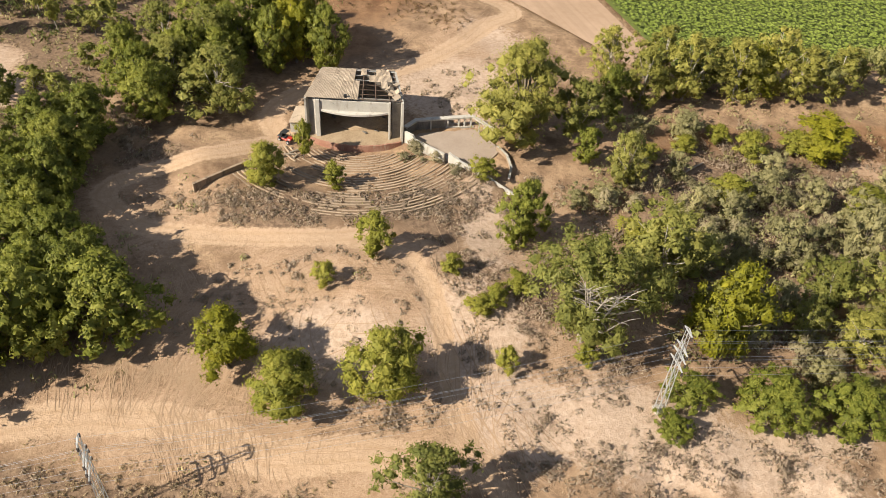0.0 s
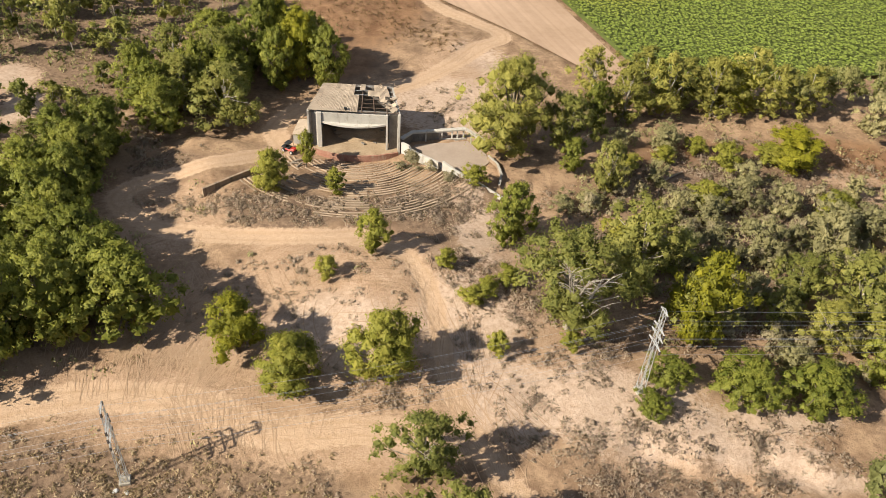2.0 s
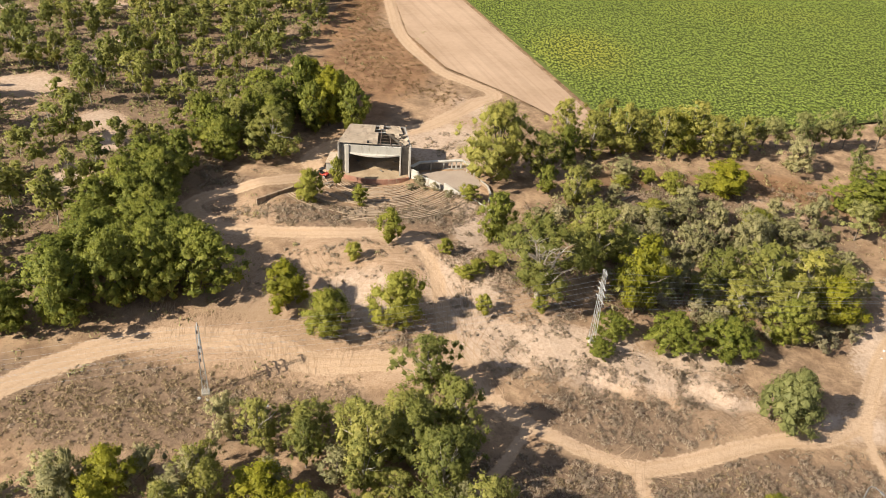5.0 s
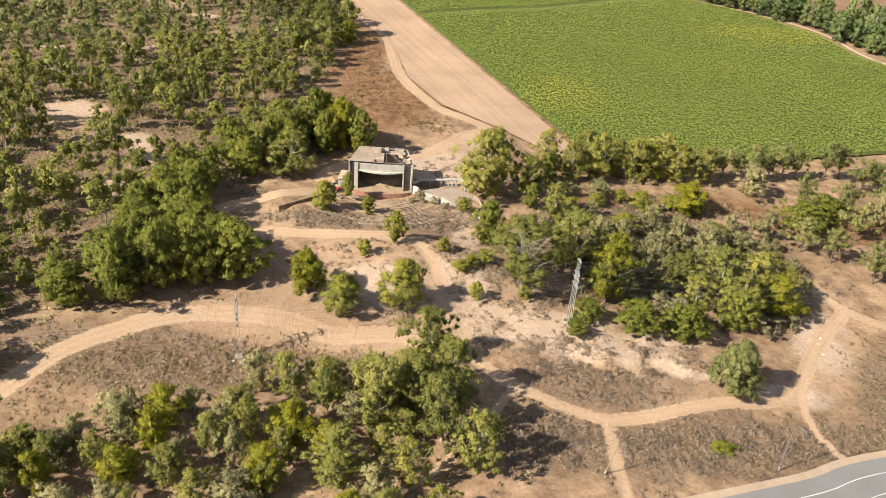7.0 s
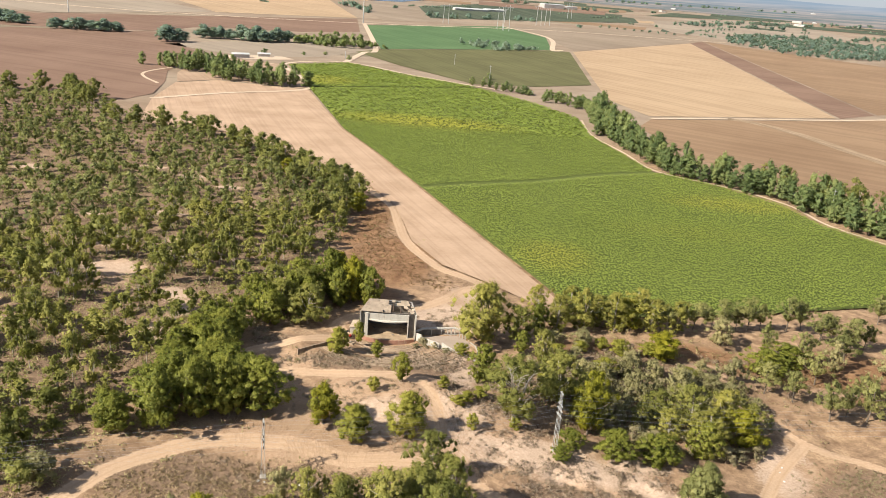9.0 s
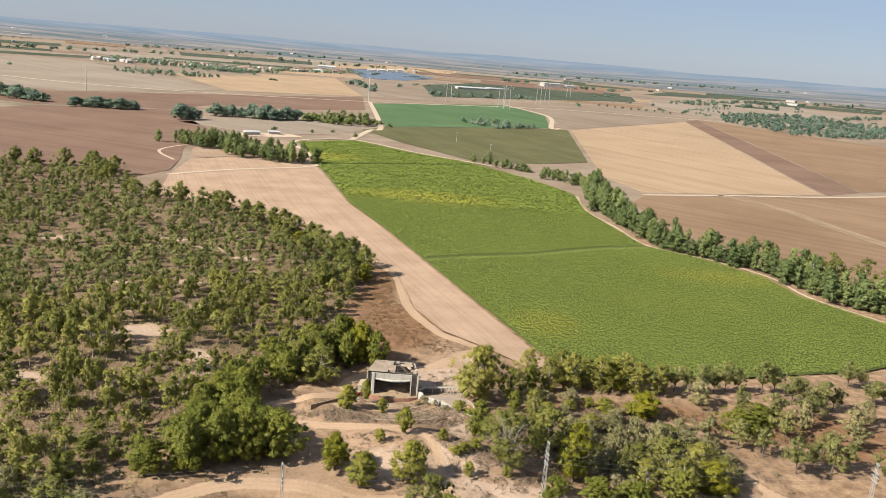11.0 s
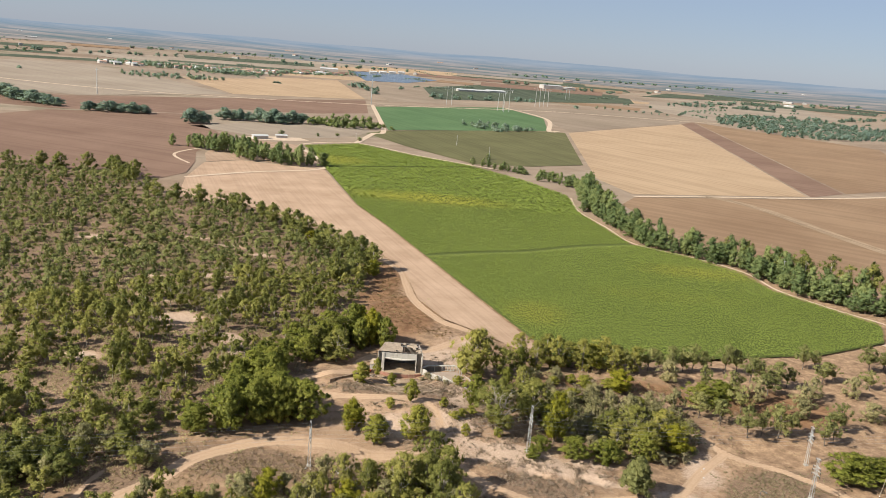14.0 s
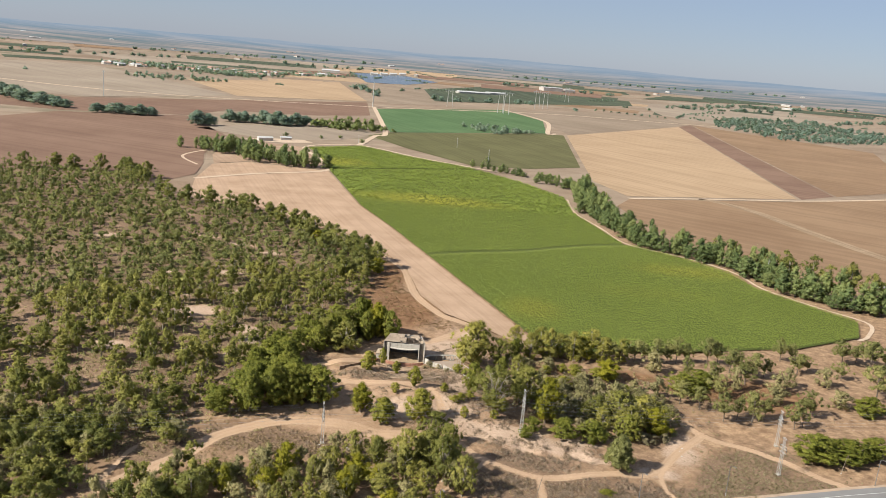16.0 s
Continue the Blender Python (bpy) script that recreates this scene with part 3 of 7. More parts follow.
def draped(name, poly, material, lift, cell, label, category="field"):
    """A sheet over the ground inside a polygon, cut into cells so that it follows the land."""
    bm = bmesh.new()
    bm.faces.new([bm.verts.new((x, y, 0)) for x, y in poly])
    xs, ys = [p[0] for p in poly], [p[1] for p in poly]
    for lo, hi, ax in ((min(xs), max(xs), 0), (min(ys), max(ys), 1)):
        v = lo + cell
        while v < hi - 0.1:
            no, co = [0, 0, 0], [0, 0, 0]
            no[ax], co[ax] = 1, v
            bmesh.ops.bisect_plane(bm, geom=bm.verts[:] + bm.edges[:] + bm.faces[:], plane_co=co, plane_no=no)
            v += cell
    co = np.array([v.co[:] for v in bm.verts])
    zz = terrain(co[:, 0], co[:, 1]) + lift
    for v, z in zip(bm.verts, zz):
        v.co.z = z
    bmesh.ops.recalc_face_normals(bm, faces=bm.faces)
    me = bpy.data.meshes.new(name)
    bm.to_mesh(me)
    bm.free()
    me.materials.append(material)
    return tagged(new(name, me), label, category, kind="structure")


def ribbon(name, pts, width, material, lift, label, category="road", smooth=True):
    pts = curve_pts(pts, 8) if smooth else pts
    p = np.array(pts)
    d = np.gradient(p, axis=0)
    d /= np.linalg.norm(d, axis=1)[:, None]
    nrm = np.stack([-d[:, 1], d[:, 0]], 1) * width / 2
    a, b = p + nrm, p - nrm
    verts = [(x, y, float(terrain(x, y)) + lift) for x, y in a] + [(x, y, float(terrain(x, y)) + lift) for x, y in b]
    n = len(p)
    faces = [(i, n + i, n + i + 1, i + 1) for i in range(n - 1)]
    return tagged(new(name, mesh_from(name, verts, faces, material)), label, category, kind="structure")


# ---------------------------------------------------------------- fields and roads
def crop_field():
    """A tall leafy crop: a canopy of uneven plants, finer at the near end, cut by a bare strip."""
    rng = np.random.default_rng(11)
    quads = []
    for y0, y1, step, per, lean in ((22, 150, 0.82, 4, 0.55), (150, 330, 1.0, 3, 0.6), (330, 660, 1.7, 2, 0.5)):
        gx, gy = np.meshgrid(np.arange(-150, 225, step), np.arange(y0, y1, step))
        gx = (gx + rng.uniform(-0.4, 0.4, gx.shape) * step).ravel()
        gy = (gy + rng.uniform(-0.4, 0.4, gy.shape) * step).ravel()
        strip = np.abs(gy - (170 + (gx - 8) * 0.63) - 2 * np.sin(gx * 0.08)) > 3.0
        strip2 = np.abs(gy - (455 + (gx + 110) * 0.6)) > 3.4
        keep = inside(gx, gy, SUNFLOWER) & strip & strip2
        gx, gy = gx[keep], gy[keep]
        z = terrain(gx, gy) + rng.uniform(1.0, 1.45, gx.shape)
        c = np.stack([gx, gy, z], 1)
        for k in range(per):
            a = rng.uniform(0, 6.28, len(c))
            tilt = rng.uniform(0.05, lean, len(c))
            t = np.stack([np.cos(a), np.sin(a), 0 * a], 1)
            n = np.stack([-np.sin(a) * np.sin(tilt), np.cos(a) * np.sin(tilt), np.cos(tilt)], 1)
            bb = np.cross(n, t)
            s = step * rng.uniform(0.26, 0.46, (len(c), 1)) * (1.5 if y0 > 300 else 1.0)
            o = c + t * rng.uniform(-0.22, 0.22, (len(c), 1)) * step + bb * rng.uniform(-0.22, 0.22, (len(c), 1)) * step
            quads.append(np.stack([o - t * s - bb * s * 0.8, o + t * s - bb * s * 0.7, o + bb * s], 1))
    v = np.concatenate(quads)
    me = quad_mesh("crop", v, crop_material(), 3)
    tagged(new("sunflower_crop", me), "dense green sunflower crop with yellowing patches", "crop", kind="stuff")


def crop_material():
    m = LEAF_CROP
    nt = m.node_tree
    b = nt.nodes["Principled BSDF"]
    col = b.inputs["Base Color"].links[0].from_socket
    pos = nt.nodes.new("ShaderNodeNewGeometry").outputs["Position"]
    yellow = None
    # patches that ripen earlier: centre, half widths, strength
    for cx, cy, sx, sy, k in ((-2, 343, 52, 22, 1.0), (152, 184, 28, 13, 0.85), (57, 81, 13, 16, 0.75), (-97, 510, 26, 26, 0.8), (120, 130, 34, 10, 0.2)):
        mp = nt.nodes.new("ShaderNodeMapping")
        mp.vector_type = "TEXTURE"
        mp.inputs["Location"].default_value = (cx, cy, 0)
        mp.inputs["Scale"].default_value = (sx, sy, 1000)
        link(nt, pos, mp.inputs["Vector"])
        ln = nt.nodes.new("ShaderNodeVectorMath")
        ln.operation = "LENGTH"
        link(nt, mp.outputs[0], ln.inputs[0])
        f = grey(nt, maths(nt, "ADD", ln.outputs["Value"], maths(nt, "MULTIPLY", noise_tex(nt, 0.12, 4), 0.9)), 2.05, 0.75)
        f = maths(nt, "MULTIPLY", f, k)
        yellow = f if yellow is None else maths(nt, "MAXIMUM", yellow, f)
    broad = noise_tex(nt, 0.018, 4)
    c2 = mix(nt, maths(nt, "MULTIPLY", grey(nt, broad, 0.40, 0.62), 0.45), col, (0.195, 0.245, 0.048))
    isle = nt.nodes.new("ShaderNodeNewGeometry").outputs["Random Per Island"]
    c3 = mix(nt, maths(nt, "MULTIPLY", yellow, grey(nt, isle, -3.5, 1.0)), c2, (0.395, 0.372, 0.058))
    link(nt, c3, b.inputs["Base Color"])
    return m


CROP_SOIL = field_mat("crop_floor", (0.098, 0.116, 0.030), (0.126, 0.146, 0.040), 0, 0)
draped("crop_floor", SUNFLOWER, CROP_SOIL, 0.35, 12.0, "dark soil and low leaves under the sunflower crop")
crop_field()
draped("stubble_field", STUBBLE, field_mat("pale_stubble", (0.320, 0.216, 0.140), (0.430, 0.300, 0.204), 0.38, 1.6, 0.20, 0.05), 0.10, 8.0, "pale pinkish harvested stubble field with drill rows")
PLOUGH = field_mat("reddish_plough", (0.160, 0.098, 0.068), (0.222, 0.142, 0.100), 1.2, 6, 0.25, 0.01)
BROWN = field_mat("brown_fallow", (0.200, 0.126, 0.074), (0.268, 0.178, 0.108), 1.0, 7, 0.25, 0.01)
TAN = field_mat("tan_stubble", (0.325, 0.225, 0.137), (0.405, 0.288, 0.180), 0.62, 5, 0.30, 0.01)
# straw greyed beyond its own tone: distance haze put into the colour
STRAW = field_mat("hazed_straw_field", (0.235, 0.185, 0.136), (0.305, 0.248, 0.188), 0.9, 9, 0.2, 0.006)
GREEN = field_mat("green_row_crop", (0.072, 0.122, 0.052), (0.102, 0.156, 0.068), 0.5, 6, 0.3, 0.01)
OLIVE_CROP = field_mat("olive_green_crop", (0.095, 0.090, 0.040), (0.130, 0.121, 0.054), 0.4, 5, 0.3, 0.015)
ORCHARD = field_mat("dark_orchard", (0.060, 0.074, 0.048), (0.092, 0.102, 0.064), 0.2, 12, 0.5, 0.01)
# far grass, likewise greyed with painted haze
DRYGRASS = field_mat("hazed_dry_grass", (0.205, 0.155, 0.110), (0.272, 0.212, 0.154), 0.7, 12, 0.2, 0.006)

draped("ploughed_field", [(-900, 640), (-503, 643), (-488, 742), (-355, 829), (-248, 647), (-222, 487), (-204, 430), (-192, 372), (-200, 335), (-240, 350), (-335, 318), (-800, 200)], PLOUGH, 0.2, 60, "reddish brown ploughed field")
draped("ploughed_field", [(-1100, 956), (-568, 956), (-185, 1414), (-140, 1097), (-213, 1006), (-339, 960), (-355, 840), (-494, 760), (-1000, 800)], PLOUGH, 0.2, 60, "reddish brown ploughed field beyond a hedge")
draped("green_field", [(-150, 1262), (96, 1567), (164, 1323), (148, 1049), (-82, 844)], GREEN, 0.3, 60, "bright green row crop")
draped("olive_field", [(-105, 782), (-82, 838), (146, 1040), (174, 1040), (150, 640), (91, 590), (32, 570), (-45, 675)], OLIVE_CROP, 0.3, 60, "dull olive green low crop")
draped("stubble_field", [(180, 1048), (469, 1510), (352, 540), (170, 460), (150, 541)], TAN, 0.2, 60, "light tan stubble field with rows")
draped("fallow_strip", [(471, 1516), (520, 1612), (406, 584), (356, 540)], PLOUGH, 0.2, 60, "narrow dark ploughed strip")
draped("fallow_field", [(524, 1612), (760, 1250), (687, 1053), (560, 740), (489, 648), (410, 586)], BROWN, 0.2, 60, "brown fallow field")
draped("fallow_field", [(168, 443), (358, 526), (480, 606), (560, 640), (480, 400), (330, 110), (262, 160), (240, 190), (205, 232), (178, 268), (160, 320), (150, 400)], BROWN, 0.2, 60, "reddish fallow field beside a hedgerow")
draped("stubble_field", [(-643, 1673), (-360, 2150), (-189, 1449), (-413, 1280)], TAN, 0.3, 80, "tan stubble field")
draped("stubble_field", [(-1500, 1500), (-975, 1900), (-700, 1640), (-420, 1270), (-560, 980), (-1300, 1000)], STRAW, 0.3, 80, "straw coloured dry field")
draped("dry_field", [(-300, 700), (-250, 790), (-130, 860), (-92, 800), (-130, 700), (-190, 640)], STRAW, 0.2, 40, "straw coloured triangular field")
draped("dry_field", [(184, 1060), (160, 1340), (100, 1580), (480, 1900), (510, 1640), (467, 1520)], DRYGRASS, 0.2, 80, "tan dry grassland")
draped("orchard", [(-114, 2163), (161, 2866), (557, 2611), (506, 2228), (196, 1911), (-58, 1658)], ORCHARD, 0.6, 90, "dark green orchard blocks")
draped("stubble_field", [(560, 2600), (1200, 3000), (1100, 1900), (640, 1660), (520, 1900)], STRAW, 0.3, 120, "pale straw coloured field")
draped("dry_field", [(-140, 1440), (-300, 2200), (-180, 2300), (-60, 2100), (-40, 1640), (90, 1600)], DRYGRASS, 0.3, 80, "dry grass beside a reservoir")
draped("stubble_field", [(-1250, 2400), (-900, 3300), (-350, 3600), (-420, 2800), (-900, 2200)], STRAW, 0.6, 120, "pale straw coloured far field")
draped("green_field", [(620, 2700), (900, 3300), (1300, 3100), (1150, 2980)], ORCHARD, 0.8, 120, "dark green far orchard")
draped("green_field", [(-60, 3100), (300, 3000), (620, 2900), (640, 3200), (100, 3420)], ORCHARD, 0.8, 120, "dark green far orchard")
draped("stubble_field", [(-60, 3050), (-250, 3000), (-500, 3500), (0, 3700), (420, 3500), (80, 3440)], TAN, 0.6, 120, "tan far field")
draped("headland", [(-197, 437), (-173, 466), (-100, 454), (-128, 552), (-150, 604), (-207, 618), (-222, 560), (-214, 488)], field_mat("bare_headland", (0.270, 0.182, 0.120), (0.360, 0.255, 0.176), 0.5, 3.0, 0.2, 0.03), 0.16, 20, "bare pale headland beside a grove")
PATCH = random.Random(31)
for ring in range(7):
    r0 = 1950 + 300 * ring
    k = -0.72
    while k < 0.72:
        w = PATCH.uniform(0.05, 0.16)
        r1 = r0 + PATCH.uniform(120, 290)
        if PATCH.random() < 0.72:
            mat_here, look_here = PATCH.choice(((TAN, "tan stubble"), (STRAW, "straw coloured"), (DRYGRASS, "dry grass"), (ORCHARD, "dark green orchard"), (ORCHARD, "dark green orchard"), (BROWN, "brown fallow"), (DRYGRASS, "dry grass"), (PLOUGH, "reddish ploughed")))
            sk = PATCH.uniform(-60, 60)
            draped("far_field", [(20 + math.sin(k + e * w) * (r + e * sk), math.cos(k + e * w) * (r + e * sk)) for e, r in ((0, r0), (1, r0 + 20), (1, r1), (0, r1 - 20))], mat_here, 0.15 + 0.25 * ring, 150, look_here + " field on the far plain")
        k += w + PATCH.uniform(0.004, 0.03)
draped("reservoir", [(-413, 2762), (-271, 2952), (-94, 2648), (-176, 2322), (-291, 2253)], WATER, 0.8, 60, "grey blue reservoir", "water")

DUST = field_mat("pale_dust_track", (0.430, 0.325, 0.232), (0.515, 0.400, 0.295), 0, 0, 0, 0.2)
ribbon("field_track", [(-186, 352), (-150, 400), (-100, 453), (-118, 520), (-150, 610), (-100, 664), (-27, 600), (34, 557), (60, 540)], 4.5, DUST, 0.3, "pale farm track round the crop field")
ribbon("field_track", [(-100, 664), (-95, 780), (-88, 840), (-150, 1250), (-160, 1299)], 7, DUST, 0.4, "pale farm track leading north")
draped("farm_yard", [(-225, 628), (-205, 655), (-165, 668), (-150, 650), (-175, 628), (-205, 618)], DUST, 0.25, 20, "pale dusty farm yard", "yard")
ribbon("field_track", [(-206, 420), (-235, 470), (-215, 540), (-160, 600)], 2.6, DUST, 0.35, "pale farm track past a grove")
ribbon("field_track", [(168, 447), (260, 490), (358, 532), (480, 604), (620, 700)], 5, DUST, 0.35, "pale farm track between fields")
ribbon("grass_strip", [(238, 478), (255, 470), (275, 432), (287, 380), (298, 330), (312, 280), (330, 225)], 13, field_mat("dry_grass_strip", (0.235, 0.165, 0.102), (0.330, 0.240, 0.155), 0.28, 2.5, 0.4, 0.08), 0.35, "pale strip of dry grass between fallow fields", "strip")
ribbon("field_track", [(110, 410), (109, 350), (121, 297), (131, 251), (164, 223), (184, 196), (190, 164), (208, 135), (224, 114), (214, 92), (206, 84)], 1.9, DUST, 0.3, "pale track along the crop's edge")
ribbon("field_track", [(164, 1060), (150, 1050), (168, 1320), (100, 1560)], 8, DUST, 0.4, "pale farm track past a green field")
ribbon("field_track", [(-900, 1220), (-552, 1150), (-160, 1300), (200, 1560), (600, 1640), (1200, 1900)], 9, DUST, 0.5, "pale straight farm road far off")

ROAD = np.array(curve_pts([(-160, -166), (-60, -136), (25, -107.5), (77, -88.6), (95.4, -80.3), (152, -62.6), (230, -44), (420, 0)], 16))
road_tan = np.gradient(ROAD, axis=0)
road_tan /= np.linalg.norm(road_tan, axis=1)[:, None]


def road_line(off):
    return [tuple(p) for p in ROAD + np.stack([-road_tan[:, 1], road_tan[:, 0]], 1) * off]


ribbon("shoulder", road_line(0.3), 15.2, field_mat("gravel_shoulder", (0.330, 0.240, 0.165), (0.410, 0.310, 0.222), 0, 0, 0, 0.3), 0.22, "sandy gravel road shoulder", smooth=False)
ribbon("road", road_line(0.4), 12.2, ASPHALT, 0.30, "worn grey two-lane asphalt road", smooth=False)
for off, nm in ((3.6, "solid edge line"), (-3.9, "solid edge line")):
    ribbon("road_marking", road_line(off), 0.17, ROAD_PAINT, 0.312, "white painted " + nm, "marking", smooth=False)
ribbon("road_marking", road_line(0), 0.16, ROAD_PAINT, 0.312, "white painted centre line", "marking", smooth=False)


# ---------------------------------------------------------------- open-air stage
def stage_building():
    """A roofless-in-part concrete stage house, narrower at the back, with splayed wings and a bowed lintel."""
    st = thing("stage_house", pose(-0.1, 0.1, 0, 0, 0, 1.0), "derelict concrete open-air stage with a half collapsed sheet roof", "stage")
    W, D, BL, BR = 14.4, 8.0, 1.6, 12.7       # front width, depth, back corners
    X0 = -1.3
    FL, FR = (X0, 0.2), (X0 + W, 0.2)
    HF, HB = 6.7, 6.95
    # walls
    bm = wall_strip(bmesh.new(), [(X0, 0.0), (X0 + BL * 0.95, D)], 0.35, [-1.2, -0.4], [HF, HB])
    part("wall", bm, CONCRETE, st, "weathered side wall")
    bm = wall_strip(bmesh.new(), [(X0 + W, 0.0), (X0 + BR + 0.1, D)], 0.35, [-1.2, -0.4], [HF, HB])
    part("wall", bm, CONCRETE, st, "weathered side wall")
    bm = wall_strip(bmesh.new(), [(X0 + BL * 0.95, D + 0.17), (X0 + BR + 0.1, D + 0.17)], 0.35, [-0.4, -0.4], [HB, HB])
    part("wall", bm, DARK_WALL, st, "back wall toned dark for the shaded interior")
    # splayed wings between the outer walls and the jambs
    part("wing_panel", wall_strip(bmesh.new(), [(X0 + 0.2, 0.75), (0.05, 0.15)], 0.18, [-0.9, -0.9], [HF - 0.1, HF - 0.1]), CONCRETE, st, "grey plastered wing panel")
    part("wing_panel", wall_strip(bmesh.new(), [(X0 + W - 0.2, 0.75), (11.45, 0.15)], 0.18, [-0.9, -0.9], [HF - 0.1, HF - 0.1]), DARK_WALL, st, "stained wing panel toned dark for its shaded face")
    part("jamb", box(bmesh.new(), 0.05, -0.22, -0.9, 0.72, 0.45, HF - 0.25, 0.03), PLASTER, st, "bright whitewashed jamb")
    part("jamb", box(bmesh.new(), 11.0, -0.2, -0.9, 11.32, 0.5, HF - 0.25, 0.03), PLASTER, st, "narrow whitewashed jamb")
    part("corner_post", box(bmesh.new(), X0 + W - 0.18, -0.38, -1.1, X0 + W + 0.2, 0.0, HF + 0.05, 0.02), PLASTER, st)
    part("corner_post", box(bmesh.new(), X0 - 0.2, -0.36, -1.1, X0 + 0.12, 0.0, HF + 0.05, 0.02), CONCRETE, st)
    # lintel, its lower edge bowed downwards in plan and height
    bm = bmesh.new()
    n = 24
    rows = []
    for k in range(n + 1):
        u = k / n
        x = 0.72 + u * (11.0 - 0.72)
        sag = 4 * u * (1 - u)
        lo, fr = 4.45 - 0.22 * sag, -0.05 - 0.75 * sag
        rows.append([bm.verts.new(p) for p in ((x, 0.25, lo + 0.45), (x, fr, lo), (x, fr, lo + 0.28), (x, -0.02, lo + 0.34), (x, -0.02, 6.35), (x, 0.25, 6.35))])
    for a, b in zip(rows[:-1], rows[1:]):
        for k in range(6):
            bm.faces.new((a[k], b[k], b[(k + 1) % 6], a[(k + 1) % 6]))
    bm.faces.new(rows[0][::-1])
    bm.faces.new(rows[-1])
    part("lintel", bm, PLASTER, st, "pale stained lintel with a bowed canopy edge")
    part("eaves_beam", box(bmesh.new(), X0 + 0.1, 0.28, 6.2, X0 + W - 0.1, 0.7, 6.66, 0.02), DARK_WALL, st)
    # stage floor with a bowed apron
    arc = [(-1.0 + 14.0 * k / 20, -0.35 - 1.75 * (1 - (2 * k / 20 - 1) ** 2)) for k in range(21)]
    part("stage_floor", prism(bmesh.new(), arc + [(11.3, D), (0.4, D)], -1.15, 0.0), STAGE_DIRT, st, "stage floor covered with sandy rubble")
    bm = bmesh.new()
    wall_strip(bm, [(x, y - 0.13) for x, y in arc], 0.24, [-1.35] * 21, [-0.02 + 0.05 * math.sin(i * 1.9) for i in range(21)])
    part("apron_wall", bm, RED_EDGE, st, "low curved apron wall with peeling red paint")
    # rubble heap on the floor
    rng = random.Random(3)
    bm = bmesh.new()
    bmesh.ops.create_uvsphere(bm, u_segments=24, v_segments=10, radius=1.0)
    for v in bm.verts:
        k = 1 + 0.22 * noise.noise(v.co * 2.3)
        v.co = Vector((v.co.x * 4.3 * k, v.co.y * 2.0 * k, max(v.co.z, -0.1) * 0.75 * k))
    part("rubble_mound", bm, STAGE_DIRT, st, "low heap of sandy rubble", at=pose(6.4, 3.8, 0.02))
    for k in range(6):
        bm = box(bmesh.new(), -0.5, -0.25, 0, 0.5, 0.25, 0.16, 0.04)
        part("broken_slab", bm, DARK_WALL, st, at=pose(rng.uniform(1.5, 10.5), rng.uniform(0.2, 6.5), rng.uniform(0.0, 0.2), rng.uniform(-18, 18), rng.uniform(-18, 18), rng.uniform(0, 180)) @ Matrix.Scale(rng.uniform(0.4, 1.0), 4))
    # hanging ceiling panel left behind the lintel
    part("ceiling_panel", box(bmesh.new(), -1.4, -0.7, -0.04, 1.4, 0.7, 0.04, 0.01), PLASTER, st, "torn hanging ceiling board", at=pose(2.2, 1.3, 4.05, 14, 10, 8))
    part("ceiling_panel", box(bmesh.new(), -0.7, -0.3, -0.03, 0.7, 0.3, 0.03, 0.01), PLASTER, st, "torn hanging ceiling board", at=pose(7.5, 2.0, 4.1, 10, -8, 20))
    # roof frame: rafters front to back, purlins across, sheets on the west part
    def roof_pt(u, v):
        """u across 0 to 1, v from front 0 to back 1."""
        xa, xb = X0 - 0.15 + (BL + 0.1) * v, X0 + W + 0.15 - (W - BR + 0.1) * v
        return Vector((xa + (xb - xa) * u, -0.1 + (D - 0.1) * v, HF + 0.12 + (HB - HF) * v))

    down = Vector((0, 0, -0.12))
    for u in (0.02, 0.16, 0.30, 0.44, 0.58, 0.72, 0.86, 0.98):
        part("rafter", rod(bmesh.new(), roof_pt(u, 0.01) + down, roof_pt(u, 0.99) + down, 0.09, sides=4), RUSTY, st)
    for v in (0.02, 0.18, 0.34, 0.50, 0.66, 0.82, 0.98):
        part("purlin", rod(bmesh.new(), roof_pt(0.01, v) + down * 0.3, roof_pt(0.99, v) + down * 0.3, 0.05, sides=4), STEEL if v > 0.5 else RUSTY, st)
    cols, rws = 15, 5

    def sheet(u0, u1, v0, v1, lift):
        bm = bmesh.new()
        n = 10
        top = []
        for k in range(n + 1):
            u = u0 + (u1 - u0) * k / n
            h = lift + (0.048 if k % 2 else 0.0)
            top.append([bm.verts.new(roof_pt(u, v) + Vector((0, 0, h))) for v in (v0, v1)])
        for a, b in zip(top[:-1], top[1:]):
            bm.faces.new((a[0], b[0], b[1], a[1]))
        ext = bmesh.ops.extrude_face_region(bm, geom=bm.faces[:])
        for g in ext["geom"]:
            if isinstance(g, bmesh.types.BMVert):
                g.co.z -= 0.02
        return bm

    keep_right = {(8, 4), (11, 4), (12, 4), (11, 3), (12, 3), (13, 3), (10, 3), (13, 4), (12, 2)}
    for c in range(cols):
        for r in range(rws):
            whole = c < 8 and not (c == 7 and r in (3, 4))
            if whole or (c, r) in keep_right:
                ob = part("roof_sheet", sheet(c / cols - 0.004, (c + 1) / cols + 0.004, r / rws - 0.012, (r + 1) / rws + 0.012, 0.04 + 0.018 * r + rng.uniform(0, 0.012)), ROOF_SHEET, st)
                if not whole:
                    ob.location = (rng.uniform(-0.15, 0.15), rng.uniform(-0.1, 0.1), rng.uniform(-0.02, 0.10))
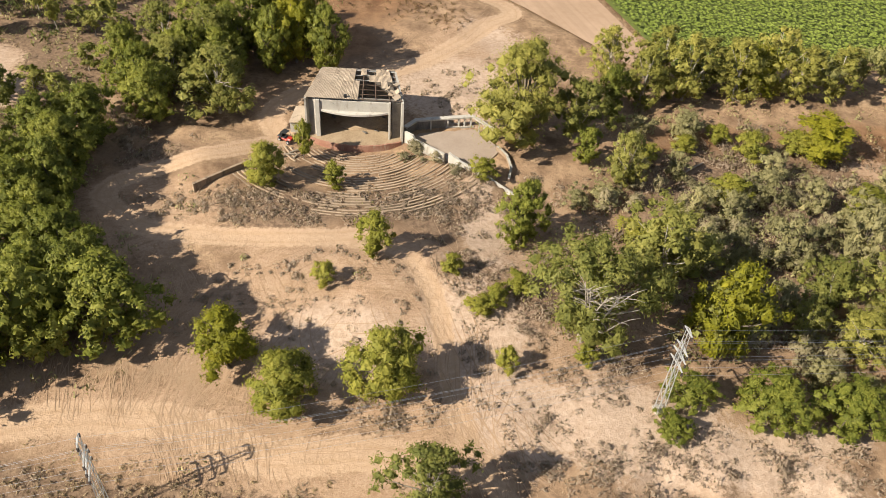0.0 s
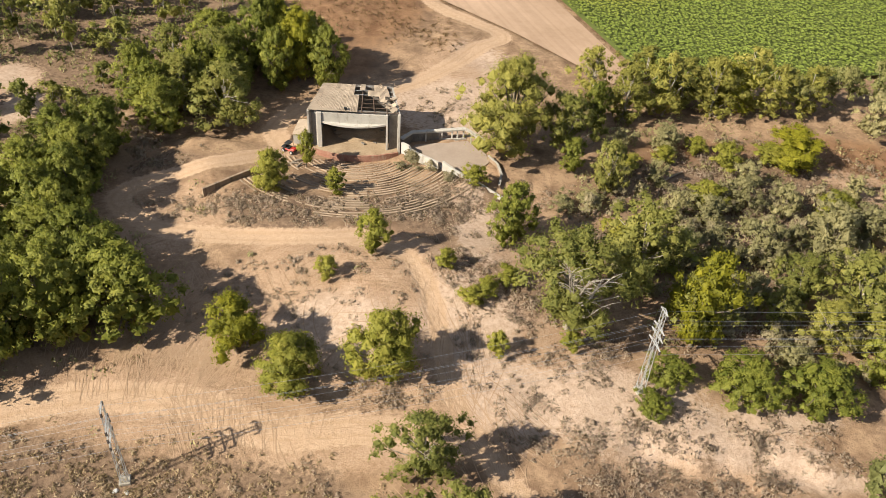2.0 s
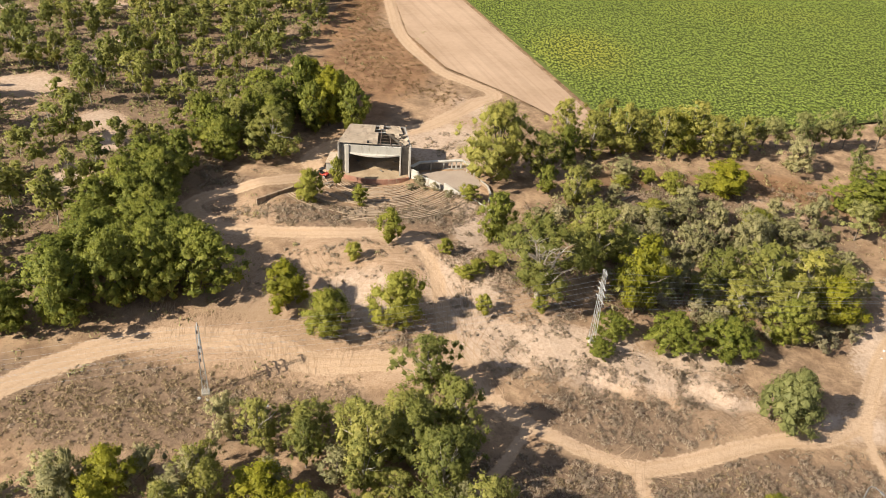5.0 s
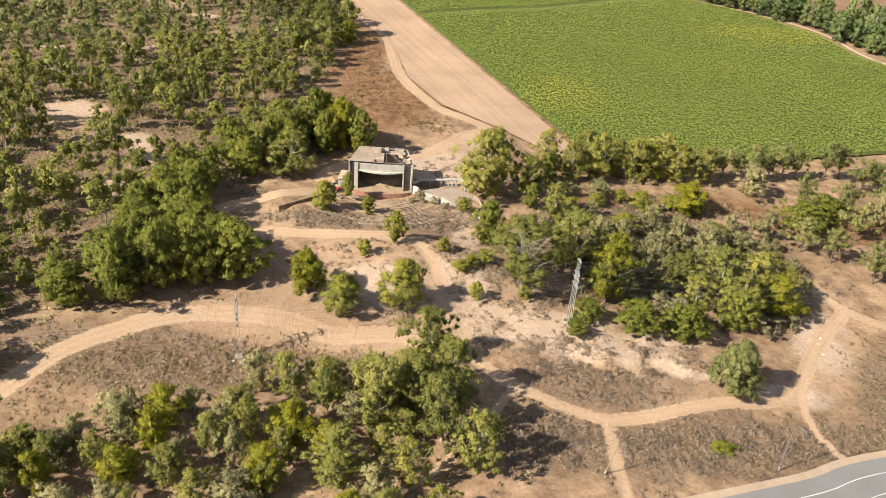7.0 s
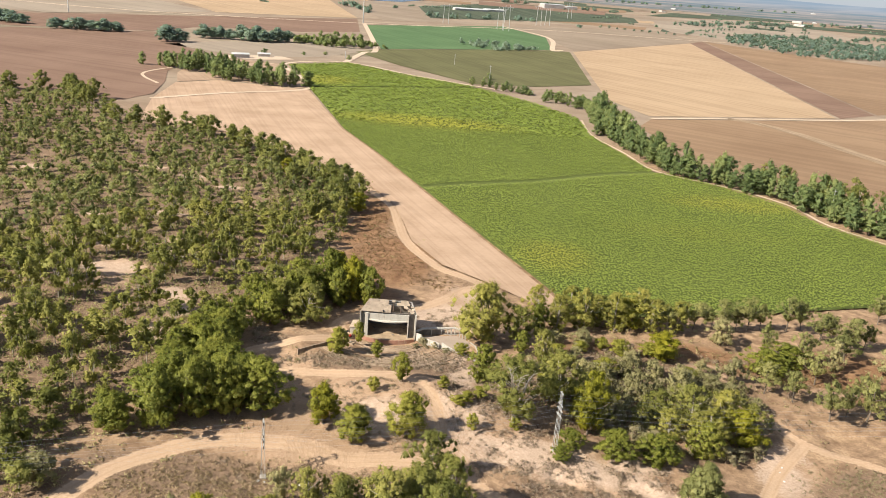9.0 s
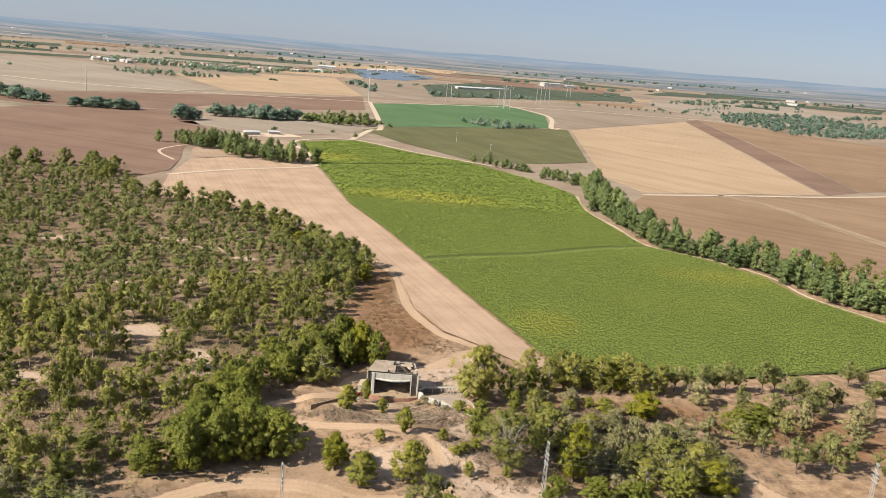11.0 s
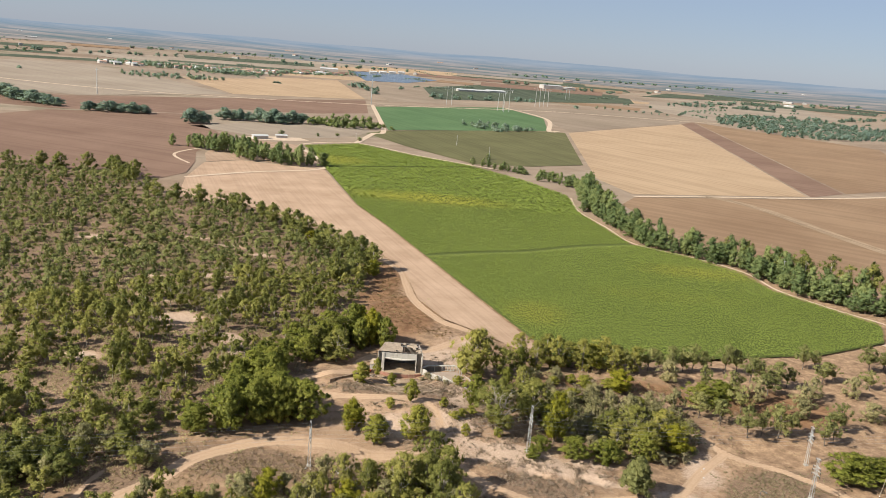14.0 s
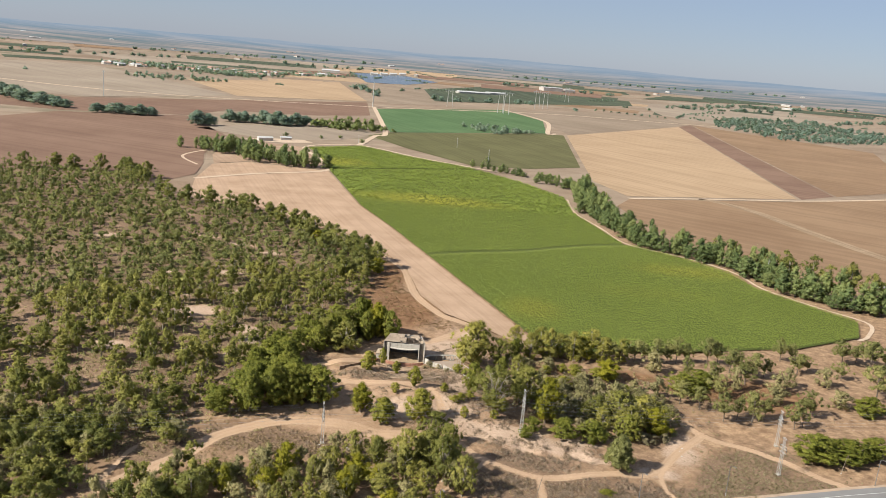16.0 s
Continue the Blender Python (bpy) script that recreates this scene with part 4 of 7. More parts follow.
    # wreckage over the east corner
    for k in range(7):
        part("broken_sheet", box(bmesh.new(), -0.55, -0.4, -0.02, 0.55, 0.4, 0.02), ROOF_SHEET, st, at=pose(rng.uniform(10.6, 12.6), rng.uniform(0.6, 4.6), HF + 0.2 + rng.uniform(0, 0.25), rng.uniform(-35, 35), rng.uniform(-35, 35), rng.uniform(0, 180)))
    part("roof_vent", rod(bmesh.new(), (4.55, 0.25, HF + 0.12), (4.55, 0.25, HF + 0.62), 0.2, 0.24, 10), BLACK, st, "small dark vent at the roof edge")
    for x in (2.2, 3.6, 5.3, 8.2, 9.4):
        part("eaves_bracket", rod(bmesh.new(), (x, -0.05, 6.3), (x + 0.55, -0.32, 5.95), 0.03, sides=4), PLASTER, st)
    # annex
    an = part("annex", prism(bmesh.new(), [(-4.0, 0.4), (-1.62, 0.2), (-1.35, 4.2), (-3.5, 4.3)], -0.4, [1.75, 1.95, 2.25, 2.0]), CONCRETE, st, "small concrete side room")
    part("annex_roof", prism(bmesh.new(), [(-4.15, 0.25), (-1.60, 0.05), (-1.33, 4.35), (-3.65, 4.45)], [1.76, 1.96, 2.26, 2.01], [1.88, 2.08, 2.38, 2.13]), ROOF_SHEET, st)
    part("low_door", box(bmesh.new(), 13.55, -0.18, -0.85, 14.1, -0.12, 0.45, 0.01), BLACK, st, "small dark opening with a shutter")
    return st


stage_building()


def seating():
    """Curved rows of low concrete benches, broken in places, on the sloping bowl."""
    se = thing("amphitheatre_seating", pose(BOWL[0], BOWL[1], 0), "curved rows of worn concrete benches overgrown with dry weeds", "seating")
    rng = random.Random(8)

    def free(x, y):
        """Between the two rim walls and before the stage."""
        east = y < 0.2 - (x - 13.5) * 0.776 - 0.5
        west = y < -6.6 + (x + 5.6) * 1.07 - 0.6 if x < -4.5 else True
        return east and west and y < -2.0 - 0.08 * abs(x - 6) and x > -13.5

    for i in range(24):
        r = 6.5 + i * 0.715
        zb = -1.15 + 0.148 * (r - 6)
        spans, start = [], None
        keep = rng.uniform(8, 34)
        for k in range(0, 181):
            a = 180 + k
            ok = free(BOWL[0] + r * math.cos(radians(a)), BOWL[1] + r * math.sin(radians(a)))
            if ok and start is None:
                start = a
            if start is not None and (not ok or a - start > keep):
                spans.append((start, a - 0.4))
                start = None
                keep = rng.uniform(8, 34) * (1.0 if i < 15 else 0.5)
        lost = 0.02 + 0.012 * i
        for a0, a1 in spans:
            if a1 - a0 < 1.5 or rng.random() < lost:
                continue
            bm = bmesh.new()
            n = max(2, int((a1 - a0) / 3.0))
            rows = []
            tilt, sink = rng.uniform(-0.04, 0.04), rng.uniform(-0.10, 0.04)
            for k in range(n + 1):
                t = radians(a0 + (a1 - a0) * k / n)
                w = rng.uniform(-0.02, 0.02) + tilt * (k / n - 0.5)
                c, s = math.cos(t), math.sin(t)
                h = 0.15 + sink + rng.uniform(-0.03, 0.03)
                rows.append([bm.verts.new((c * q, s * q, z)) for q, z in ((r - 0.12, zb - 0.25), (r - 0.12 + w, zb + h - 0.03), (r - 0.09 + w, zb + h), (r + 0.10 + w, zb + h), (r + 0.13, zb + h - 0.04), (r + 0.13, zb - 0.25))])
            for p, q in zip(rows[:-1], rows[1:]):
                for k in range(6):
                    bm.faces.new((p[k], q[k], q[(k + 1) % 6], p[(k + 1) % 6]))
            bm.faces.new(rows[0][::-1])
            bm.faces.new(rows[-1])
            part("bench", bm, BENCH, se)


seating()


def low_wall(pts, t, h, label, material, dz=-0.5, cap=PLASTER, level=False):
    """A free-standing wall that follows the ground, or keeps an even line along its top."""
    line = []
    for (ax, ay), (bx, by) in zip(pts[:-1], pts[1:]):
        for k in range(6):
            line.append((ax + (bx - ax) * k / 6, ay + (by - ay) * k / 6))
    line.append(pts[-1])
    z0 = [gz(x, y) + dz for x, y in line]
    hs = h if isinstance(h, (list, tuple)) else [h] * len(pts)
    hh = np.interp(np.linspace(0, len(pts) - 1, len(line)), range(len(pts)), hs)
    w = thing("low_wall", pose(pts[0][0], pts[0][1], 0), label, "wall")
    loc = [(x - pts[0][0], y - pts[0][1]) for x, y in line]
    tops = [z - dz + k for z, k in zip(z0, hh)]
    if level:
        tops = list(np.linspace(tops[0], tops[-1], len(tops)))
    part("wall_body", wall_strip(bmesh.new(), loc, t, z0, tops), material, w)
    part("coping", wall_strip(bmesh.new(), loc, t + 0.06, [z + 0.003 for z in tops], [z + 0.08 for z in tops]), cap, w)
    return w


low_wall([(-14.6, -16.2), (-10.0, -11.2), (-5.6, -6.6)], 0.3, [1.5, 1.6, 1.3], "straight brownish concrete wall at the seating's rim", OLD_WALL, dz=-1.2, cap=OLD_WALL, level=True)
low_wall([(13.5, 0.2), (15.4, -1.4), (17.2, -3.0), (19.6, -5.0)], 0.3, [1.6, 1.7, 1.5, 1.3], "pale plastered wall beside the seats", PLASTER)
low_wall([(20.3, -4.9), (21.8, -6.0), (23.6, -7.2)], 0.3, [1.8, 1.4, 1.0], "broken stretch of pale plastered wall", PLASTER)
low_wall([(24.0, -7.3), (26.6, -9.4), (30.0, -12.6)], 0.3, [1.1, 1.0, 0.9], "pale low wall sinking into weeds", PLASTER)
low_wall([(27.6, -0.8), (29.0, -3.0), (29.6, -5.8), (29.2, -8.4)], 0.3, [0.7, 0.6, 0.6, 0.5], "low curved kerb wall under trees", OLD_WALL, cap=CONCRETE)


def court():
    co = thing("backstage_court", pose(0, 0, 0), "paved court with a concrete pergola beam on posts", "court")
    part("court_floor", prism(bmesh.new(), COURT, -1.4, 0.08), PAVING, co, "smooth grey brown paving")
    ring = [(13.4, 0.9), (15.0, 3.0), (23.8, 5.1), (25.4, 3.4), (27.6, 1.2)]
    part("pergola_beam", wall_strip(bmesh.new(), ring[:3], 0.75, [1.75] * 3, [2.02] * 3), PLASTER, co, "wide pale concrete beam")
    part("pergola_beam", wall_strip(bmesh.new(), ring[2:], 0.6, [1.75] * 3, [2.0] * 3), CONCRETE, co, "weathered concrete beam")
    part("back_wall", wall_strip(bmesh.new(), [(13.4, 1.0), (15.0, 3.1), (19.4, 4.15)], 0.22, [-0.4] * 3, [1.745] * 3), DARK_WALL, co, "wall under the beam with its shade in the colour")
    for x, y in ((17.3, 3.4), (19.9, 4.0), (21.6, 4.45), (22.5, 4.7), (23.5, 4.95), (24.8, 3.7), (25.6, 3.0), (26.3, 2.3), (27.2, 1.5)):
        part("post", box(bmesh.new(), x - 0.13, y - 0.13, -0.3, x + 0.13, y + 0.13, 1.748, 0.02), PLASTER, co)
    part("low_rail", wall_strip(bmesh.new(), [(19.6, 3.9), (24.0, 4.7)], 0.25, [-0.3] * 2, [0.35] * 2), CONCRETE, co)
    rng = random.Random(12)
    for k in range(5):
        part("broken_slab", box(bmesh.new(), -0.5, -0.3, -0.06, 0.5, 0.3, 0.08, 0.03), PLASTER, co, at=pose(20.4 + rng.uniform(-0.6, 1.2), -3.9 + rng.uniform(-0.4, 0.6), 0.25, rng.uniform(-15, 15), rng.uniform(-15, 15), rng.uniform(0, 90)))


court()


def buggy():
    """A small red off-road buggy."""
    bg = thing("off_road_buggy", pose(-4.5, -1.3, gz(-4.5, -1.3), 0, 0, -28), "small red off-road buggy with a black roof", "vehicle")
    bm = box(bmesh.new(), -1.15, -0.5, 0.35, 1.05, 0.5, 0.62, 0.06)
    box(bm, 0.45, -0.48, 0.6, 1.2, 0.48, 0.88, 0.09)
    part("body", bm, RED_PAINT, bg)
    part("cargo_bed", box(bmesh.new(), -1.25, -0.55, 0.62, -0.55, 0.55, 0.86, 0.04), BLACK, bg, "black cargo bed")
    part("seat", box(bmesh.new(), -0.45, -0.45, 0.62, 0.1, 0.45, 0.80, 0.05), BLACK, bg)
    part("backrest", box(bmesh.new(), -0.55, -0.45, 0.80, -0.42, 0.45, 1.25, 0.05), BLACK, bg)
    part("roof", box(bmesh.new(), -0.65, -0.55, 1.62, 0.35, 0.55, 1.68, 0.02), BLACK, bg)
    for x0, x1 in ((-0.6, -0.62), (0.55, 0.3)):
        for y in (-0.5, 0.5):
            part("roll_bar", rod(bmesh.new(), (x0, y, 0.8), (x1, y, 1.63), 0.03), BLACK, bg)
    for x in (-0.78, 0.78):
        for y in (-0.62, 0.62):
            w = part("wheel", rod(bmesh.new(), (x, y - 0.11, 0.32), (x, y + 0.11, 0.32), 0.32, sides=16), BLACK, bg, "black knobbly tyre")
            part("rim", rod(bmesh.new(), (x, y - 0.115 if y < 0 else y + 0.02, 0.32), (x, y - 0.02 if y < 0 else y + 0.115, 0.32), 0.17, sides=12), STEEL, w)


buggy()


# ---------------------------------------------------------------- power line and lamps
def lattice_mast(x, y, h, turn, label):
    z = gz(x, y)
    t = thing("lattice_mast", pose(x, y, z, 0, 0, turn), label, "pylon", "masts of the power line")
    part("footing", box(bmesh.new(), -0.6, -0.6, -0.8, 0.6, 0.6, 0.3, 0.05), CONCRETE, t, "weathered concrete footing")

    def half(zz):
        return 0.40 - 0.20 * zz / h

    for sx in (-1, 1):
        for sy in (-1, 1):
            part("leg", rod(bmesh.new(), (sx * half(0), sy * half(0), 0.1), (sx * half(h), sy * half(h), h), 0.05, 0.04, 4), STEEL, t)
    n = 12
    for f in range(4):
        rotm = Matrix.Rotation(f * math.pi / 2, 3, "Z")
        zig = []
        for k in range(n + 1):
            z0 = 0.2 + (h - 0.4) * k / n
            zig.append(rotm @ Vector(((1 if k % 2 else -1) * half(z0), half(z0), z0)))
        part("bracing", tube(bmesh.new(), zig, 0.026, 4), STEEL, t)
    for zz, ln in ((h - 0.1, 0.8), (h * 0.80, 1.2), (h * 0.72, 1.35), (h * 0.62, 1.35)):
        arm = part("cross_arm", rod(rod(rod(bmesh.new(), (0, -ln, zz), (0, ln, zz), 0.085, sides=4), (0, -ln, zz), (0, 0, zz + 0.45), 0.05, sides=4), (0, ln, zz), (0, 0, zz + 0.45), 0.05, sides=4), STEEL, t)
        for s in (-1, 1):
            bm = bmesh.new()
            for k in range(4):
                rod(bm, (0, s * ln, zz - 0.1 - 0.13 * k), (0, s * ln, zz - 0.19 - 0.13 * k), 0.13, 0.08, 8)
            part("insulator", bm, INSULATOR, arm)
    return t


MASTS = [(-150, -104, 13.2), (-12, -62.3, 12.4), (45.2, -47.4, 13.4), (127.3, -33.0, 12.0), (215, -15, 12.5)]
for k, (mx, my, mh) in enumerate(MASTS):
    lattice_mast(mx, my, mh, 16 if k < 3 else 11, "galvanised steel lattice power mast on a concrete footing")
lattice_mast(120.6, -53.4, 11.6, 24, "galvanised steel lattice power mast in dry grass")


def conductors(a, b):
    """Eight sagging wires between two masts."""
    (ax, ay, ah), (bx, by, bh) = a, b
    d = Vector((bx - ax, by - ay)).normalized()
    n = Vector((-d.y, d.x))
    pl = thing("power_line", pose(ax, ay, gz(ax, ay)), "sagging bare power wires strung between masts", "cable")
    z_a, z_b = gz(ax, ay), gz(bx, by)
    for f, ln in ((0.99, 0.75), (0.80, 1.15), (0.72, 1.25), (0.62, 1.25)):
        for s in (-1, 1):
            p = [Vector((ax + (bx - ax) * k / 14 + n.x * s * ln - ax, ay + (by - ay) * k / 14 + n.y * s * ln - ay, (z_a + ah * f - 0.6) * (1 - k / 14) + (z_b + bh * f - 0.6) * k / 14 - 4.8 * (k / 14) * (1 - k / 14) - z_a)) for k in range(15)]
            part("wire", tube(bmesh.new(), p, 0.012), WIRE, pl)


for a, b in zip(MASTS[:-1], MASTS[1:]):
    conductors(a, b)


def street_lamp():
    sl = thing("street_lamp", pose(0, 0, 0), "tall grey street lamp with a banded foot by the road", "street lamp", "lamps along the road")
    part("pole", rod(bmesh.new(), (0, 0, 0.9), (0, 0, 8.6), 0.11, 0.07, 8), POLE_GREY, sl)
    for k in range(6):
        part("band", rod(bmesh.new(), (0, 0, 0.15 * k - 0.02), (0, 0, 0.15 * (k + 1) - 0.02), 0.13, sides=8), BLACK if k % 2 else WHITE_STUFF, sl)
    part("arm", tube(bmesh.new(), [(0, 0, 8.55), (0, -0.2, 9.0), (0, -0.7, 9.3), (0, -1.5, 9.4)], 0.06, 6), POLE_GREY, sl)
    part("lamp_head", box(bmesh.new(), -0.17, -2.1, 9.33, 0.17, -1.4, 9.48, 0.04), POLE_GREY, sl)
    return sl


first = street_lamp()
LAMPS = [(22.5, -98.5), (74.5, -79.4), (100.8, -68.4), (147.3, -56.2), (-3, -107.5), (173, -46.5)]
for k, (lx, ly) in enumerate(LAMPS):
    m = pose(lx, ly, gz(lx, ly) + 0.1, 0, 0, 24 if lx < 110 else 17)
    if k:
        copy_thing(first, m)
    else:
        first.matrix_basis = m


# ---------------------------------------------------------------- trees
def limb_mesh(name, paths, material, sides=6):
    """Trunk and limbs in one piece: tapered rings along lists of (point, radius), each limb grown from the wood it leaves."""
    verts, faces = [], []
    for path in paths:
        root = None
        if verts:
            root = min(range(len(verts)), key=lambda k: (verts[k] - path[0][0]).length_squared)
        rings = []
        for k, (p, r) in enumerate(path):
            d = (path[min(k + 1, len(path) - 1)][0] - path[max(k - 1, 0)][0]).normalized()
            u = d.cross(Vector((0.31, 0.87, 0.11))).normalized()
            w = d.cross(u)
            rings.append(list(range(len(verts), len(verts) + sides)))
            verts += [p + (u * math.cos(6.2832 * s / sides) + w * math.sin(6.2832 * s / sides)) * r for s in range(sides)]
        if root is not None:
            faces += [(root, rings[0][(s + 1) % sides], rings[0][s]) for s in range(sides)]
        for a, c in zip(rings[:-1], rings[1:]):
            faces += [(a[s], a[(s + 1) % sides], c[(s + 1) % sides], c[s]) for s in range(sides)]
        faces.append(tuple(rings[-1]))
    return mesh_from(name, [tuple(v) for v in verts], faces, material, True)


def leaf_quads(rng, centres, out, size, flat=0.42, rise=0.35):
    """Sprays of leaves as slim triangles round the given places, facing roughly outwards, their tips rising or hanging."""
    n = len(centres)
    nrm = out + np.array([0, 0, 0.25]) + rng.normal(0, flat, (n, 3))
    nrm /= np.linalg.norm(nrm, axis=1)[:, None] + 1e-9
    t = rng.normal(0, 0.6, (n, 3)) + np.array([0, 0, rise * 1.6]) + out * abs(rise) * 0.5
    t -= nrm * (t * nrm).sum(1)[:, None]
    t /= np.linalg.norm(t, axis=1)[:, None] + 1e-9
    b = np.cross(nrm, t)
    s = size * rng.uniform(0.65, 1.4, (n, 1))
    k = rng.uniform(0.38, 0.62, (n, 1))
    return np.stack([centres - t * s * 0.7 + b * s * k, centres - t * s * 0.9 - b * s * k, centres + t * s * 1.25], 1), nrm


OCTA = np.array([(sx, 0, 0, 0, sy, 0, 0, 0, sz) if sx * sy * sz > 0 else (0, sy, 0, sx, 0, 0, 0, 0, sz) for sx in (1, -1) for sy in (1, -1) for sz in (1, -1)], float).reshape(8, 3, 3)


def clump_cores(rng, cs, size, tall):
    """An added opaque lump inside each clump, there to stop light and darken the far side."""
    n = len(cs)
    a = rng.uniform(0, 6.28, n)
    rot = np.zeros((n, 3, 3))
    rot[:, 0, 0], rot[:, 0, 1], rot[:, 1, 0], rot[:, 1, 1], rot[:, 2, 2] = np.cos(a), -np.sin(a), np.sin(a), np.cos(a), 1
    tip = np.array([1, 1, tall]) * size
    v = np.einsum("nij,fvj->nfvi", rot, OCTA) * tip * cs[:, None, None, 3:4] * rng.uniform(0.8, 1.15, (n, 1, 1, 1))
    d = v.mean(axis=2)
    return (v + cs[:, None, None, :3]).reshape(-1, 3, 3), d.reshape(-1, 3)


def profile(shape, u):
    """Half width of a crown at height u, from 0 at its foot to 1 at its top."""
    u = np.clip(u, 0, 1)
    if shape == "round":
        return np.sqrt(np.clip(1 - (2 * u - 0.95) ** 2 * 0.95, 0.02, 1))
    if shape == "dome":
        return np.sqrt(np.clip(1 - u ** 2.2, 0.01, 1)) * (0.75 + 0.25 * np.sin(np.minimum(u * 3, 1.57)))
    if shape == "egg":
        return np.clip(1.02 - u ** 1.7, 0.03, 1) ** 0.62
    if shape == "cone":
        return np.clip(1.05 - u, 0.05, 1) ** 0.75
    if shape == "column":
        return np.clip(np.sin(np.pi * (0.12 + 0.86 * u)), 0.1, 1) ** 0.6
    return np.clip(np.sin(np.pi * (0.18 + 0.78 * u)), 0.08, 1) ** 0.8


def crown_quads(rng, h, r, foot, shape, clusters, leaves, leaf, lean=0.0, droop=0.0, gap=0.25, lump=(0.20, 0.36), tall=0.9, rise=0.35, heart=0.8):
    """Leaves gathered in clumps of uneven size in and on the crown's outline. Returns the triangles, their outward directions and the clump centres."""
    phase = rng.uniform(0, 6.28, 3)
    cs = []
    while len(cs) < clusters:
        u = rng.uniform(0.0, 1.0) ** 0.85
        a = rng.uniform(0, 6.28)
        lobes = 1 + gap * (math.sin(2 * a + phase[0]) * 0.5 + math.sin(3 * a + phase[1] + 5 * u) * 0.6)
        rad = r * float(profile(shape, u)) * lobes * rng.uniform(0.12, 1.0) ** 0.6
        cr = r * rng.uniform(*lump) * (1.15 - 0.35 * u)
        rad = max(rad - cr * 0.55, 0)
        cs.append((rad * math.cos(a) + lean * u * h, rad * math.sin(a), foot + cr * 0.6 + u * (h - foot - cr * 1.1), cr))
    cs = np.array(cs)
    per = np.maximum((leaves * cs[:, 3] ** 2 / (cs[:, 3] ** 2).sum()).astype(int), 4)
    own = np.repeat(np.arange(len(cs)), per)
    d = rng.normal(0, 1, (len(own), 3))
    d /= np.linalg.norm(d, axis=1)[:, None]
    d[:, 2] = np.where(d[:, 2] < -0.35, -d[:, 2] * 0.6, d[:, 2])
    core = rng.uniform(0, 1, (len(own), 1)) < 0.16
    rr = cs[own, 3][:, None] * np.where(core, rng.uniform(0.25, 0.6, core.shape), rng.uniform(0.55, 1.30, core.shape))
    p = cs[own, :3] + d * rr * np.array([1, 1, tall])
    if droop:
        p[:, 2] -= droop * (rr[:, 0] ** 2) * rng.uniform(0, 1, len(p)) * (d[:, 2] < 0.2)
    p[:, 2] = np.maximum(p[:, 2], 0.12)
    q, nrm = leaf_quads(rng, p, d, leaf * np.where(core, 1.5, 0.80), 0.62, rise)
    hq, hd = clump_cores(rng, cs, heart * 0.80, tall)
    if heart >= 0.8:                        # added lumps round the stem that close see-through holes
        us = np.array([0.2, 0.42, 0.64, 0.82])
        stem = np.stack([lean * us * h, 0 * us, foot + us * (h - foot), r * 0.36 * profile(shape, us)], 1)
        sq, sd = clump_cores(rng, stem, 1.0, 1.0)
        hq, hd = np.concatenate([hq, sq]), np.concatenate([hd, sd])
    hq[..., 2] = np.maximum(hq[..., 2], 0.05)
    q, at, own_n = np.concatenate([q, hq]), np.concatenate([p, hq.mean(axis=1)]), np.concatenate([d * 0.55 + nrm * 0.65, hd / (np.linalg.norm(hd, axis=1)[:, None] + 1e-9)])
    axis = np.stack([lean * h * 0.5 + 0 * at[:, 0], 0 * at[:, 0], 0 * at[:, 0] + foot + (h - foot) * 0.42], 1)
    whole = (at - axis) / np.array([r, r, max(h - foot, 0.5) * 0.6])
    whole /= np.maximum(np.linalg.norm(whole, axis=1)[:, None], 0.6)
    return q, own_n + 0.8 * whole, cs


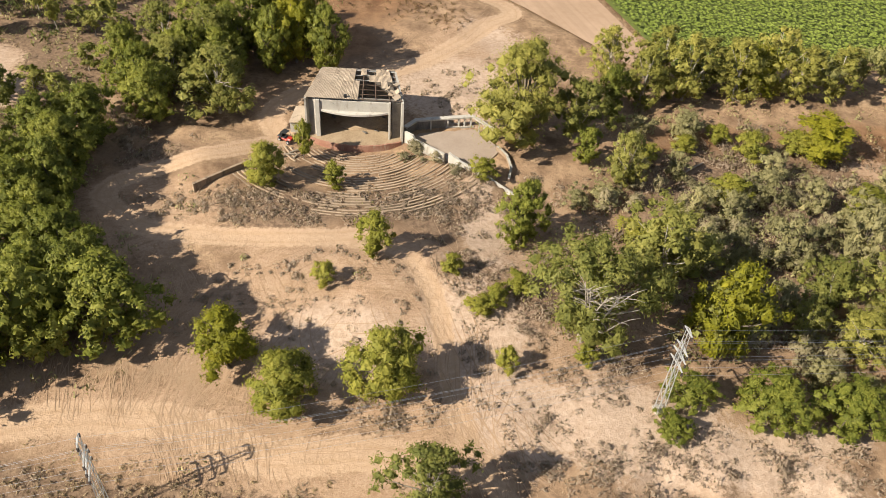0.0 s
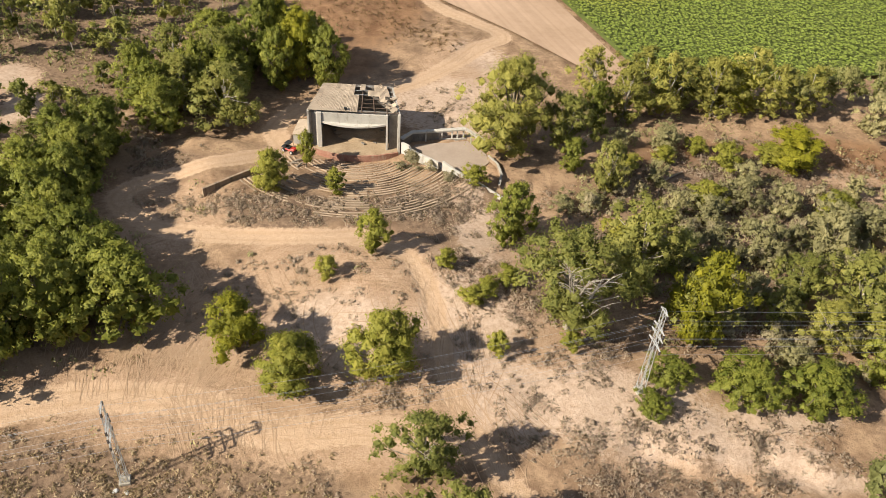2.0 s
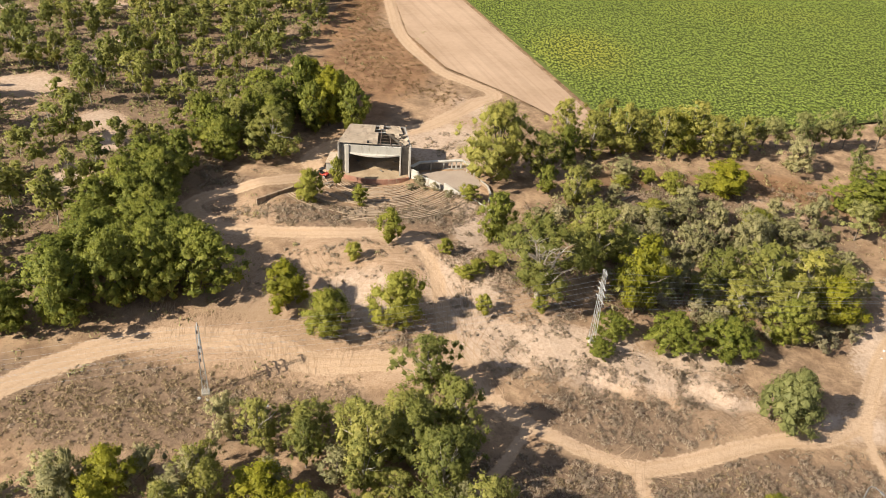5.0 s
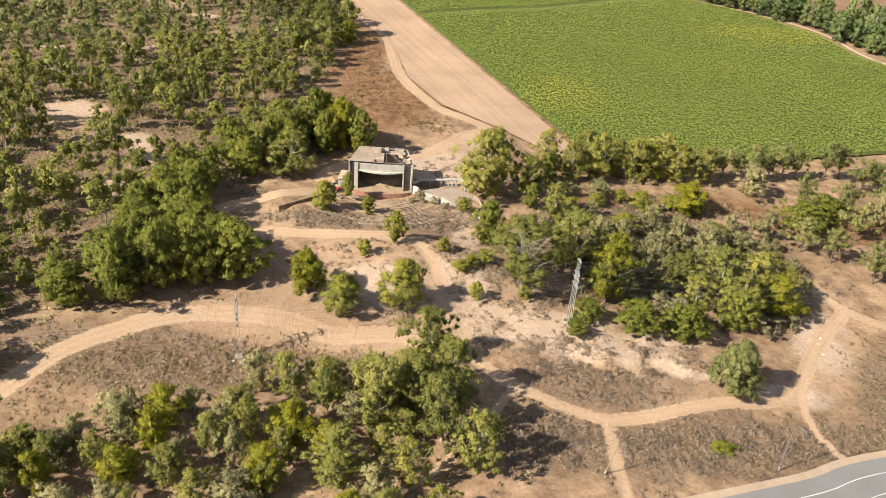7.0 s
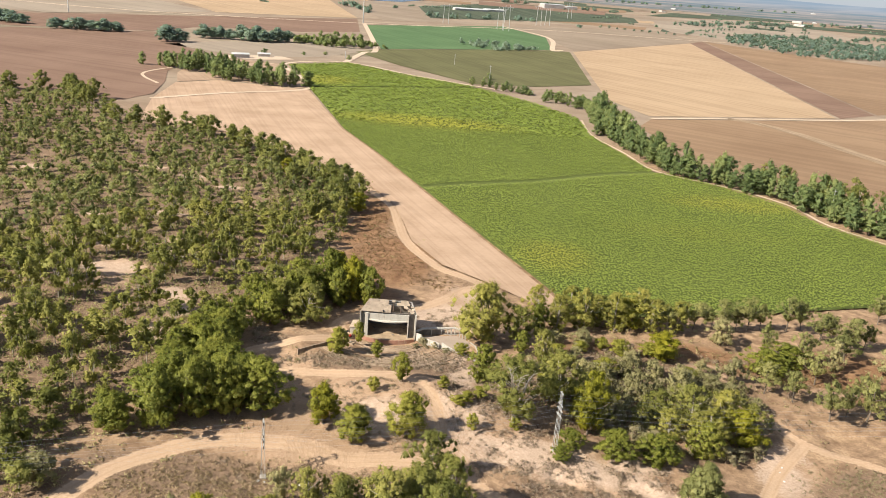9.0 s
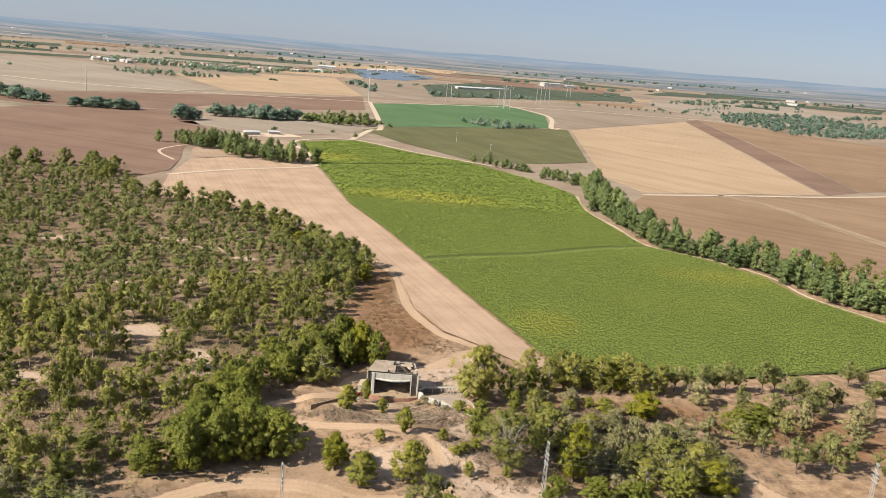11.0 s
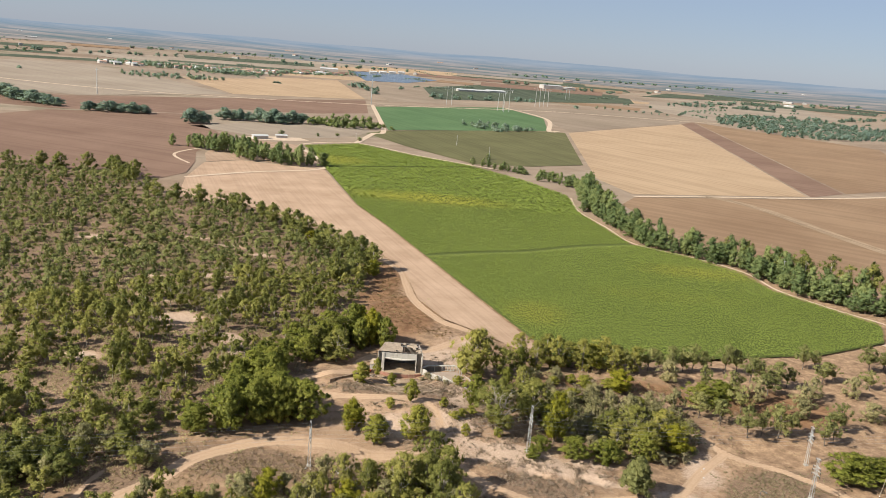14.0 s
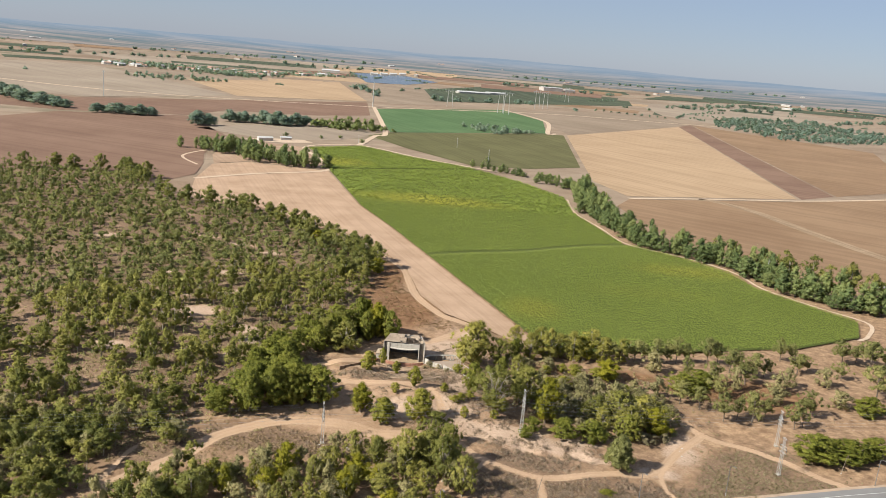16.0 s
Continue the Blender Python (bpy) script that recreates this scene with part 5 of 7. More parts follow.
def tree_kind(name, seed, h, r, foot, shape, clusters, leaves, leaf, leaf_mat, bark, trunk_r, label, category="tree", lean=0.0, droop=0.0, gap=0.25, bare_limbs=0, sides=6, lump=(0.16, 0.30), tall=0.95, rise=0.35, heart=0.8):
    """One plant with trunk and crown; it stands for its kind and is copied to its places."""
    rng = np.random.default_rng(seed)
    q, nrm, cs = crown_quads(rng, h, r, foot, shape, clusters, leaves, leaf, lean, droop, gap, lump, tall, rise, heart)
    t = thing(name, pose(0, 0, 0), label, category)
    top = Vector((lean * h * 0.75, 0, foot + (h - foot) * 0.72))
    mid = Vector((lean * h * 0.3 + rng.uniform(-0.2, 0.2), rng.uniform(-0.2, 0.2), max(foot, 0.4) * 0.9 + 0.3))
    paths = [[(Vector((0, 0, -0.4)), trunk_r * 1.25), (Vector((0, 0, 0.3)), trunk_r), (mid, trunk_r * 0.8), (top, trunk_r * 0.25)]]
    order = rng.permutation(len(cs))[: 5 + len(cs) // 8]
    for i in order:
        c = Vector(cs[i, :3])
        f = rng.uniform(0.15, 0.7)
        a = mid.lerp(top, f)
        if c.z < a.z:
            a = mid.copy()
        bend = a.lerp(c, 0.5) + Vector((0, 0, -0.06 * (c - a).length))
        paths.append([(a, trunk_r * 0.42), (bend, trunk_r * 0.26), (c, trunk_r * 0.08)])
    for k in range(bare_limbs):
        a = mid.lerp(top, 0.1 + 0.6 * k / bare_limbs)
        ang = 4.71 + rng.uniform(-0.7, 0.7)
        out_r = r * rng.uniform(0.45, 1.0)
        tip = Vector((a.x + math.cos(ang) * out_r, a.y + math.sin(ang) * out_r - 1.2, a.z + rng.uniform(0.38, 0.60) * h))
        m1 = a.lerp(tip, 0.45) + Vector((rng.uniform(-0.4, 0.4), -1.6, rng.uniform(-0.4, 0.5)))
        paths.append([(a, 0.13), (m1, 0.085), (tip, 0.025)])
        for j in range(7):
            f = rng.uniform(0.05, 0.95)
            s0 = m1.lerp(tip, f)
            e = s0 + Vector((rng.uniform(-1.9, 1.9), rng.uniform(-1.0, 0.3), rng.uniform(0.2, 1.8)))
            paths.append([(s0, 0.045), (s0.lerp(e, 0.5) + Vector((0, 0, 0.15)), 0.03), (e, 0.012)])
    part("trunk", limb_mesh("trunk", paths[:7] if sides < 6 else paths, bark, sides), None, t)
    part("crown", soft_mesh("crown", q, nrm, leaf_mat), None, t)
    flat_r = np.hypot(q[..., 0] - lean * h * 0.5, q[..., 1]).ravel()
    t["h0"], t["r0"] = float(np.percentile(q[..., 2], 99.5)), float(np.percentile(flat_r, 94))
    return t


KINDS = {}


def kind(key, count, **kw):
    KINDS[key] = [tree_kind(seed=hash_seed(key) + k, **kw) for k in range(count)]


def hash_seed(s):
    return sum(ord(c) * (i + 3) for i, c in enumerate(s)) * 7


kind("pine", 4, name="pine_tree", h=12, r=5.2, foot=0.5, shape="column", clusters=170, leaves=7000, leaf=0.225, leaf_mat=LEAF_PINE, bark=BARK, trunk_r=0.28, gap=0.34, lump=(0.10, 0.20), tall=1.25, rise=0.7, heart=0.85, label="dense dark green pine with a bushy rounded crown")
kind("gum", 4, name="eucalyptus_tree", h=14, r=5.0, foot=1.4, shape="column", clusters=130, leaves=5600, leaf=0.225, leaf_mat=LEAF_GUM, bark=BARK_PALE, trunk_r=0.26, droop=0.25, gap=0.5, lump=(0.10, 0.21), tall=1.6, rise=-0.6, heart=0.78, label="tall airy eucalyptus with drooping grey green leaves")
kind("lime", 3, name="broadleaf_tree", h=11, r=4.0, foot=0.6, shape="column", clusters=66, leaves=6200, leaf=0.19, leaf_mat=LEAF_LIME, bark=BARK, trunk_r=0.22, gap=0.36, lump=(0.15, 0.28), tall=1.4, rise=-0.2, heart=0.82, label="broadleaf tree with bright yellow green foliage")
kind("round", 3, name="broadleaf_tree", h=9, r=4.0, foot=0.2, shape="column", clusters=95, leaves=8200, leaf=0.165, leaf_mat=LEAF_FRESH, bark=BARK, trunk_r=0.2, gap=0.12, lump=(0.17, 0.28), tall=1.1, rise=0.5, heart=0.88, label="full rounded broadleaf tree standing in sand")
kind("bush", 3, name="round_bush", h=4.5, r=1.9, foot=0.05, shape="column", clusters=60, leaves=3200, leaf=0.105, leaf_mat=LEAF_FRESH, bark=BARK, trunk_r=0.10, gap=0.25, lump=(0.16, 0.30), tall=1.2, rise=0.6, heart=0.85, label="leafy green bush standing in sand", category="bush")
kind("olive", 4, name="olive_green_tree", h=7.5, r=4.2, foot=0.3, shape="column", clusters=52, leaves=2100, leaf=0.245, leaf_mat=LEAF_OLIVE, bark=BARK, trunk_r=0.14, gap=0.55, lump=(0.13, 0.27), tall=1.25, rise=0.4, heart=0.75, label="grey green shrubby tree in a thicket")
kind("shrub", 4, name="thicket_shrub", h=3.4, r=2.1, foot=0.02, shape="dome", clusters=20, leaves=680, leaf=0.20, leaf_mat=LEAF_SHRUB, bark=BARK, trunk_r=0.06, gap=0.5, lump=(0.2, 0.36), tall=1.0, rise=0.5, sides=4, heart=0.75, label="tangled olive brown shrub in a dry thicket", category="shrub")
kind("cone", 1, name="young_pine", h=9.5, r=4.3, foot=0.05, shape="egg", clusters=170, leaves=11000, leaf=0.165, leaf_mat=LEAF_PALEPINE, bark=BARK, trunk_r=0.22, gap=0.06, lump=(0.16, 0.26), tall=1.1, rise=0.8, heart=0.9, label="compact pale green conical young pine beside a track")
kind("parasol", 3, name="leaning_pine", h=10, r=5.0, foot=2.4, shape="round", clusters=48, leaves=2500, leaf=0.27, leaf_mat=LEAF_PALEPINE, bark=BARK, trunk_r=0.24, gap=0.6, lean=0.12, lump=(0.15, 0.28), tall=0.85, rise=0.6, heart=0.72, label="pine with a bare leaning trunk and high grey green crown")
kind("withered", 1, name="half_dead_eucalyptus", h=15, r=6.6, foot=1.6, shape="round", clusters=130, leaves=13000, leaf=0.2, leaf_mat=LEAF_GUM, bark=BARK_PALE, trunk_r=0.42, gap=0.4, droop=0.2, bare_limbs=8, lump=(0.12, 0.24), tall=1.2, rise=-0.4, heart=0.78, label="large eucalyptus with bleached bare limbs across its crown")
kind("forest", 6, name="young_eucalyptus", h=8.5, r=2.9, foot=1.5, shape="column", clusters=30, leaves=800, leaf=0.33, leaf_mat=LEAF_GUM, bark=BARK_PALE, trunk_r=0.12, droop=0.15, gap=0.6, sides=4, lump=(0.14, 0.32), tall=1.25, rise=-0.3, heart=0.6, label="slender young eucalyptus in an open plantation")
kind("biggum", 1, name="eucalyptus_tree", h=17, r=8.2, foot=0.8, shape="column", clusters=190, leaves=21000, leaf=0.17, leaf_mat=LEAF_OCHRE, bark=BARK, trunk_r=0.45, droop=0.2, gap=0.5, lump=(0.10, 0.21), tall=1.35, rise=-0.5, heart=0.75, label="broad eucalyptus with clumped yellow green foliage beside a paved court")
kind("edge", 3, name="eucalyptus_tree", h=14, r=5.0, foot=0.6, shape="column", clusters=110, leaves=4600, leaf=0.24, leaf_mat=LEAF_OCHRE, bark=BARK_PALE, trunk_r=0.26, droop=0.2, gap=0.5, lump=(0.11, 0.22), tall=1.3, rise=-0.4, heart=0.75, label="eucalyptus with ochre yellow foliage at the edge of a crop")
kind("tallgum", 3, name="eucalyptus_tree", h=14, r=5.0, foot=1.2, shape="column", clusters=44, leaves=1700, leaf=0.42, leaf_mat=LEAF_TALL, bark=BARK_PALE, trunk_r=0.26, droop=0.2, gap=0.5, lump=(0.17, 0.32), tall=1.3, rise=-0.4, sides=4, heart=0.72, label="tall airy eucalyptus at the edge of a wood")
kind("hedge", 4, name="hedgerow_tree", h=12, r=4.0, foot=0.2, shape="column", clusters=26, leaves=600, leaf=0.52, leaf_mat=LEAF_HEDGE, bark=BARK, trunk_r=0.25, gap=0.4, sides=4, lump=(0.2, 0.38), tall=1.2, rise=0.2, label="dark green tree in a field hedgerow")
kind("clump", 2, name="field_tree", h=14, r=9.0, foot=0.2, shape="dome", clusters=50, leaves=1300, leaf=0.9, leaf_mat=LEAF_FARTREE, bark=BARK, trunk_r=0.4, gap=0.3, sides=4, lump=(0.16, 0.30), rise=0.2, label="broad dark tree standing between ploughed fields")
USED = {}


def plant(key, x, y, h, r, turn=None, group=""):
    """Sets a plant of a kind at a place, scaled to its height and half width; the kind's first one is moved, the rest are copies."""
    pr = random.Random(int((x * 13.1 + y * 7.7) * 10))
    k = pr.randrange(len(KINDS[key]))
    first_one = KINDS[key][k]
    sx, sz = r / first_one["r0"], h / first_one["h0"]
    m = pose(x, y, gz(x, y) - 0.05, pr.uniform(-3, 3), pr.uniform(-3, 3), pr.uniform(0, 360) if turn is None else turn) @ Matrix.Diagonal((sx, sx * pr.uniform(0.92, 1.08), sz, 1))
    if (key, k) in USED:
        ob = copy_thing(first_one, m @ Matrix.Diagonal((*(1 / s for s in first_one.scale), 1)))
    else:
        USED[(key, k)] = True
        first_one.matrix_basis = m
        ob = first_one
    if group:
        ob["group"] = group
    return ob


def plant_all(key, rows, group=""):
    for x, y, h, r in rows:
        plant(key, x, y + 0.5 * r, max(h - 0.4 * r, 1.2), r, group=group)


def scatter(poly, gap, seed, tries):
    rng = np.random.default_rng(seed)
    lo, hi = np.min(poly, axis=0), np.max(poly, axis=0)
    pts = np.zeros((0, 2))
    for p in rng.uniform(lo, hi, (tries, 2)):
        if inside(p[:1], p[1:], poly)[0] and (len(pts) == 0 or ((pts - p) ** 2).sum(1).min() > (gap * rng.uniform(0.55, 1.45)) ** 2):
            pts = np.vstack([pts, p])
    return pts


# clearing before the theatre
plant_all("bush", [(11.8, -29.8, 8.1, 2.5), (5.8, -34.3, 4.2, 1.6), (21.2, -32.0, 3.9, 1.5), (28.0, -44.8, 4.6, 1.4), (37.1, -42.7, 3.9, 1.4)])
plant_all("round", [(-5.0, -14.4, 8.0, 2.9)], "bushes among the seats")
plant_all("bush", [(-1.2, -6.3, 7.4, 1.5), (4.2, -13.1, 4.9, 1.7), (25.3, -9.7, 4.9, 2.1)], "bushes among the seats")
plant_all("lime", [(-3.3, -47.3, 11.3, 3.6)])
plant_all("round", [(14.9, -49.9, 12.2, 4.3), (3.7, -51.6, 9.4, 3.9)])
plant_all("pine", [(30.6, -23.9, 10.9, 4.0)])
# east of the clearing
plant("withered", 36.9, -38.8, 15.5, 7.2, turn=0)
plant_all("gum", [(47.5, -31.5, 15.5, 6.4), (45.9, -9.2, 11.1, 3.5), (54.5, -39.0, 12.0, 4.4)])
plant_all("lime", [(53.1, -41.3, 17.2, 4.4), (79.7, 3.6, 9.7, 4.9), (72.2, 21.6, 11.1, 5.2), (88.2, -37.0, 11.5, 4.6)])
plant_all("biggum", [(31.4, -1.9, 19.6, 8.8)])
plant_all("gum", [(40.5, 1.5, 13.0, 5.0)])
plant_all("pine", [(46.3, 10.6, 10.3, 2.9), (40.8, -3.3, 7.2, 2.4), (48.6, -47.4, 5.8, 2.8), (46.1, -51.6, 4.1, 2.2), (58.1, -48.9, 8.3, 4.1), (66.6, -49.5, 9.3, 4.4), (78.8, -43.1, 10.1, 3.8)], "dark trees by the power mast")
plant("cone", 72.6, -60.6, 10.0, 4.3)
plant_all("edge", [(tx, ty, th * 1.4, tr * 1.05) for tx, ty, th, tr in [(56.4, 20.8, 9.5, 5.1), (64.5, 22.4, 8.1, 4.6), (52.0, 14.0, 9.0, 4.0), (60.0, 17.0, 10.5, 4.6), (69.0, 18.0, 10.0, 4.6), (76.0, 22.0, 10.0, 4.8), (47.0, 20.0, 9.0, 4.0), (80.0, 20.0, 8.5, 4.4), (87.5, 22.0, 8.5, 4.6)]], "trees along the field's edge")
plant_all("olive", [(tx, ty, th * 1.1, tr * 0.78) for tx, ty, th, tr in [(66.9, -8.6, 6.3, 4.4), (74.0, -10.3, 7.2, 4.5), (80.1, -15.0, 8.0, 5.0), (87.0, -13.8, 6.9, 4.6), (68.6, -22.5, 5.9, 3.2), (67.0, -21.8, 8.7, 5.0), (77.6, -21.2, 10.0, 5.8), (95.0, -6.7, 8.7, 5.1),
                    (59.0, -24.0, 7.0, 4.0), (60.5, -14.0, 6.0, 3.6), (55.0, -4.0, 5.0, 3.0), (88.0, -24.0, 7.0, 4.5), (62.0, -33.0, 7.5, 3.6)]], "grey green thicket")
plant_all("gum", [(78.1, -32.8, 14.0, 6.4), (65.8, -35.0, 8.3, 3.0), (71.0, -28.5, 9.0, 4.0), (92.0, -30.0, 9.0, 4.5)], "trees of the eastern wood")
plant_all("shrub", [(15.6, -3.4, 3.0, 2.1), (18.4, -5.4, 2.2, 1.3), (13.8, -4.6, 1.6, 1.3), (21.5, -8.6, 1.8, 1.5)], "dry shrubs beside the seats")
plant_all("bush", [(67.3, 1.3, 6.6, 3.0), (63.3, 6.0, 4.5, 2.1), (24.6, -37.5, 3.2, 1.7), (26.6, -36.0, 3.4, 1.8), (29.5, -33.5, 3.4, 1.9), (57.0, 2.0, 4.0, 2.2), (50.5, -1.5, 4.0, 2.2), (46.0, -20.0, 4.0, 2.4), (67.0, -77.0, 2.2, 1.9)], "scattered bushes")
# low shrubs that fill the ground of the eastern wood
for px, py in scatter([(38, -12), (47, -16), (43, -29), (58, -37), (70, -46), (92, -39), (99, -26), (97, -8), (80, -2), (62, -6), (48, -4)], 4.8, 141, 2600):
    pv = random.Random(int(px * 9 + py * 4))
    plant(pv.choice(("shrub", "shrub", "shrub", "shrub", "olive")), px, py, pv.uniform(1.6, 4.2), pv.uniform(1.3, 2.7), group="shrubs of the eastern wood")
plant_all("edge", [(85.2, -31.7, 13.5, 5.0), (79.9, -40.5, 12.4, 5.0), (71.5, -38.0, 10.0, 4.0)], "trees of the eastern wood")
# pines in the dry meadow to the east
for px, py, ph, pr_ in [(83.0, 23.6, 9.0, 5.4), (93.5, 27.7, 8.8, 5.6), (102.2, 28.0, 9.7, 5.9), (110.3, 30.2, 10.4, 5.8), (123.4, 33.8, 11.0, 6.5), (129.8, 25.6, 9.4, 6.0), (137.7, 23.0, 10.1, 6.6), (158.7, 32.9, 8.3, 6.1),
                      (156.7, 46.0, 9.4, 6.3), (183.7, 49.8, 10.6, 8.1), (193.5, 46.0, 11.8, 8.5), (114.8, -18.8, 10.3, 6.4), (124.7, -17.2, 10.4, 6.0), (137.3, -21.1, 9.0, 4.6), (179.6, 11.6, 12.8, 8.0)]:
    plant("parasol", px, py, ph * 1.05, pr_ * 0.75, group="pines in the dry meadow")
    plant("parasol", px + pr_ * 0.8, py + 2.5, ph * 0.8, pr_ * 0.5, group="pines in the dry meadow")
plant_all("pine", [(135.8, -45.4, 11.3, 7.0), (146.2, -44.9, 10.1, 7.6), (106.3, 0.3, 9.4, 5.3), (114.0, 6.9, 8.5, 5.4), (155.0, -41.0, 9.0, 6.0), (170.0, -6.0, 9.0, 6.0)], "pines in the dry meadow")
for px, py in ((92, 12), (99, 18), (104, 11), (112, 17), (119, 12), (126, 7), (133, 14), (142, 8), (150, 15), (118, -1), (129, -5), (138, -2), (148, -9), (101, -9), (109, -13), (166, 22), (175, 30), (160, 0)):
    if math.hypot((px - 92) / 14, (py - 9) / 9) < 1:
        continue
    pv = random.Random(px * 7 + py)
    plant(pv.choice(("parasol", "parasol", "olive")), px + pv.uniform(-2, 2), py + pv.uniform(-2, 2), pv.uniform(7.0, 10.5), pv.uniform(3.2, 4.8), group="pines in the dry meadow")
for px, py in ((88, -2), (83, -7), (92, -14), (70, -1), (76, 6), (62, -8), (55, -14), (52, -24), (60, -28), (73, -16), (84, 10), (97, -18), (58, 8), (50, 6)):
    if math.hypot((px - 92) / 14, (py - 9) / 9) < 1:
        continue
    pv = random.Random(px * 5 + py)
    plant(pv.choice(("olive", "olive", "bush")), px, py, pv.uniform(3.0, 6.0), pv.uniform(2.2, 3.8), group="grey green thicket")
# dark grove west of the clearing
plant_all("pine", [(tx, ty, th * 1.06, tr * 0.84) for tx, ty, th, tr in [(-17.4, -45.4, 13.8, 7.2), (-24.5, -46.8, 14.4, 5.4), (-30.0, -49.0, 15.0, 5.4), (-36.0, -54.0, 14.5, 6.0), (-44.0, -56.0, 9.4, 4.8), (-26.2, -34.0, 11.0, 5.2), (-21.5, -37.0, 10.3, 4.6), (-35.9, -36.0, 10.0, 5.2),
                   (-31.5, -22.0, 11.3, 5.4), (-34.3, -26.7, 11.3, 6.2), (-41.0, -44.0, 10.0, 5.4), (-32.0, -8.0, 11.0, 5.4), (-25.5, -0.5, 11.0, 5.0), (-34.0, -14.0, 10.0, 5.4), (-33.0, -16.0, 11.0, 5.4), (-38.0, -21.0, 11.0, 5.4), (-37.5, -11.0, 10.5, 5.4)]], "dark pine grove")
plant_all("pine", [(tx, ty, th * 1.06, tr * 0.84) for tx, ty, th, tr in [(-30.5, -34.0, 11.0, 5.4), (-41.5, -27.0, 10.5, 5.4), (-37.5, -40.0, 11.0, 5.6), (-28.0, 4.0, 11.0, 5.2), (-32.0, 9.0, 11.0, 5.2), (-22.0, 10.0, 12.0, 5.2), (-26.0, -41.5, 12.0, 5.6), (-40.0, -33.0, 9.5, 5.0), (-22.0, -41.0, 11.5, 4.6), (-31.5, -41.0, 11.0, 4.6), (-37.0, -50.0, 10.5, 4.8), (-30.5, -29.5, 11.0, 4.6), (-45.5, -55.0, 9.5, 4.4)]], "dark pine grove")
plant_all("gum", [(-16.0, 2.0, 13.4, 6.0), (-24.0, 6.0, 12.6, 5.2), (-20.0, 15.0, 13.0, 5.0), (-28.0, 16.0, 12.0, 5.0)], "tall trees behind the stage")
plant_all("pine", [(-13.2, 22.0, 16.0, 4.6), (-9.5, 16.5, 13.0, 3.8), (-1.5, 16.8, 13.5, 4.0), (-17.0, 17.0, 13.0, 4.6), (-5.0, 24.0, 13.0, 4.2), (-13.5, 29.0, 13.0, 4.6), (-22.0, 23.0, 12.0, 4.6), (-17.5, 10.5, 12.0, 4.4)], "tall trees behind the stage")
plant_all("lime", [(-6.5, 18.8, 16.0, 4.2), (-11.0, 24.5, 15.0, 4.0)], "tall trees behind the stage")
# grove between the track and the road
plant_all("gum", [(13.3, -79.0, 14.4, 4.8), (18.7, -77.0, 13.4, 4.3), (4.4, -74.6, 9.1, 4.4), (20.0, -63.3, 12.5, 4.5), (24.2, -72.0, 13.5, 4.4), (7.9, -89.6, 9.5, 4.1), (17.1, -72.4, 10.5, 3.6), (22.8, -82.5, 15.0, 4.4), (10.4, -73.1, 8.9, 3.6), (28.0, -88.0, 13.0, 4.2)], "grove by the road")
plant_all("lime", [(-18.1, -84.0, 9.7, 4.0), (0.5, -84.0, 8.6, 3.6), (-1.5, -93.6, 9.2, 3.3)], "grove by the road")
plant_all("olive", [(-6.9, -72.3, 8.6, 3.3), (-23.4, -86.5, 9.0, 3.8), (-8.0, -81.5, 7.7, 3.2), (9.2, -79.4, 6.9, 3.2), (-10.0, -84.4, 6.4, 2.9), (-25.3, -83.1, 7.2, 3.2), (-30.0, -92.0, 7.0, 3.6), (-14.0, -92.0, 7.0, 3.4), (14.0, -94.0, 8.0, 3.6), (-38.0, -95.0, 7.5, 4.0), (-5.0, -100.0, 8.0, 4.0), (-20.0, -101.0, 8.0, 4.0), (-46.0, -104.0, 8.0, 4.2), (20.0, -101.0, 7.0, 3.2)], "grove by the road")


for px, py in scatter([(-36, -88), (-20, -79), (2, -72), (22, -68), (28, -80), (24, -97), (-30, -106)], 6.2, 77, 500):
    pv = random.Random(int(px * 9 + py * 4))
    plant(pv.choice(("gum", "olive", "edge", "gum", "edge", "lime")), px, py, pv.uniform(5.0, 9.5), pv.uniform(2.0, 3.3), group="grove by the road")


for poly, sd in (([(-47, -70), (-60, -66), (-100, -70), (-66, -86), (-52, -78)], 80), ([(-58, -86), (-68, -78), (-112, -72), (-125, -118), (-68, -114)], 78), ([(-47, -93), (-39, -87), (-31, -93), (-40, -112), (-58, -112)], 79)):
    for px, py in scatter(poly, 5.0, sd, 800):
        pv = random.Random(int(px * 9 + py * 4))
        if min(path_dist(np.array([px]), np.array([py]), TRACK_LINES[q][0])[0] for q in (3, 9)) > 4.5:
            plant(pv.choice(("tallgum", "olive", "forest", "tallgum", "forest")), px, py, pv.uniform(5.5, 10.0), pv.uniform(2.6, 4.0), group="grove west of the track")


# plantation to the west: the nearer trees one by one, the rest as woodland
wood_pts = scatter(WOODS, 6.2, 21, 15000)
bare_here = blobs(wood_pts[:, 0], wood_pts[:, 1], GLADES)
wood_pts = wood_pts[np.maximum(bare_here, clearing(wood_pts[:, 0], wood_pts[:, 1]) * 0.6) < 0.42]
order = np.argsort(np.hypot(wood_pts[:, 0] - 10, wood_pts[:, 1] + 60))
wood_pts = wood_pts[order]
wr = random.Random(4)
for x, y in wood_pts[:290]:
    if path_dist(np.array([x]), np.array([y]), TRACK_LINES[9][0])[0] > 2.5:
        plant("forest", x, y, 4.6 + 8.0 * wr.random() ** 1.2, wr.uniform(2.1, 4.1), group="young eucalyptus plantation")


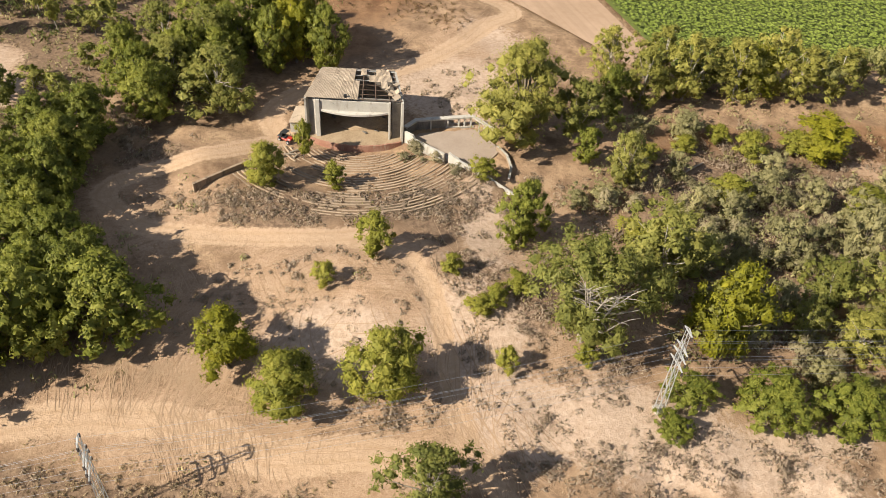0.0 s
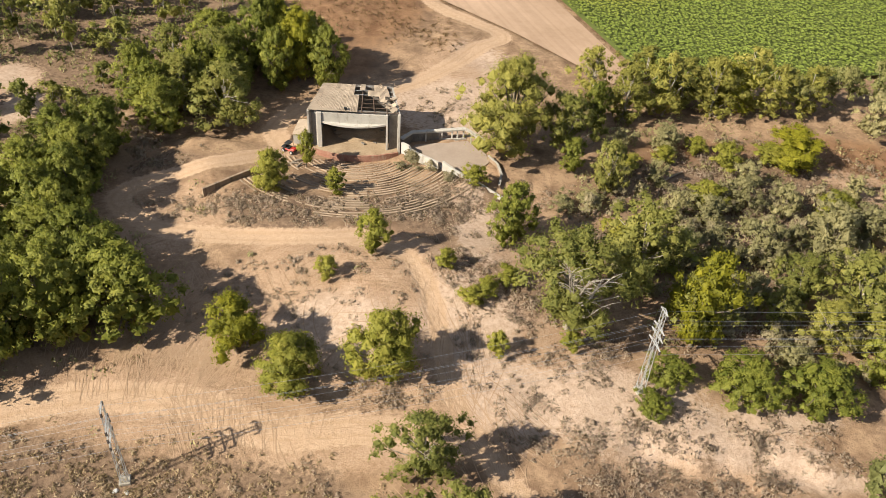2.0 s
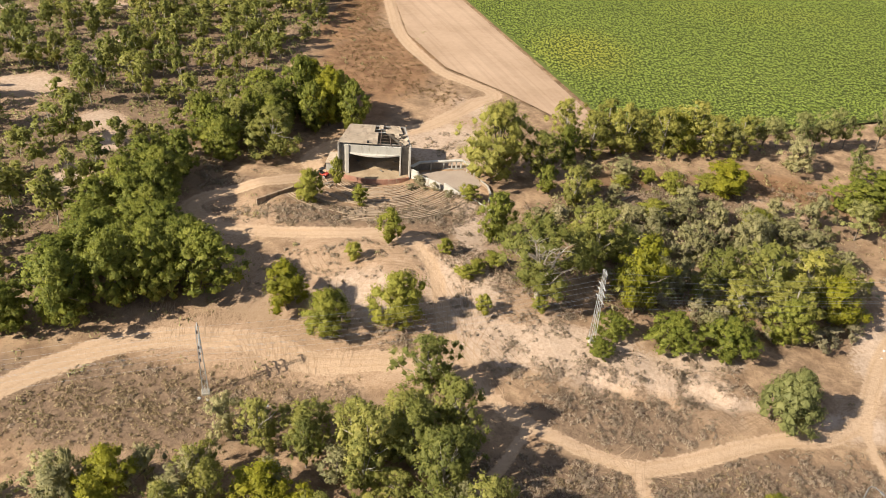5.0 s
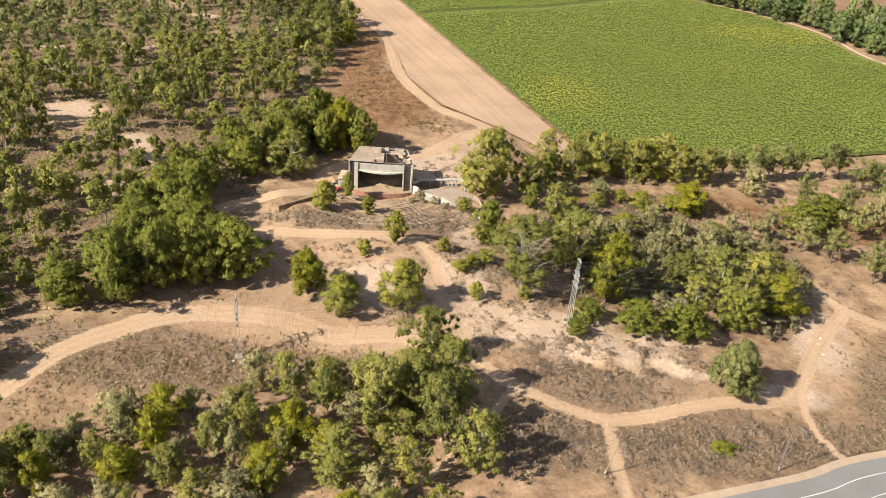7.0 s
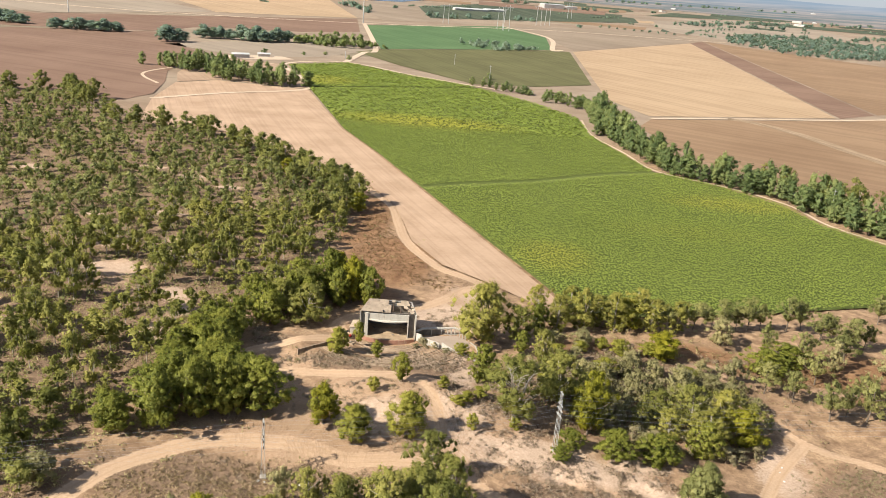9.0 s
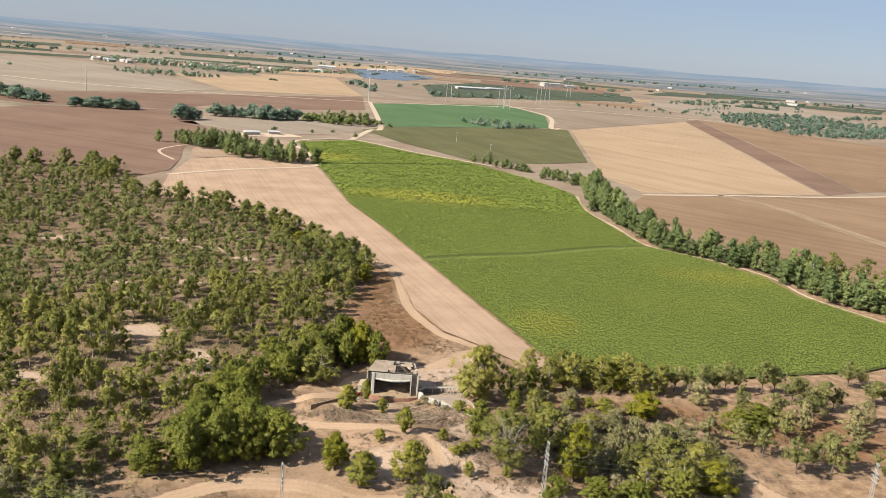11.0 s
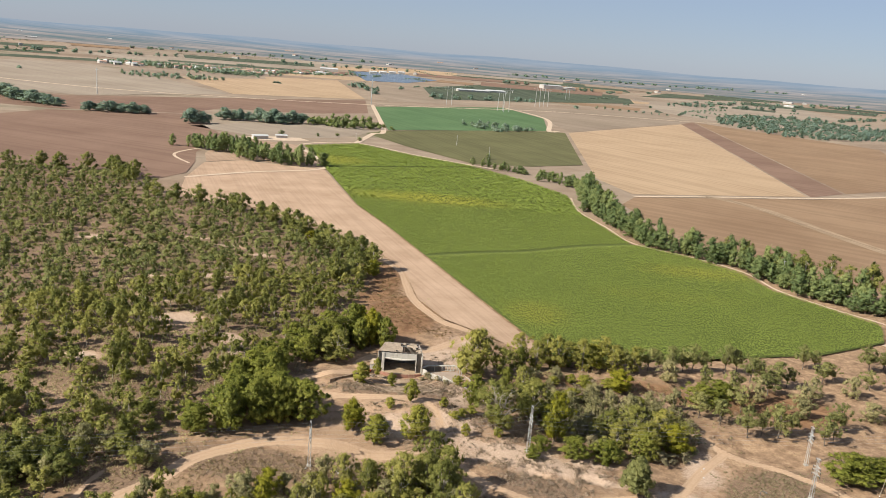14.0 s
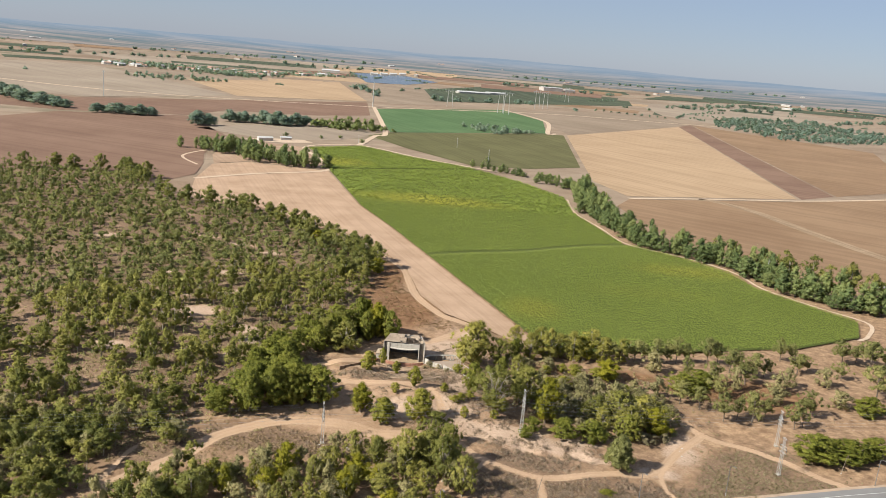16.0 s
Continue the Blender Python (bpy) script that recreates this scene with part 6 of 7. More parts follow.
def woodland(pts, seed, hs, rs, leaves, leaf, name, label, mat_leaf, shape="column", foot=1.2, clumps=5):
    """Trees too many to count: crowns joined in one mesh, with their trunks."""
    rng = np.random.default_rng(seed)
    qs, ns = [], []
    for x, y in pts:
        v = rng.uniform(0, 1) ** 1.4
        h, r = hs[0] + (hs[1] - hs[0]) * v, rs[0] + (rs[1] - rs[0]) * (0.6 * v + 0.4 * rng.uniform(0, 1))
        h *= 0.85 + 0.35 * math.sin(x * 0.05 + 2) * math.sin(y * 0.04 + x * 0.01)
        q, nrm, cs = crown_quads(rng, h, r, min(foot, h * 0.3), shape, clumps, leaves, leaf, gap=0.5, lump=(0.2, 0.42), tall=1.15, rise=-0.2, heart=0.7)
        qs.append(q + np.array([x, y, gz(x, y)]))
        ns.append(nrm)
        a = rng.uniform(0, 3.14)
        d = np.array([math.cos(a), math.sin(a), 0]) * 0.16
        z0, z1 = np.array([x, y, gz(x, y) - 0.3]), np.array([x, y, gz(x, y) + h * 0.6])
        d2 = np.array([-d[1], d[0], 0])
        qs.append(np.array([[z0 - d, z0 + d, z1], [z0 - d2, z0 + d2, z1]]))
        ns.append(np.array([d2, d]))
    tagged(new(name, soft_mesh(name, np.concatenate(qs), np.concatenate(ns), mat_leaf)), label, "woodland", kind="stuff")


woodland(wood_pts[290:], 31, (3.6, 11.0), (2.0, 4.4), 120, 0.58, "plantation_woodland", "open eucalyptus plantation on sandy ground", LEAF_WOODS, "dome", 0.8, 10)
wu = np.random.default_rng(87)
shrub_zones = [(x + wu.normal(0, 2), y + wu.normal(0, 2), 3.0, 3.0) for x, y in wood_pts[:1300]]


# tall trees along the plantation's far and eastern edge
plant_all("tallgum", [(-18, 128, 15.6, 5.2), (-26, 140, 16.8, 5.8), (-34, 152, 14.4, 5.2), (-46, 168, 15.6, 5.8), (-24, 112, 14.4, 5.0), (-30, 96, 13.2, 4.8), (-62, 190, 14.4, 5.2), (-52, 180, 13.2, 4.8), (-40, 160, 14.4, 5.0), (-70, 198, 15.6, 5.5), (-36, 170, 12.0, 4.6), (-28, 128, 13.2, 4.8), (-34, 114, 12.0, 4.6), (-50, 150, 13.2, 4.8), (-66, 176, 14.4, 5.2)], "tall trees on the plantation's edge")
plant_all("tallgum", [(-78, 206, 14.4, 5.2), (-96, 222, 14.4, 5.2), (-128, 246, 14.4, 5.2), (-160, 255, 14.4, 5.5), (-205, 296, 15.6, 5.8), (-88, 216, 14.4, 5.2), (-112, 236, 15.6, 5.7), (-118, 246, 13.2, 4.8), (-144, 252, 15.6, 5.5), (-176, 266, 14.4, 5.2), (-188, 282, 14.4, 5.2), (-212, 306, 16.8, 5.9), (-216, 330, 15.6, 5.5), (-232, 336, 16.8, 5.9), (-258, 346, 15.6, 5.5), (-290, 338, 14.4, 5.2), (-310, 332, 14.4, 5.2), (-222, 318, 15.6, 5.8), (-240, 348, 14.4, 5.2), (-275, 340, 14.4, 5.2)], "tall trees on the plantation's edge")
plant_all("lime", [(-17, 118, 10, 4.4), (-58, 176, 9, 4.0)], "tall trees on the plantation's edge")


# hedgerows and groves between the fields
def along(pts, step, seed, spread):
    rng = np.random.default_rng(seed)
    out = []
    for (ax, ay), (bx, by) in zip(pts[:-1], pts[1:]):
        n = max(1, int(math.hypot(bx - ax, by - ay) / step))
        for k in range(n):
            t = (k + rng.uniform(-0.3, 0.3)) / n
            out.append((ax + (bx - ax) * t + rng.normal(0, spread), ay + (by - ay) * t + rng.normal(0, spread)))
    return out


hr = random.Random(9)
EAST_HEDGE = [(124, 450), (121, 400), (119, 350), (132, 285), (139, 248), (170, 223), (189, 200), (194, 174), (204, 155), (222, 136), (246, 120), (330, 92)]
for off, step, lo, hi in ((-1.5, 4.4, 8, 15), (5.5, 5.0, 12, 20)):
    for x, y in along(EAST_HEDGE, step, 3 + int(off), 2.0):
        big = hr.uniform(0, 1) ** 2
        plant("hedge", x + off * 0.85, y + off * 0.55, lo + (hi - lo) * (0.35 * hr.random() + 0.65 * big), hr.uniform(2.8, 4.4) + 1.4 * big, group="hedgerow east of the crop")
for x, y, h in [(196, 196, 16), (204, 186, 18), (203, 176, 17), (212, 168, 20), (216, 156, 18), (226, 150, 21), (232, 140, 19), (243, 136, 20), (252, 128, 18), (262, 126, 20), (276, 120, 18), (294, 116, 18), (312, 108, 17), (184, 214, 15), (176, 226, 14), (160, 246, 13), (128, 420, 13), (130, 380, 14)]:
    plant("tallgum", x + 5, y + 3, h, h * 0.33, group="tall trees in the hedgerow")
woodland(along([(x + 2, y + 1) for x, y in EAST_HEDGE], 3.4, 17, 1.6), 18, (2.5, 8.0), (1.8, 3.4), 130, 0.62, "hedge_shrubs", "low green shrubs along the foot of a hedgerow", LEAF_HEDGE, "dome", 0.1)
for x, y in along([(36, 553), (82, 521), (128, 470)], 5, 5, 5):
    plant("hedge", x, y + 8, hr.uniform(5, 9), hr.uniform(2.5, 4.5), group="low hedgerow")
for x, y in along([(95, 492), (124, 468), (129, 440), (126, 420)], 4.5, 5, 4):
    plant("hedge", x, y, hr.uniform(7, 13), hr.uniform(3.0, 5.0), group="low hedgerow")
for x, y in along([(-222, 520), (-185, 502), (-132, 462), (-108, 460)], 1.9, 6, 7):
    plant("hedge", x, y, hr.uniform(11, 19), hr.uniform(3.2, 5.2), group="grove beyond the stubble field")
for x, y in along([(-246, 524), (-222, 512)], 2.6, 8, 6):
    plant("hedge", x, y, hr.uniform(10, 15), hr.uniform(3.0, 4.6), group="grove beyond the stubble field")
for x, y, h, r in [(-306, 726, 18, 13), (-288, 800, 16, 11), (-270, 808, 15, 9), (-246, 812, 18, 12), (-228, 816, 18, 13), (-206, 826, 17, 13), (-450, 772, 12, 11), (-425, 776, 14, 13), (-400, 784, 14, 13), (-640, 890, 18, 15), (-610, 866, 18, 15),
                   (-575, 830, 17, 14), (-540, 806, 17, 14), (-512, 794, 14, 11), (-660, 900, 18, 15), (-690, 930, 17, 14)]:
    plant("clump", x, y, h, r, group="dark trees between the ploughed fields")
    plant("clump", x + 11, y + 9 * math.sin(x), h * 0.8, r * 0.85, group="dark trees between the ploughed fields")
for x, y, h, r in [(-235, 560, 6, 4), (-250, 585, 6, 4), (-100, 690, 5, 3), (-150, 700, 4, 3), (-130, 720, 4, 3), (-190, 690, 5, 4), (47, 618, 7, 3)]:
    plant("hedge", x, y, h, r, group="single field trees")


for key_, firsts in KINDS.items():
    for k_, ob_ in enumerate(firsts):
        if (key_, k_) not in USED:
            for o_ in (*ob_.children_recursive, ob_):
                bpy.data.objects.remove(o_)


def far_trees(name, segs, step, seed, spread, hs, rs, leaves, leaf, label, mat_leaf=LEAF_WOODS):
    pts = []
    for i, s in enumerate(segs):
        pts += along(s, step, seed + i, spread)
    woodland(pts, seed, hs, rs, leaves, leaf, name, label, mat_leaf, "dome", 0.3)


far_trees("far_grove", [[(-180, 842), (-130, 815), (-88, 845)], [(-165, 860), (-110, 840)], [(-190, 850), (-95, 852)]], 4.0, 41, 9, (8, 16), (5, 8), 110, 1.4, "grey green grove by a farm track", LEAF_HEDGE)
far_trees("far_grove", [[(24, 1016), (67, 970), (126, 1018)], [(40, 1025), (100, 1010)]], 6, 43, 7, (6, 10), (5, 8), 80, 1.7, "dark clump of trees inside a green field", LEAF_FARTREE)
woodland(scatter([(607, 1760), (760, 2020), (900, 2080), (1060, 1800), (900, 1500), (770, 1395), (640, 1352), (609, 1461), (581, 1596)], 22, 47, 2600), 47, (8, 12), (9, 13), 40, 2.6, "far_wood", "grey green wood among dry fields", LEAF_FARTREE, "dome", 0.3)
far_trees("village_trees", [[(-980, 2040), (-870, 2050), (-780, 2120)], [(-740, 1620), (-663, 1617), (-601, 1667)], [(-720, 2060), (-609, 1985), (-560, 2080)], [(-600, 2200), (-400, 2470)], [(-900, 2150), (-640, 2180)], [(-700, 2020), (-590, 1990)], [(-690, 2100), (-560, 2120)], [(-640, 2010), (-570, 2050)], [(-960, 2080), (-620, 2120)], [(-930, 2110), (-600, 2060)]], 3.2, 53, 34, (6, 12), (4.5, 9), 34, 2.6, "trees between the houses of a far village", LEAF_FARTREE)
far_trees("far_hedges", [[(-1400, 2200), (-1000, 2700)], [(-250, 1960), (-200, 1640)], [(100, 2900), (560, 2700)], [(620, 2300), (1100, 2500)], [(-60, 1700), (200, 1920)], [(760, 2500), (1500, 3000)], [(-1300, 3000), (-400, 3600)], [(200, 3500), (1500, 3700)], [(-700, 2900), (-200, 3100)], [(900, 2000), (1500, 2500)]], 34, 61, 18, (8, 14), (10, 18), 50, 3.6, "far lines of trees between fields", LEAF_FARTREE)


fp = np.random.default_rng(67)
specks = []
for k in range(70):
    a0, r0, da, dr = fp.uniform(-0.62, 0.66), fp.uniform(1800, 3500), fp.normal(0, 0.004), fp.normal(0, 14)
    specks += [(a0 + da * i, r0 + dr * i + fp.normal(0, 5)) for i in range(fp.integers(3, 12))]
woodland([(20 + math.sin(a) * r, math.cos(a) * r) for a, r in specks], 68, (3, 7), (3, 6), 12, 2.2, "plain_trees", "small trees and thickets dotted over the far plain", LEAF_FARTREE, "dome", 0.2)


# ---------------------------------------------------------------- dry brush and grass
def brush(name, zones, count, seed, hs, rs, per, leaf, material, label, patch=1):
    """Low plants as soft domes of small blades, thickest in the middle of their zones, singly or some together."""
    rng = np.random.default_rng(seed)
    qs, ns = [], []
    for cx, cy, sx, sy in zones:
        n = int(count * sx * sy / 100) + 2
        xy = rng.normal(0, 0.62, (n // patch + 1, 2)) * (sx, sy) + (cx, cy)
        if patch > 1:
            xy = np.repeat(xy, rng.integers(1, 2 * patch, len(xy)), axis=0)
            xy = xy + rng.normal(0, 0.75, xy.shape)
        n = len(xy)
        d = np.min([path_dist(xy[:, 0], xy[:, 1], p) - w for p, w in TRACK_LINES], axis=0)
        xy = xy[(d > 0.2) & (blobs(xy[:, 0], xy[:, 1], GLADES) < 0.55)]
        r = np.hypot(xy[:, 0] - 6.3, xy[:, 1] - 2)
        xy = xy[(r > 9) | (xy[:, 1] > 12)]
        n = len(xy)
        h, rr = rng.uniform(*hs, n), rng.uniform(*rs, n)
        own = np.repeat(np.arange(n), per)
        z = ground_z(xy[:, 0], xy[:, 1]) - 0.03
        d = rng.normal(0, 1, (len(own), 3))
        d[:, 2] = np.abs(d[:, 2])
        d /= np.linalg.norm(d, axis=1)[:, None] + 1e-9
        k = rng.uniform(0.45, 1.1, (len(own), 1))
        c = np.stack([xy[own, 0], xy[own, 1], z[own]], 1) + d * k * np.stack([rr[own], rr[own], h[own]], 1)
        q, nrm = leaf_quads(rng, c, d, leaf * rng.uniform(0.6, 1.2, (len(own), 1)), 0.6, 0.7)
        qs.append(q)
        ns.append(d + 0.3 * nrm + np.array([0, 0, 0.3]))
    tagged(new(name, soft_mesh(name, np.concatenate(qs), np.concatenate(ns), material)), label, "brush", kind="stuff")


brush("dry_brush", [z for z in SCRUB if z[1] > -60 or z[0] > 20], 330, 71, (0.25, 0.75), (0.4, 1.05), 30, 0.14, LEAF_DRY, "grey brown dry brush on sandy ground", 5)
brush("dry_brush", [(30, -52, 9, 5), (20, -40, 12, 10), (0, -38, 10, 8), (-8, -66, 20, 8), (60, -78, 30, 8), (10, -30, 16, 5), (20, 14, 12, 10), (46, -54, 14, 6), (66, -64, 18, 6), (34, -46, 10, 7), (38, -60, 12, 5)], 110, 73, (0.18, 0.55), (0.35, 1.0), 24, 0.15, LEAF_DRY, "scattered dry tufts on sand", 3)
brush("dry_brush", [(64, -12, 16, 12), (84, -20, 14, 10), (56, -28, 10, 10), (75, 4, 18, 8), (62, -40, 12, 6), (42, -18, 6, 10), (-30, 0, 8, 16), (30, -58, 14, 5), (28, -14, 7, 8), (33, -28, 6, 8), (50, -58, 12, 4), (60, -50, 14, 4)], 50, 75, (0.5, 1.4), (0.6, 1.6), 40, 0.19, LEAF_DRY, "grey brown leafless shrubs in a thicket", 3)
brush("dry_brush", [(-26, -68, 16, 7), (-4, -63, 12, 4), (-40, -74, 8, 9), (-14, -65, 16, 6), (64, -76, 16, 5), (40, -78, 9, 5), (-62, -76, 12, 8)], 300, 74, (0.2, 0.5), (0.35, 0.85), 20, 0.15, LEAF_STRAW, "low dry tufts covering a weedy bank")
brush("meadow_grass", [(92, 8, 11, 6), (118, 4, 14, 9), (4, 58, 10, 13), (-4, 84, 8, 22), (14, 46, 7, 6), (-10, 112, 7, 22), (18, 40, 5, 4)], 260, 77, (0.25, 0.6), (0.4, 1.0), 13, 0.15, LEAF_MEADOW, "dark reddish dry grass in a meadow")
brush("dry_grass", GRASSLAND, 420, 78, (0.2, 0.5), (0.35, 0.9), 13, 0.18, LEAF_GRASS, "grey tan dry grass thick on open ground")
brush("dry_grass", [(115, -8, 40, 26), (-60, -20, 40, 60), (75, 12, 25, 10), (-90, 60, 50, 60)], 24, 79, (0.2, 0.55), (0.5, 1.4), 18, 0.15, LEAF_STRAW, "straw coloured dry grass tufts")


brush("thicket_shrubs", [(62, -20, 10, 9), (76, -22, 12, 8), (52, -34, 8, 6), (68, -34, 10, 5), (84, -26, 8, 7), (70, -8, 14, 7), (44, -10, 6, 8), (58, 10, 14, 5)], 12, 91, (1.0, 3.2), (0.9, 2.2), 60, 0.27, LEAF_OLIVE, "tangled grey green shrubs filling a thicket")
brush("undergrowth", shrub_zones, 34, 89, (0.5, 2.2), (0.7, 2.3), 14, 0.36, LEAF_WOODS, "low olive green shrubs between plantation trees")
brush("undergrowth", [(-60, 20, 36, 60), (-95, 90, 60, 70), (-80, -40, 35, 35), (-110, 20, 40, 50), (85, -14, 18, 14), (62, -22, 12, 12), (12, -84, 18, 9), (-20, -90, 22, 8), (-33, -40, 14, 22), (75, 10, 26, 9), (-140, 150, 60, 60), (-58, -72, 10, 9), (-80, -74, 18, 12), (-60, -50, 14, 14), (-75, -30, 22, 22)], 36, 83, (0.4, 1.5), (0.6, 1.7), 15, 0.25, LEAF_OLIVE, "low olive green undergrowth and weeds")


def tyre_marks():
    """Pairs of shallow wheel marks that sweep over the loose sand, many side by side where the slope is climbed."""
    rng = np.random.default_rng(17)
    m = surface("scuffed_sand", (0.315, 0.208, 0.127), (0.372, 0.254, 0.160), 0.8, 5, 0.95, 0.03)
    verts, faces = [], []
    # middle, half widths, heading (degrees), how many
    zones = [(-8, -49, 9, 3, 75, 34), (-16, -51, 8, 3, 100, 18), (-3, -58, 6, 3, 110, 22), (6, -40, 12, 9, None, 16), (-10, -40, 5, 5, 60, 14), (26, -60, 5, 5, 120, 18), (24, -48, 3, 8, 100, 14), (-22, -21, 8, 5, None, 12),
             (20, -36, 4, 8, 110, 12), (47, -76, 4, 6, None, 12), (24, 30, 10, 14, 60, 12), (30, -56, 6, 4, 140, 12), (0, -54, 20, 2, 3, 12)]
    for cx, cy, sx, sy, head, count in zones:
        for k in range(count * 2):
            x, y = cx + rng.normal(0, 0.6) * sx, cy + rng.normal(0, 0.6) * sy
            a = rng.uniform(0, 6.28) if head is None else radians(head) + rng.normal(0, 0.22)
            bend, n = rng.normal(0, 0.05), int(rng.uniform(6, 12))
            line = []
            for s in range(n):
                line.append((x, y, a))
                x, y, a = x + math.cos(a) * 0.8, y + math.sin(a) * 0.8, a + bend
            for off in (-0.62, 0.62):
                w = rng.uniform(0.03, 0.065)
                first_v = len(verts)
                P = np.array([(px - math.sin(q) * (off + e * w * math.sin(math.pi * (i + 0.4) / n)), py + math.cos(q) * (off + e * w * math.sin(math.pi * (i + 0.4) / n))) for i, (px, py, q) in enumerate(line) for e in (-1, 1)])
                Z = ground_z(P[:, 0], P[:, 1]) + 0.035
                verts += [(p[0], p[1], z) for p, z in zip(P, Z)]
                faces += [(first_v + 2 * s, first_v + 2 * s + 1, first_v + 2 * s + 3, first_v + 2 * s + 2) for s in range(n - 1)]
    tagged(new("tyre_marks", mesh_from("tyre_marks", verts, faces, m)), "curving wheel marks pressed into loose sand", "tyre marks", kind="stuff")


tyre_marks()


# ---------------------------------------------------------------- small things
def debris(x, y, s, label):
    rr = random.Random(int(x * 31 + y * 17))
    bm = bmesh.new()
    bmesh.ops.create_icosphere(bm, subdivisions=2, radius=1)
    for v in bm.verts:
        k = 1 + 0.45 * noise.noise(v.co * 1.7 + Vector((x, y, 0)))
        v.co = Vector((v.co.x * s * k * 1.3, v.co.y * s * k, v.co.z * s * k * 0.6))
    me = bpy.data.meshes.new("white_rubble")
    bm.to_mesh(me)
    bm.free()
    me.materials.append(WHITE_STUFF)
    ob = new("white_rubble", me)
    ob.matrix_basis = pose(x, y, gz(x, y) + 0.2 * s, 0, 0, rr.uniform(0, 180))
    tagged(ob, label, "rubble", "rubble by the mast")


for x, y, s in ((-12.6, -63.6, 0.4), (-11.4, -63.7, 0.35), (-4.6, -64.0, 0.35), (-4.0, -64.8, 0.4), (-2.6, -64.4, 0.3), (-3.0, -65.4, 0.35), (-3.3, -66.0, 0.3), (94.3, -46.0, 0.35), (95.8, -40.5, 0.35), (94.6, -42.5, 0.25)):
    debris(x, y, s * 0.65, "white lump of dumped rubble on sand")


def log(x, y, turn, ln, r):
    bm = rod(rod(bmesh.new(), (-ln / 2, 0, r), (ln * 0.1, 0.06, r * 1.1), r, r * 0.9, 8), (ln * 0.1, 0.06, r * 1.1), (ln / 2, -0.05, r), r * 0.9, r * 0.7, 8)
    me = bpy.data.meshes.new("felled_log")
    bm.to_mesh(me)
    bm.free()
    me.materials.append(WOOD)
    ob = new("felled_log", me)
    ob.matrix_basis = pose(x, y, gz(x, y) + 0.05, 0, 0, turn)
    tagged(ob, "grey felled log lying on sand", "log")


for x, y, a, ln in ((-2.6, -4.0, 35, 2.2), (-3.4, -5.2, 12, 1.6), (-2.2, -5.4, 60, 1.5), (58.0, -1.0, 40, 5.0), (70.0, -6.0, 120, 4.0)):
    log(x, y, a, ln, 0.16)


def stake(x, y, h, lean):
    st = thing("leaning_pole", pose(x, y, gz(x, y), 0, lean, 0), "thin leaning wooden pole in dry grass", "pole")
    part("shaft", rod(bmesh.new(), (0, 0, -0.4), (0, 0, h), 0.10, 0.07, 8), WOOD, st)
    part("band", rod(bmesh.new(), (0, 0, 0.2), (0, 0, 0.6), 0.115, sides=8), WHITE_STUFF, st)


stake(140.5, -49.5, 6.0, 8)
stake(47.0, -84.0, 6.5, 10)


def field_pole(x, y, h, r, label):
    t = thing("utility_pole", pose(x, y, gz(x, y)), label, "pole")
    part("shaft", rod(bmesh.new(), (0, 0, -0.5), (0, 0, h), r, r * 0.7, 8), STEEL, t)
    part("cross_arm", rod(bmesh.new(), (-h * 0.06, 0, h * 0.94), (h * 0.06, 0, h * 0.94), r * 0.6, sides=4), STEEL, t)


for x, y, h, r in ((-552, 1022, 40, 0.8), (-160, 1299, 46, 0.9), (47, 612, 14, 0.25), (11, 730, 12, 0.25), (-104, 690, 9, 0.25), (196, 178, 14, 0.16)):
    field_pole(x, y, h, r, "slim grey power pole standing in open fields")


def portal_tower(x, y, h, turn):
    t = thing("portal_tower", pose(x, y, gz(x, y), 0, 0, turn), "large pale steel portal tower of a main power line", "pylon", "main power line towers")
    for s in (-1, 1):
        part("leg", rod(bmesh.new(), (s * 6, 0, -1), (s * 4.5, 0, h), 0.55, 0.4, 6), STEEL, t)
    part("cross_beam", rod(bmesh.new(), (-13, 0, h * 0.92), (13, 0, h * 0.92), 0.45, sides=4), STEEL, t)
    for s in (-10, 0, 10):
        part("insulator", rod(bmesh.new(), (s, 0, h * 0.92), (s, 0, h * 0.82), 0.3, sides=6), WHITE_STUFF, t)


for x, y, h, a in ((97, 1425, 47, 20), (86, 1455, 42, 20), (182, 1721, 44, 20), (204, 1750, 42, 20), (300, 2150, 42, 20), (-20, 1500, 38, 20)):
    portal_tower(x, y, h, a)


# ---------------------------------------------------------------- far buildings
def house(x, y, w, d, h, turn, roof_mat, label, category="house", pitch=0.35, group=""):
    t = thing("house" if category == "house" else category.replace(" ", "_"), pose(x, y, gz(x, y), 0, 0, turn), label, category, group)
    part("wall", box(bmesh.new(), -w / 2, -d / 2, -3, w / 2, d / 2, h), HOUSE_WALL, t)
    bm = bmesh.new()
    e = 0.4
    v = [bm.verts.new(p) for p in ((-w / 2 - e, -d / 2 - e, h), (w / 2 + e, -d / 2 - e, h), (w / 2 + e, d / 2 + e, h), (-w / 2 - e, d / 2 + e, h), (-w / 2 - e, 0, h + d * pitch), (w / 2 + e, 0, h + d * pitch))]
    for f in ((0, 1, 5, 4), (2, 3, 4, 5), (0, 4, 3), (1, 2, 5), (0, 3, 2, 1)):
        bm.faces.new([v[i] for i in f])
    part("roof", bm, roof_mat, t)
    n = max(2, int(w / 4)) if category == "house" else 0
    for k in range(n):
        cx = -w / 2 + (k + 0.5) * w / n
        part("window", box(bmesh.new(), cx - 0.6, -d / 2 - 0.05, h * 0.4, cx + 0.6, -d / 2 + 0.05, h * 0.8), GLASS_DARK, t)


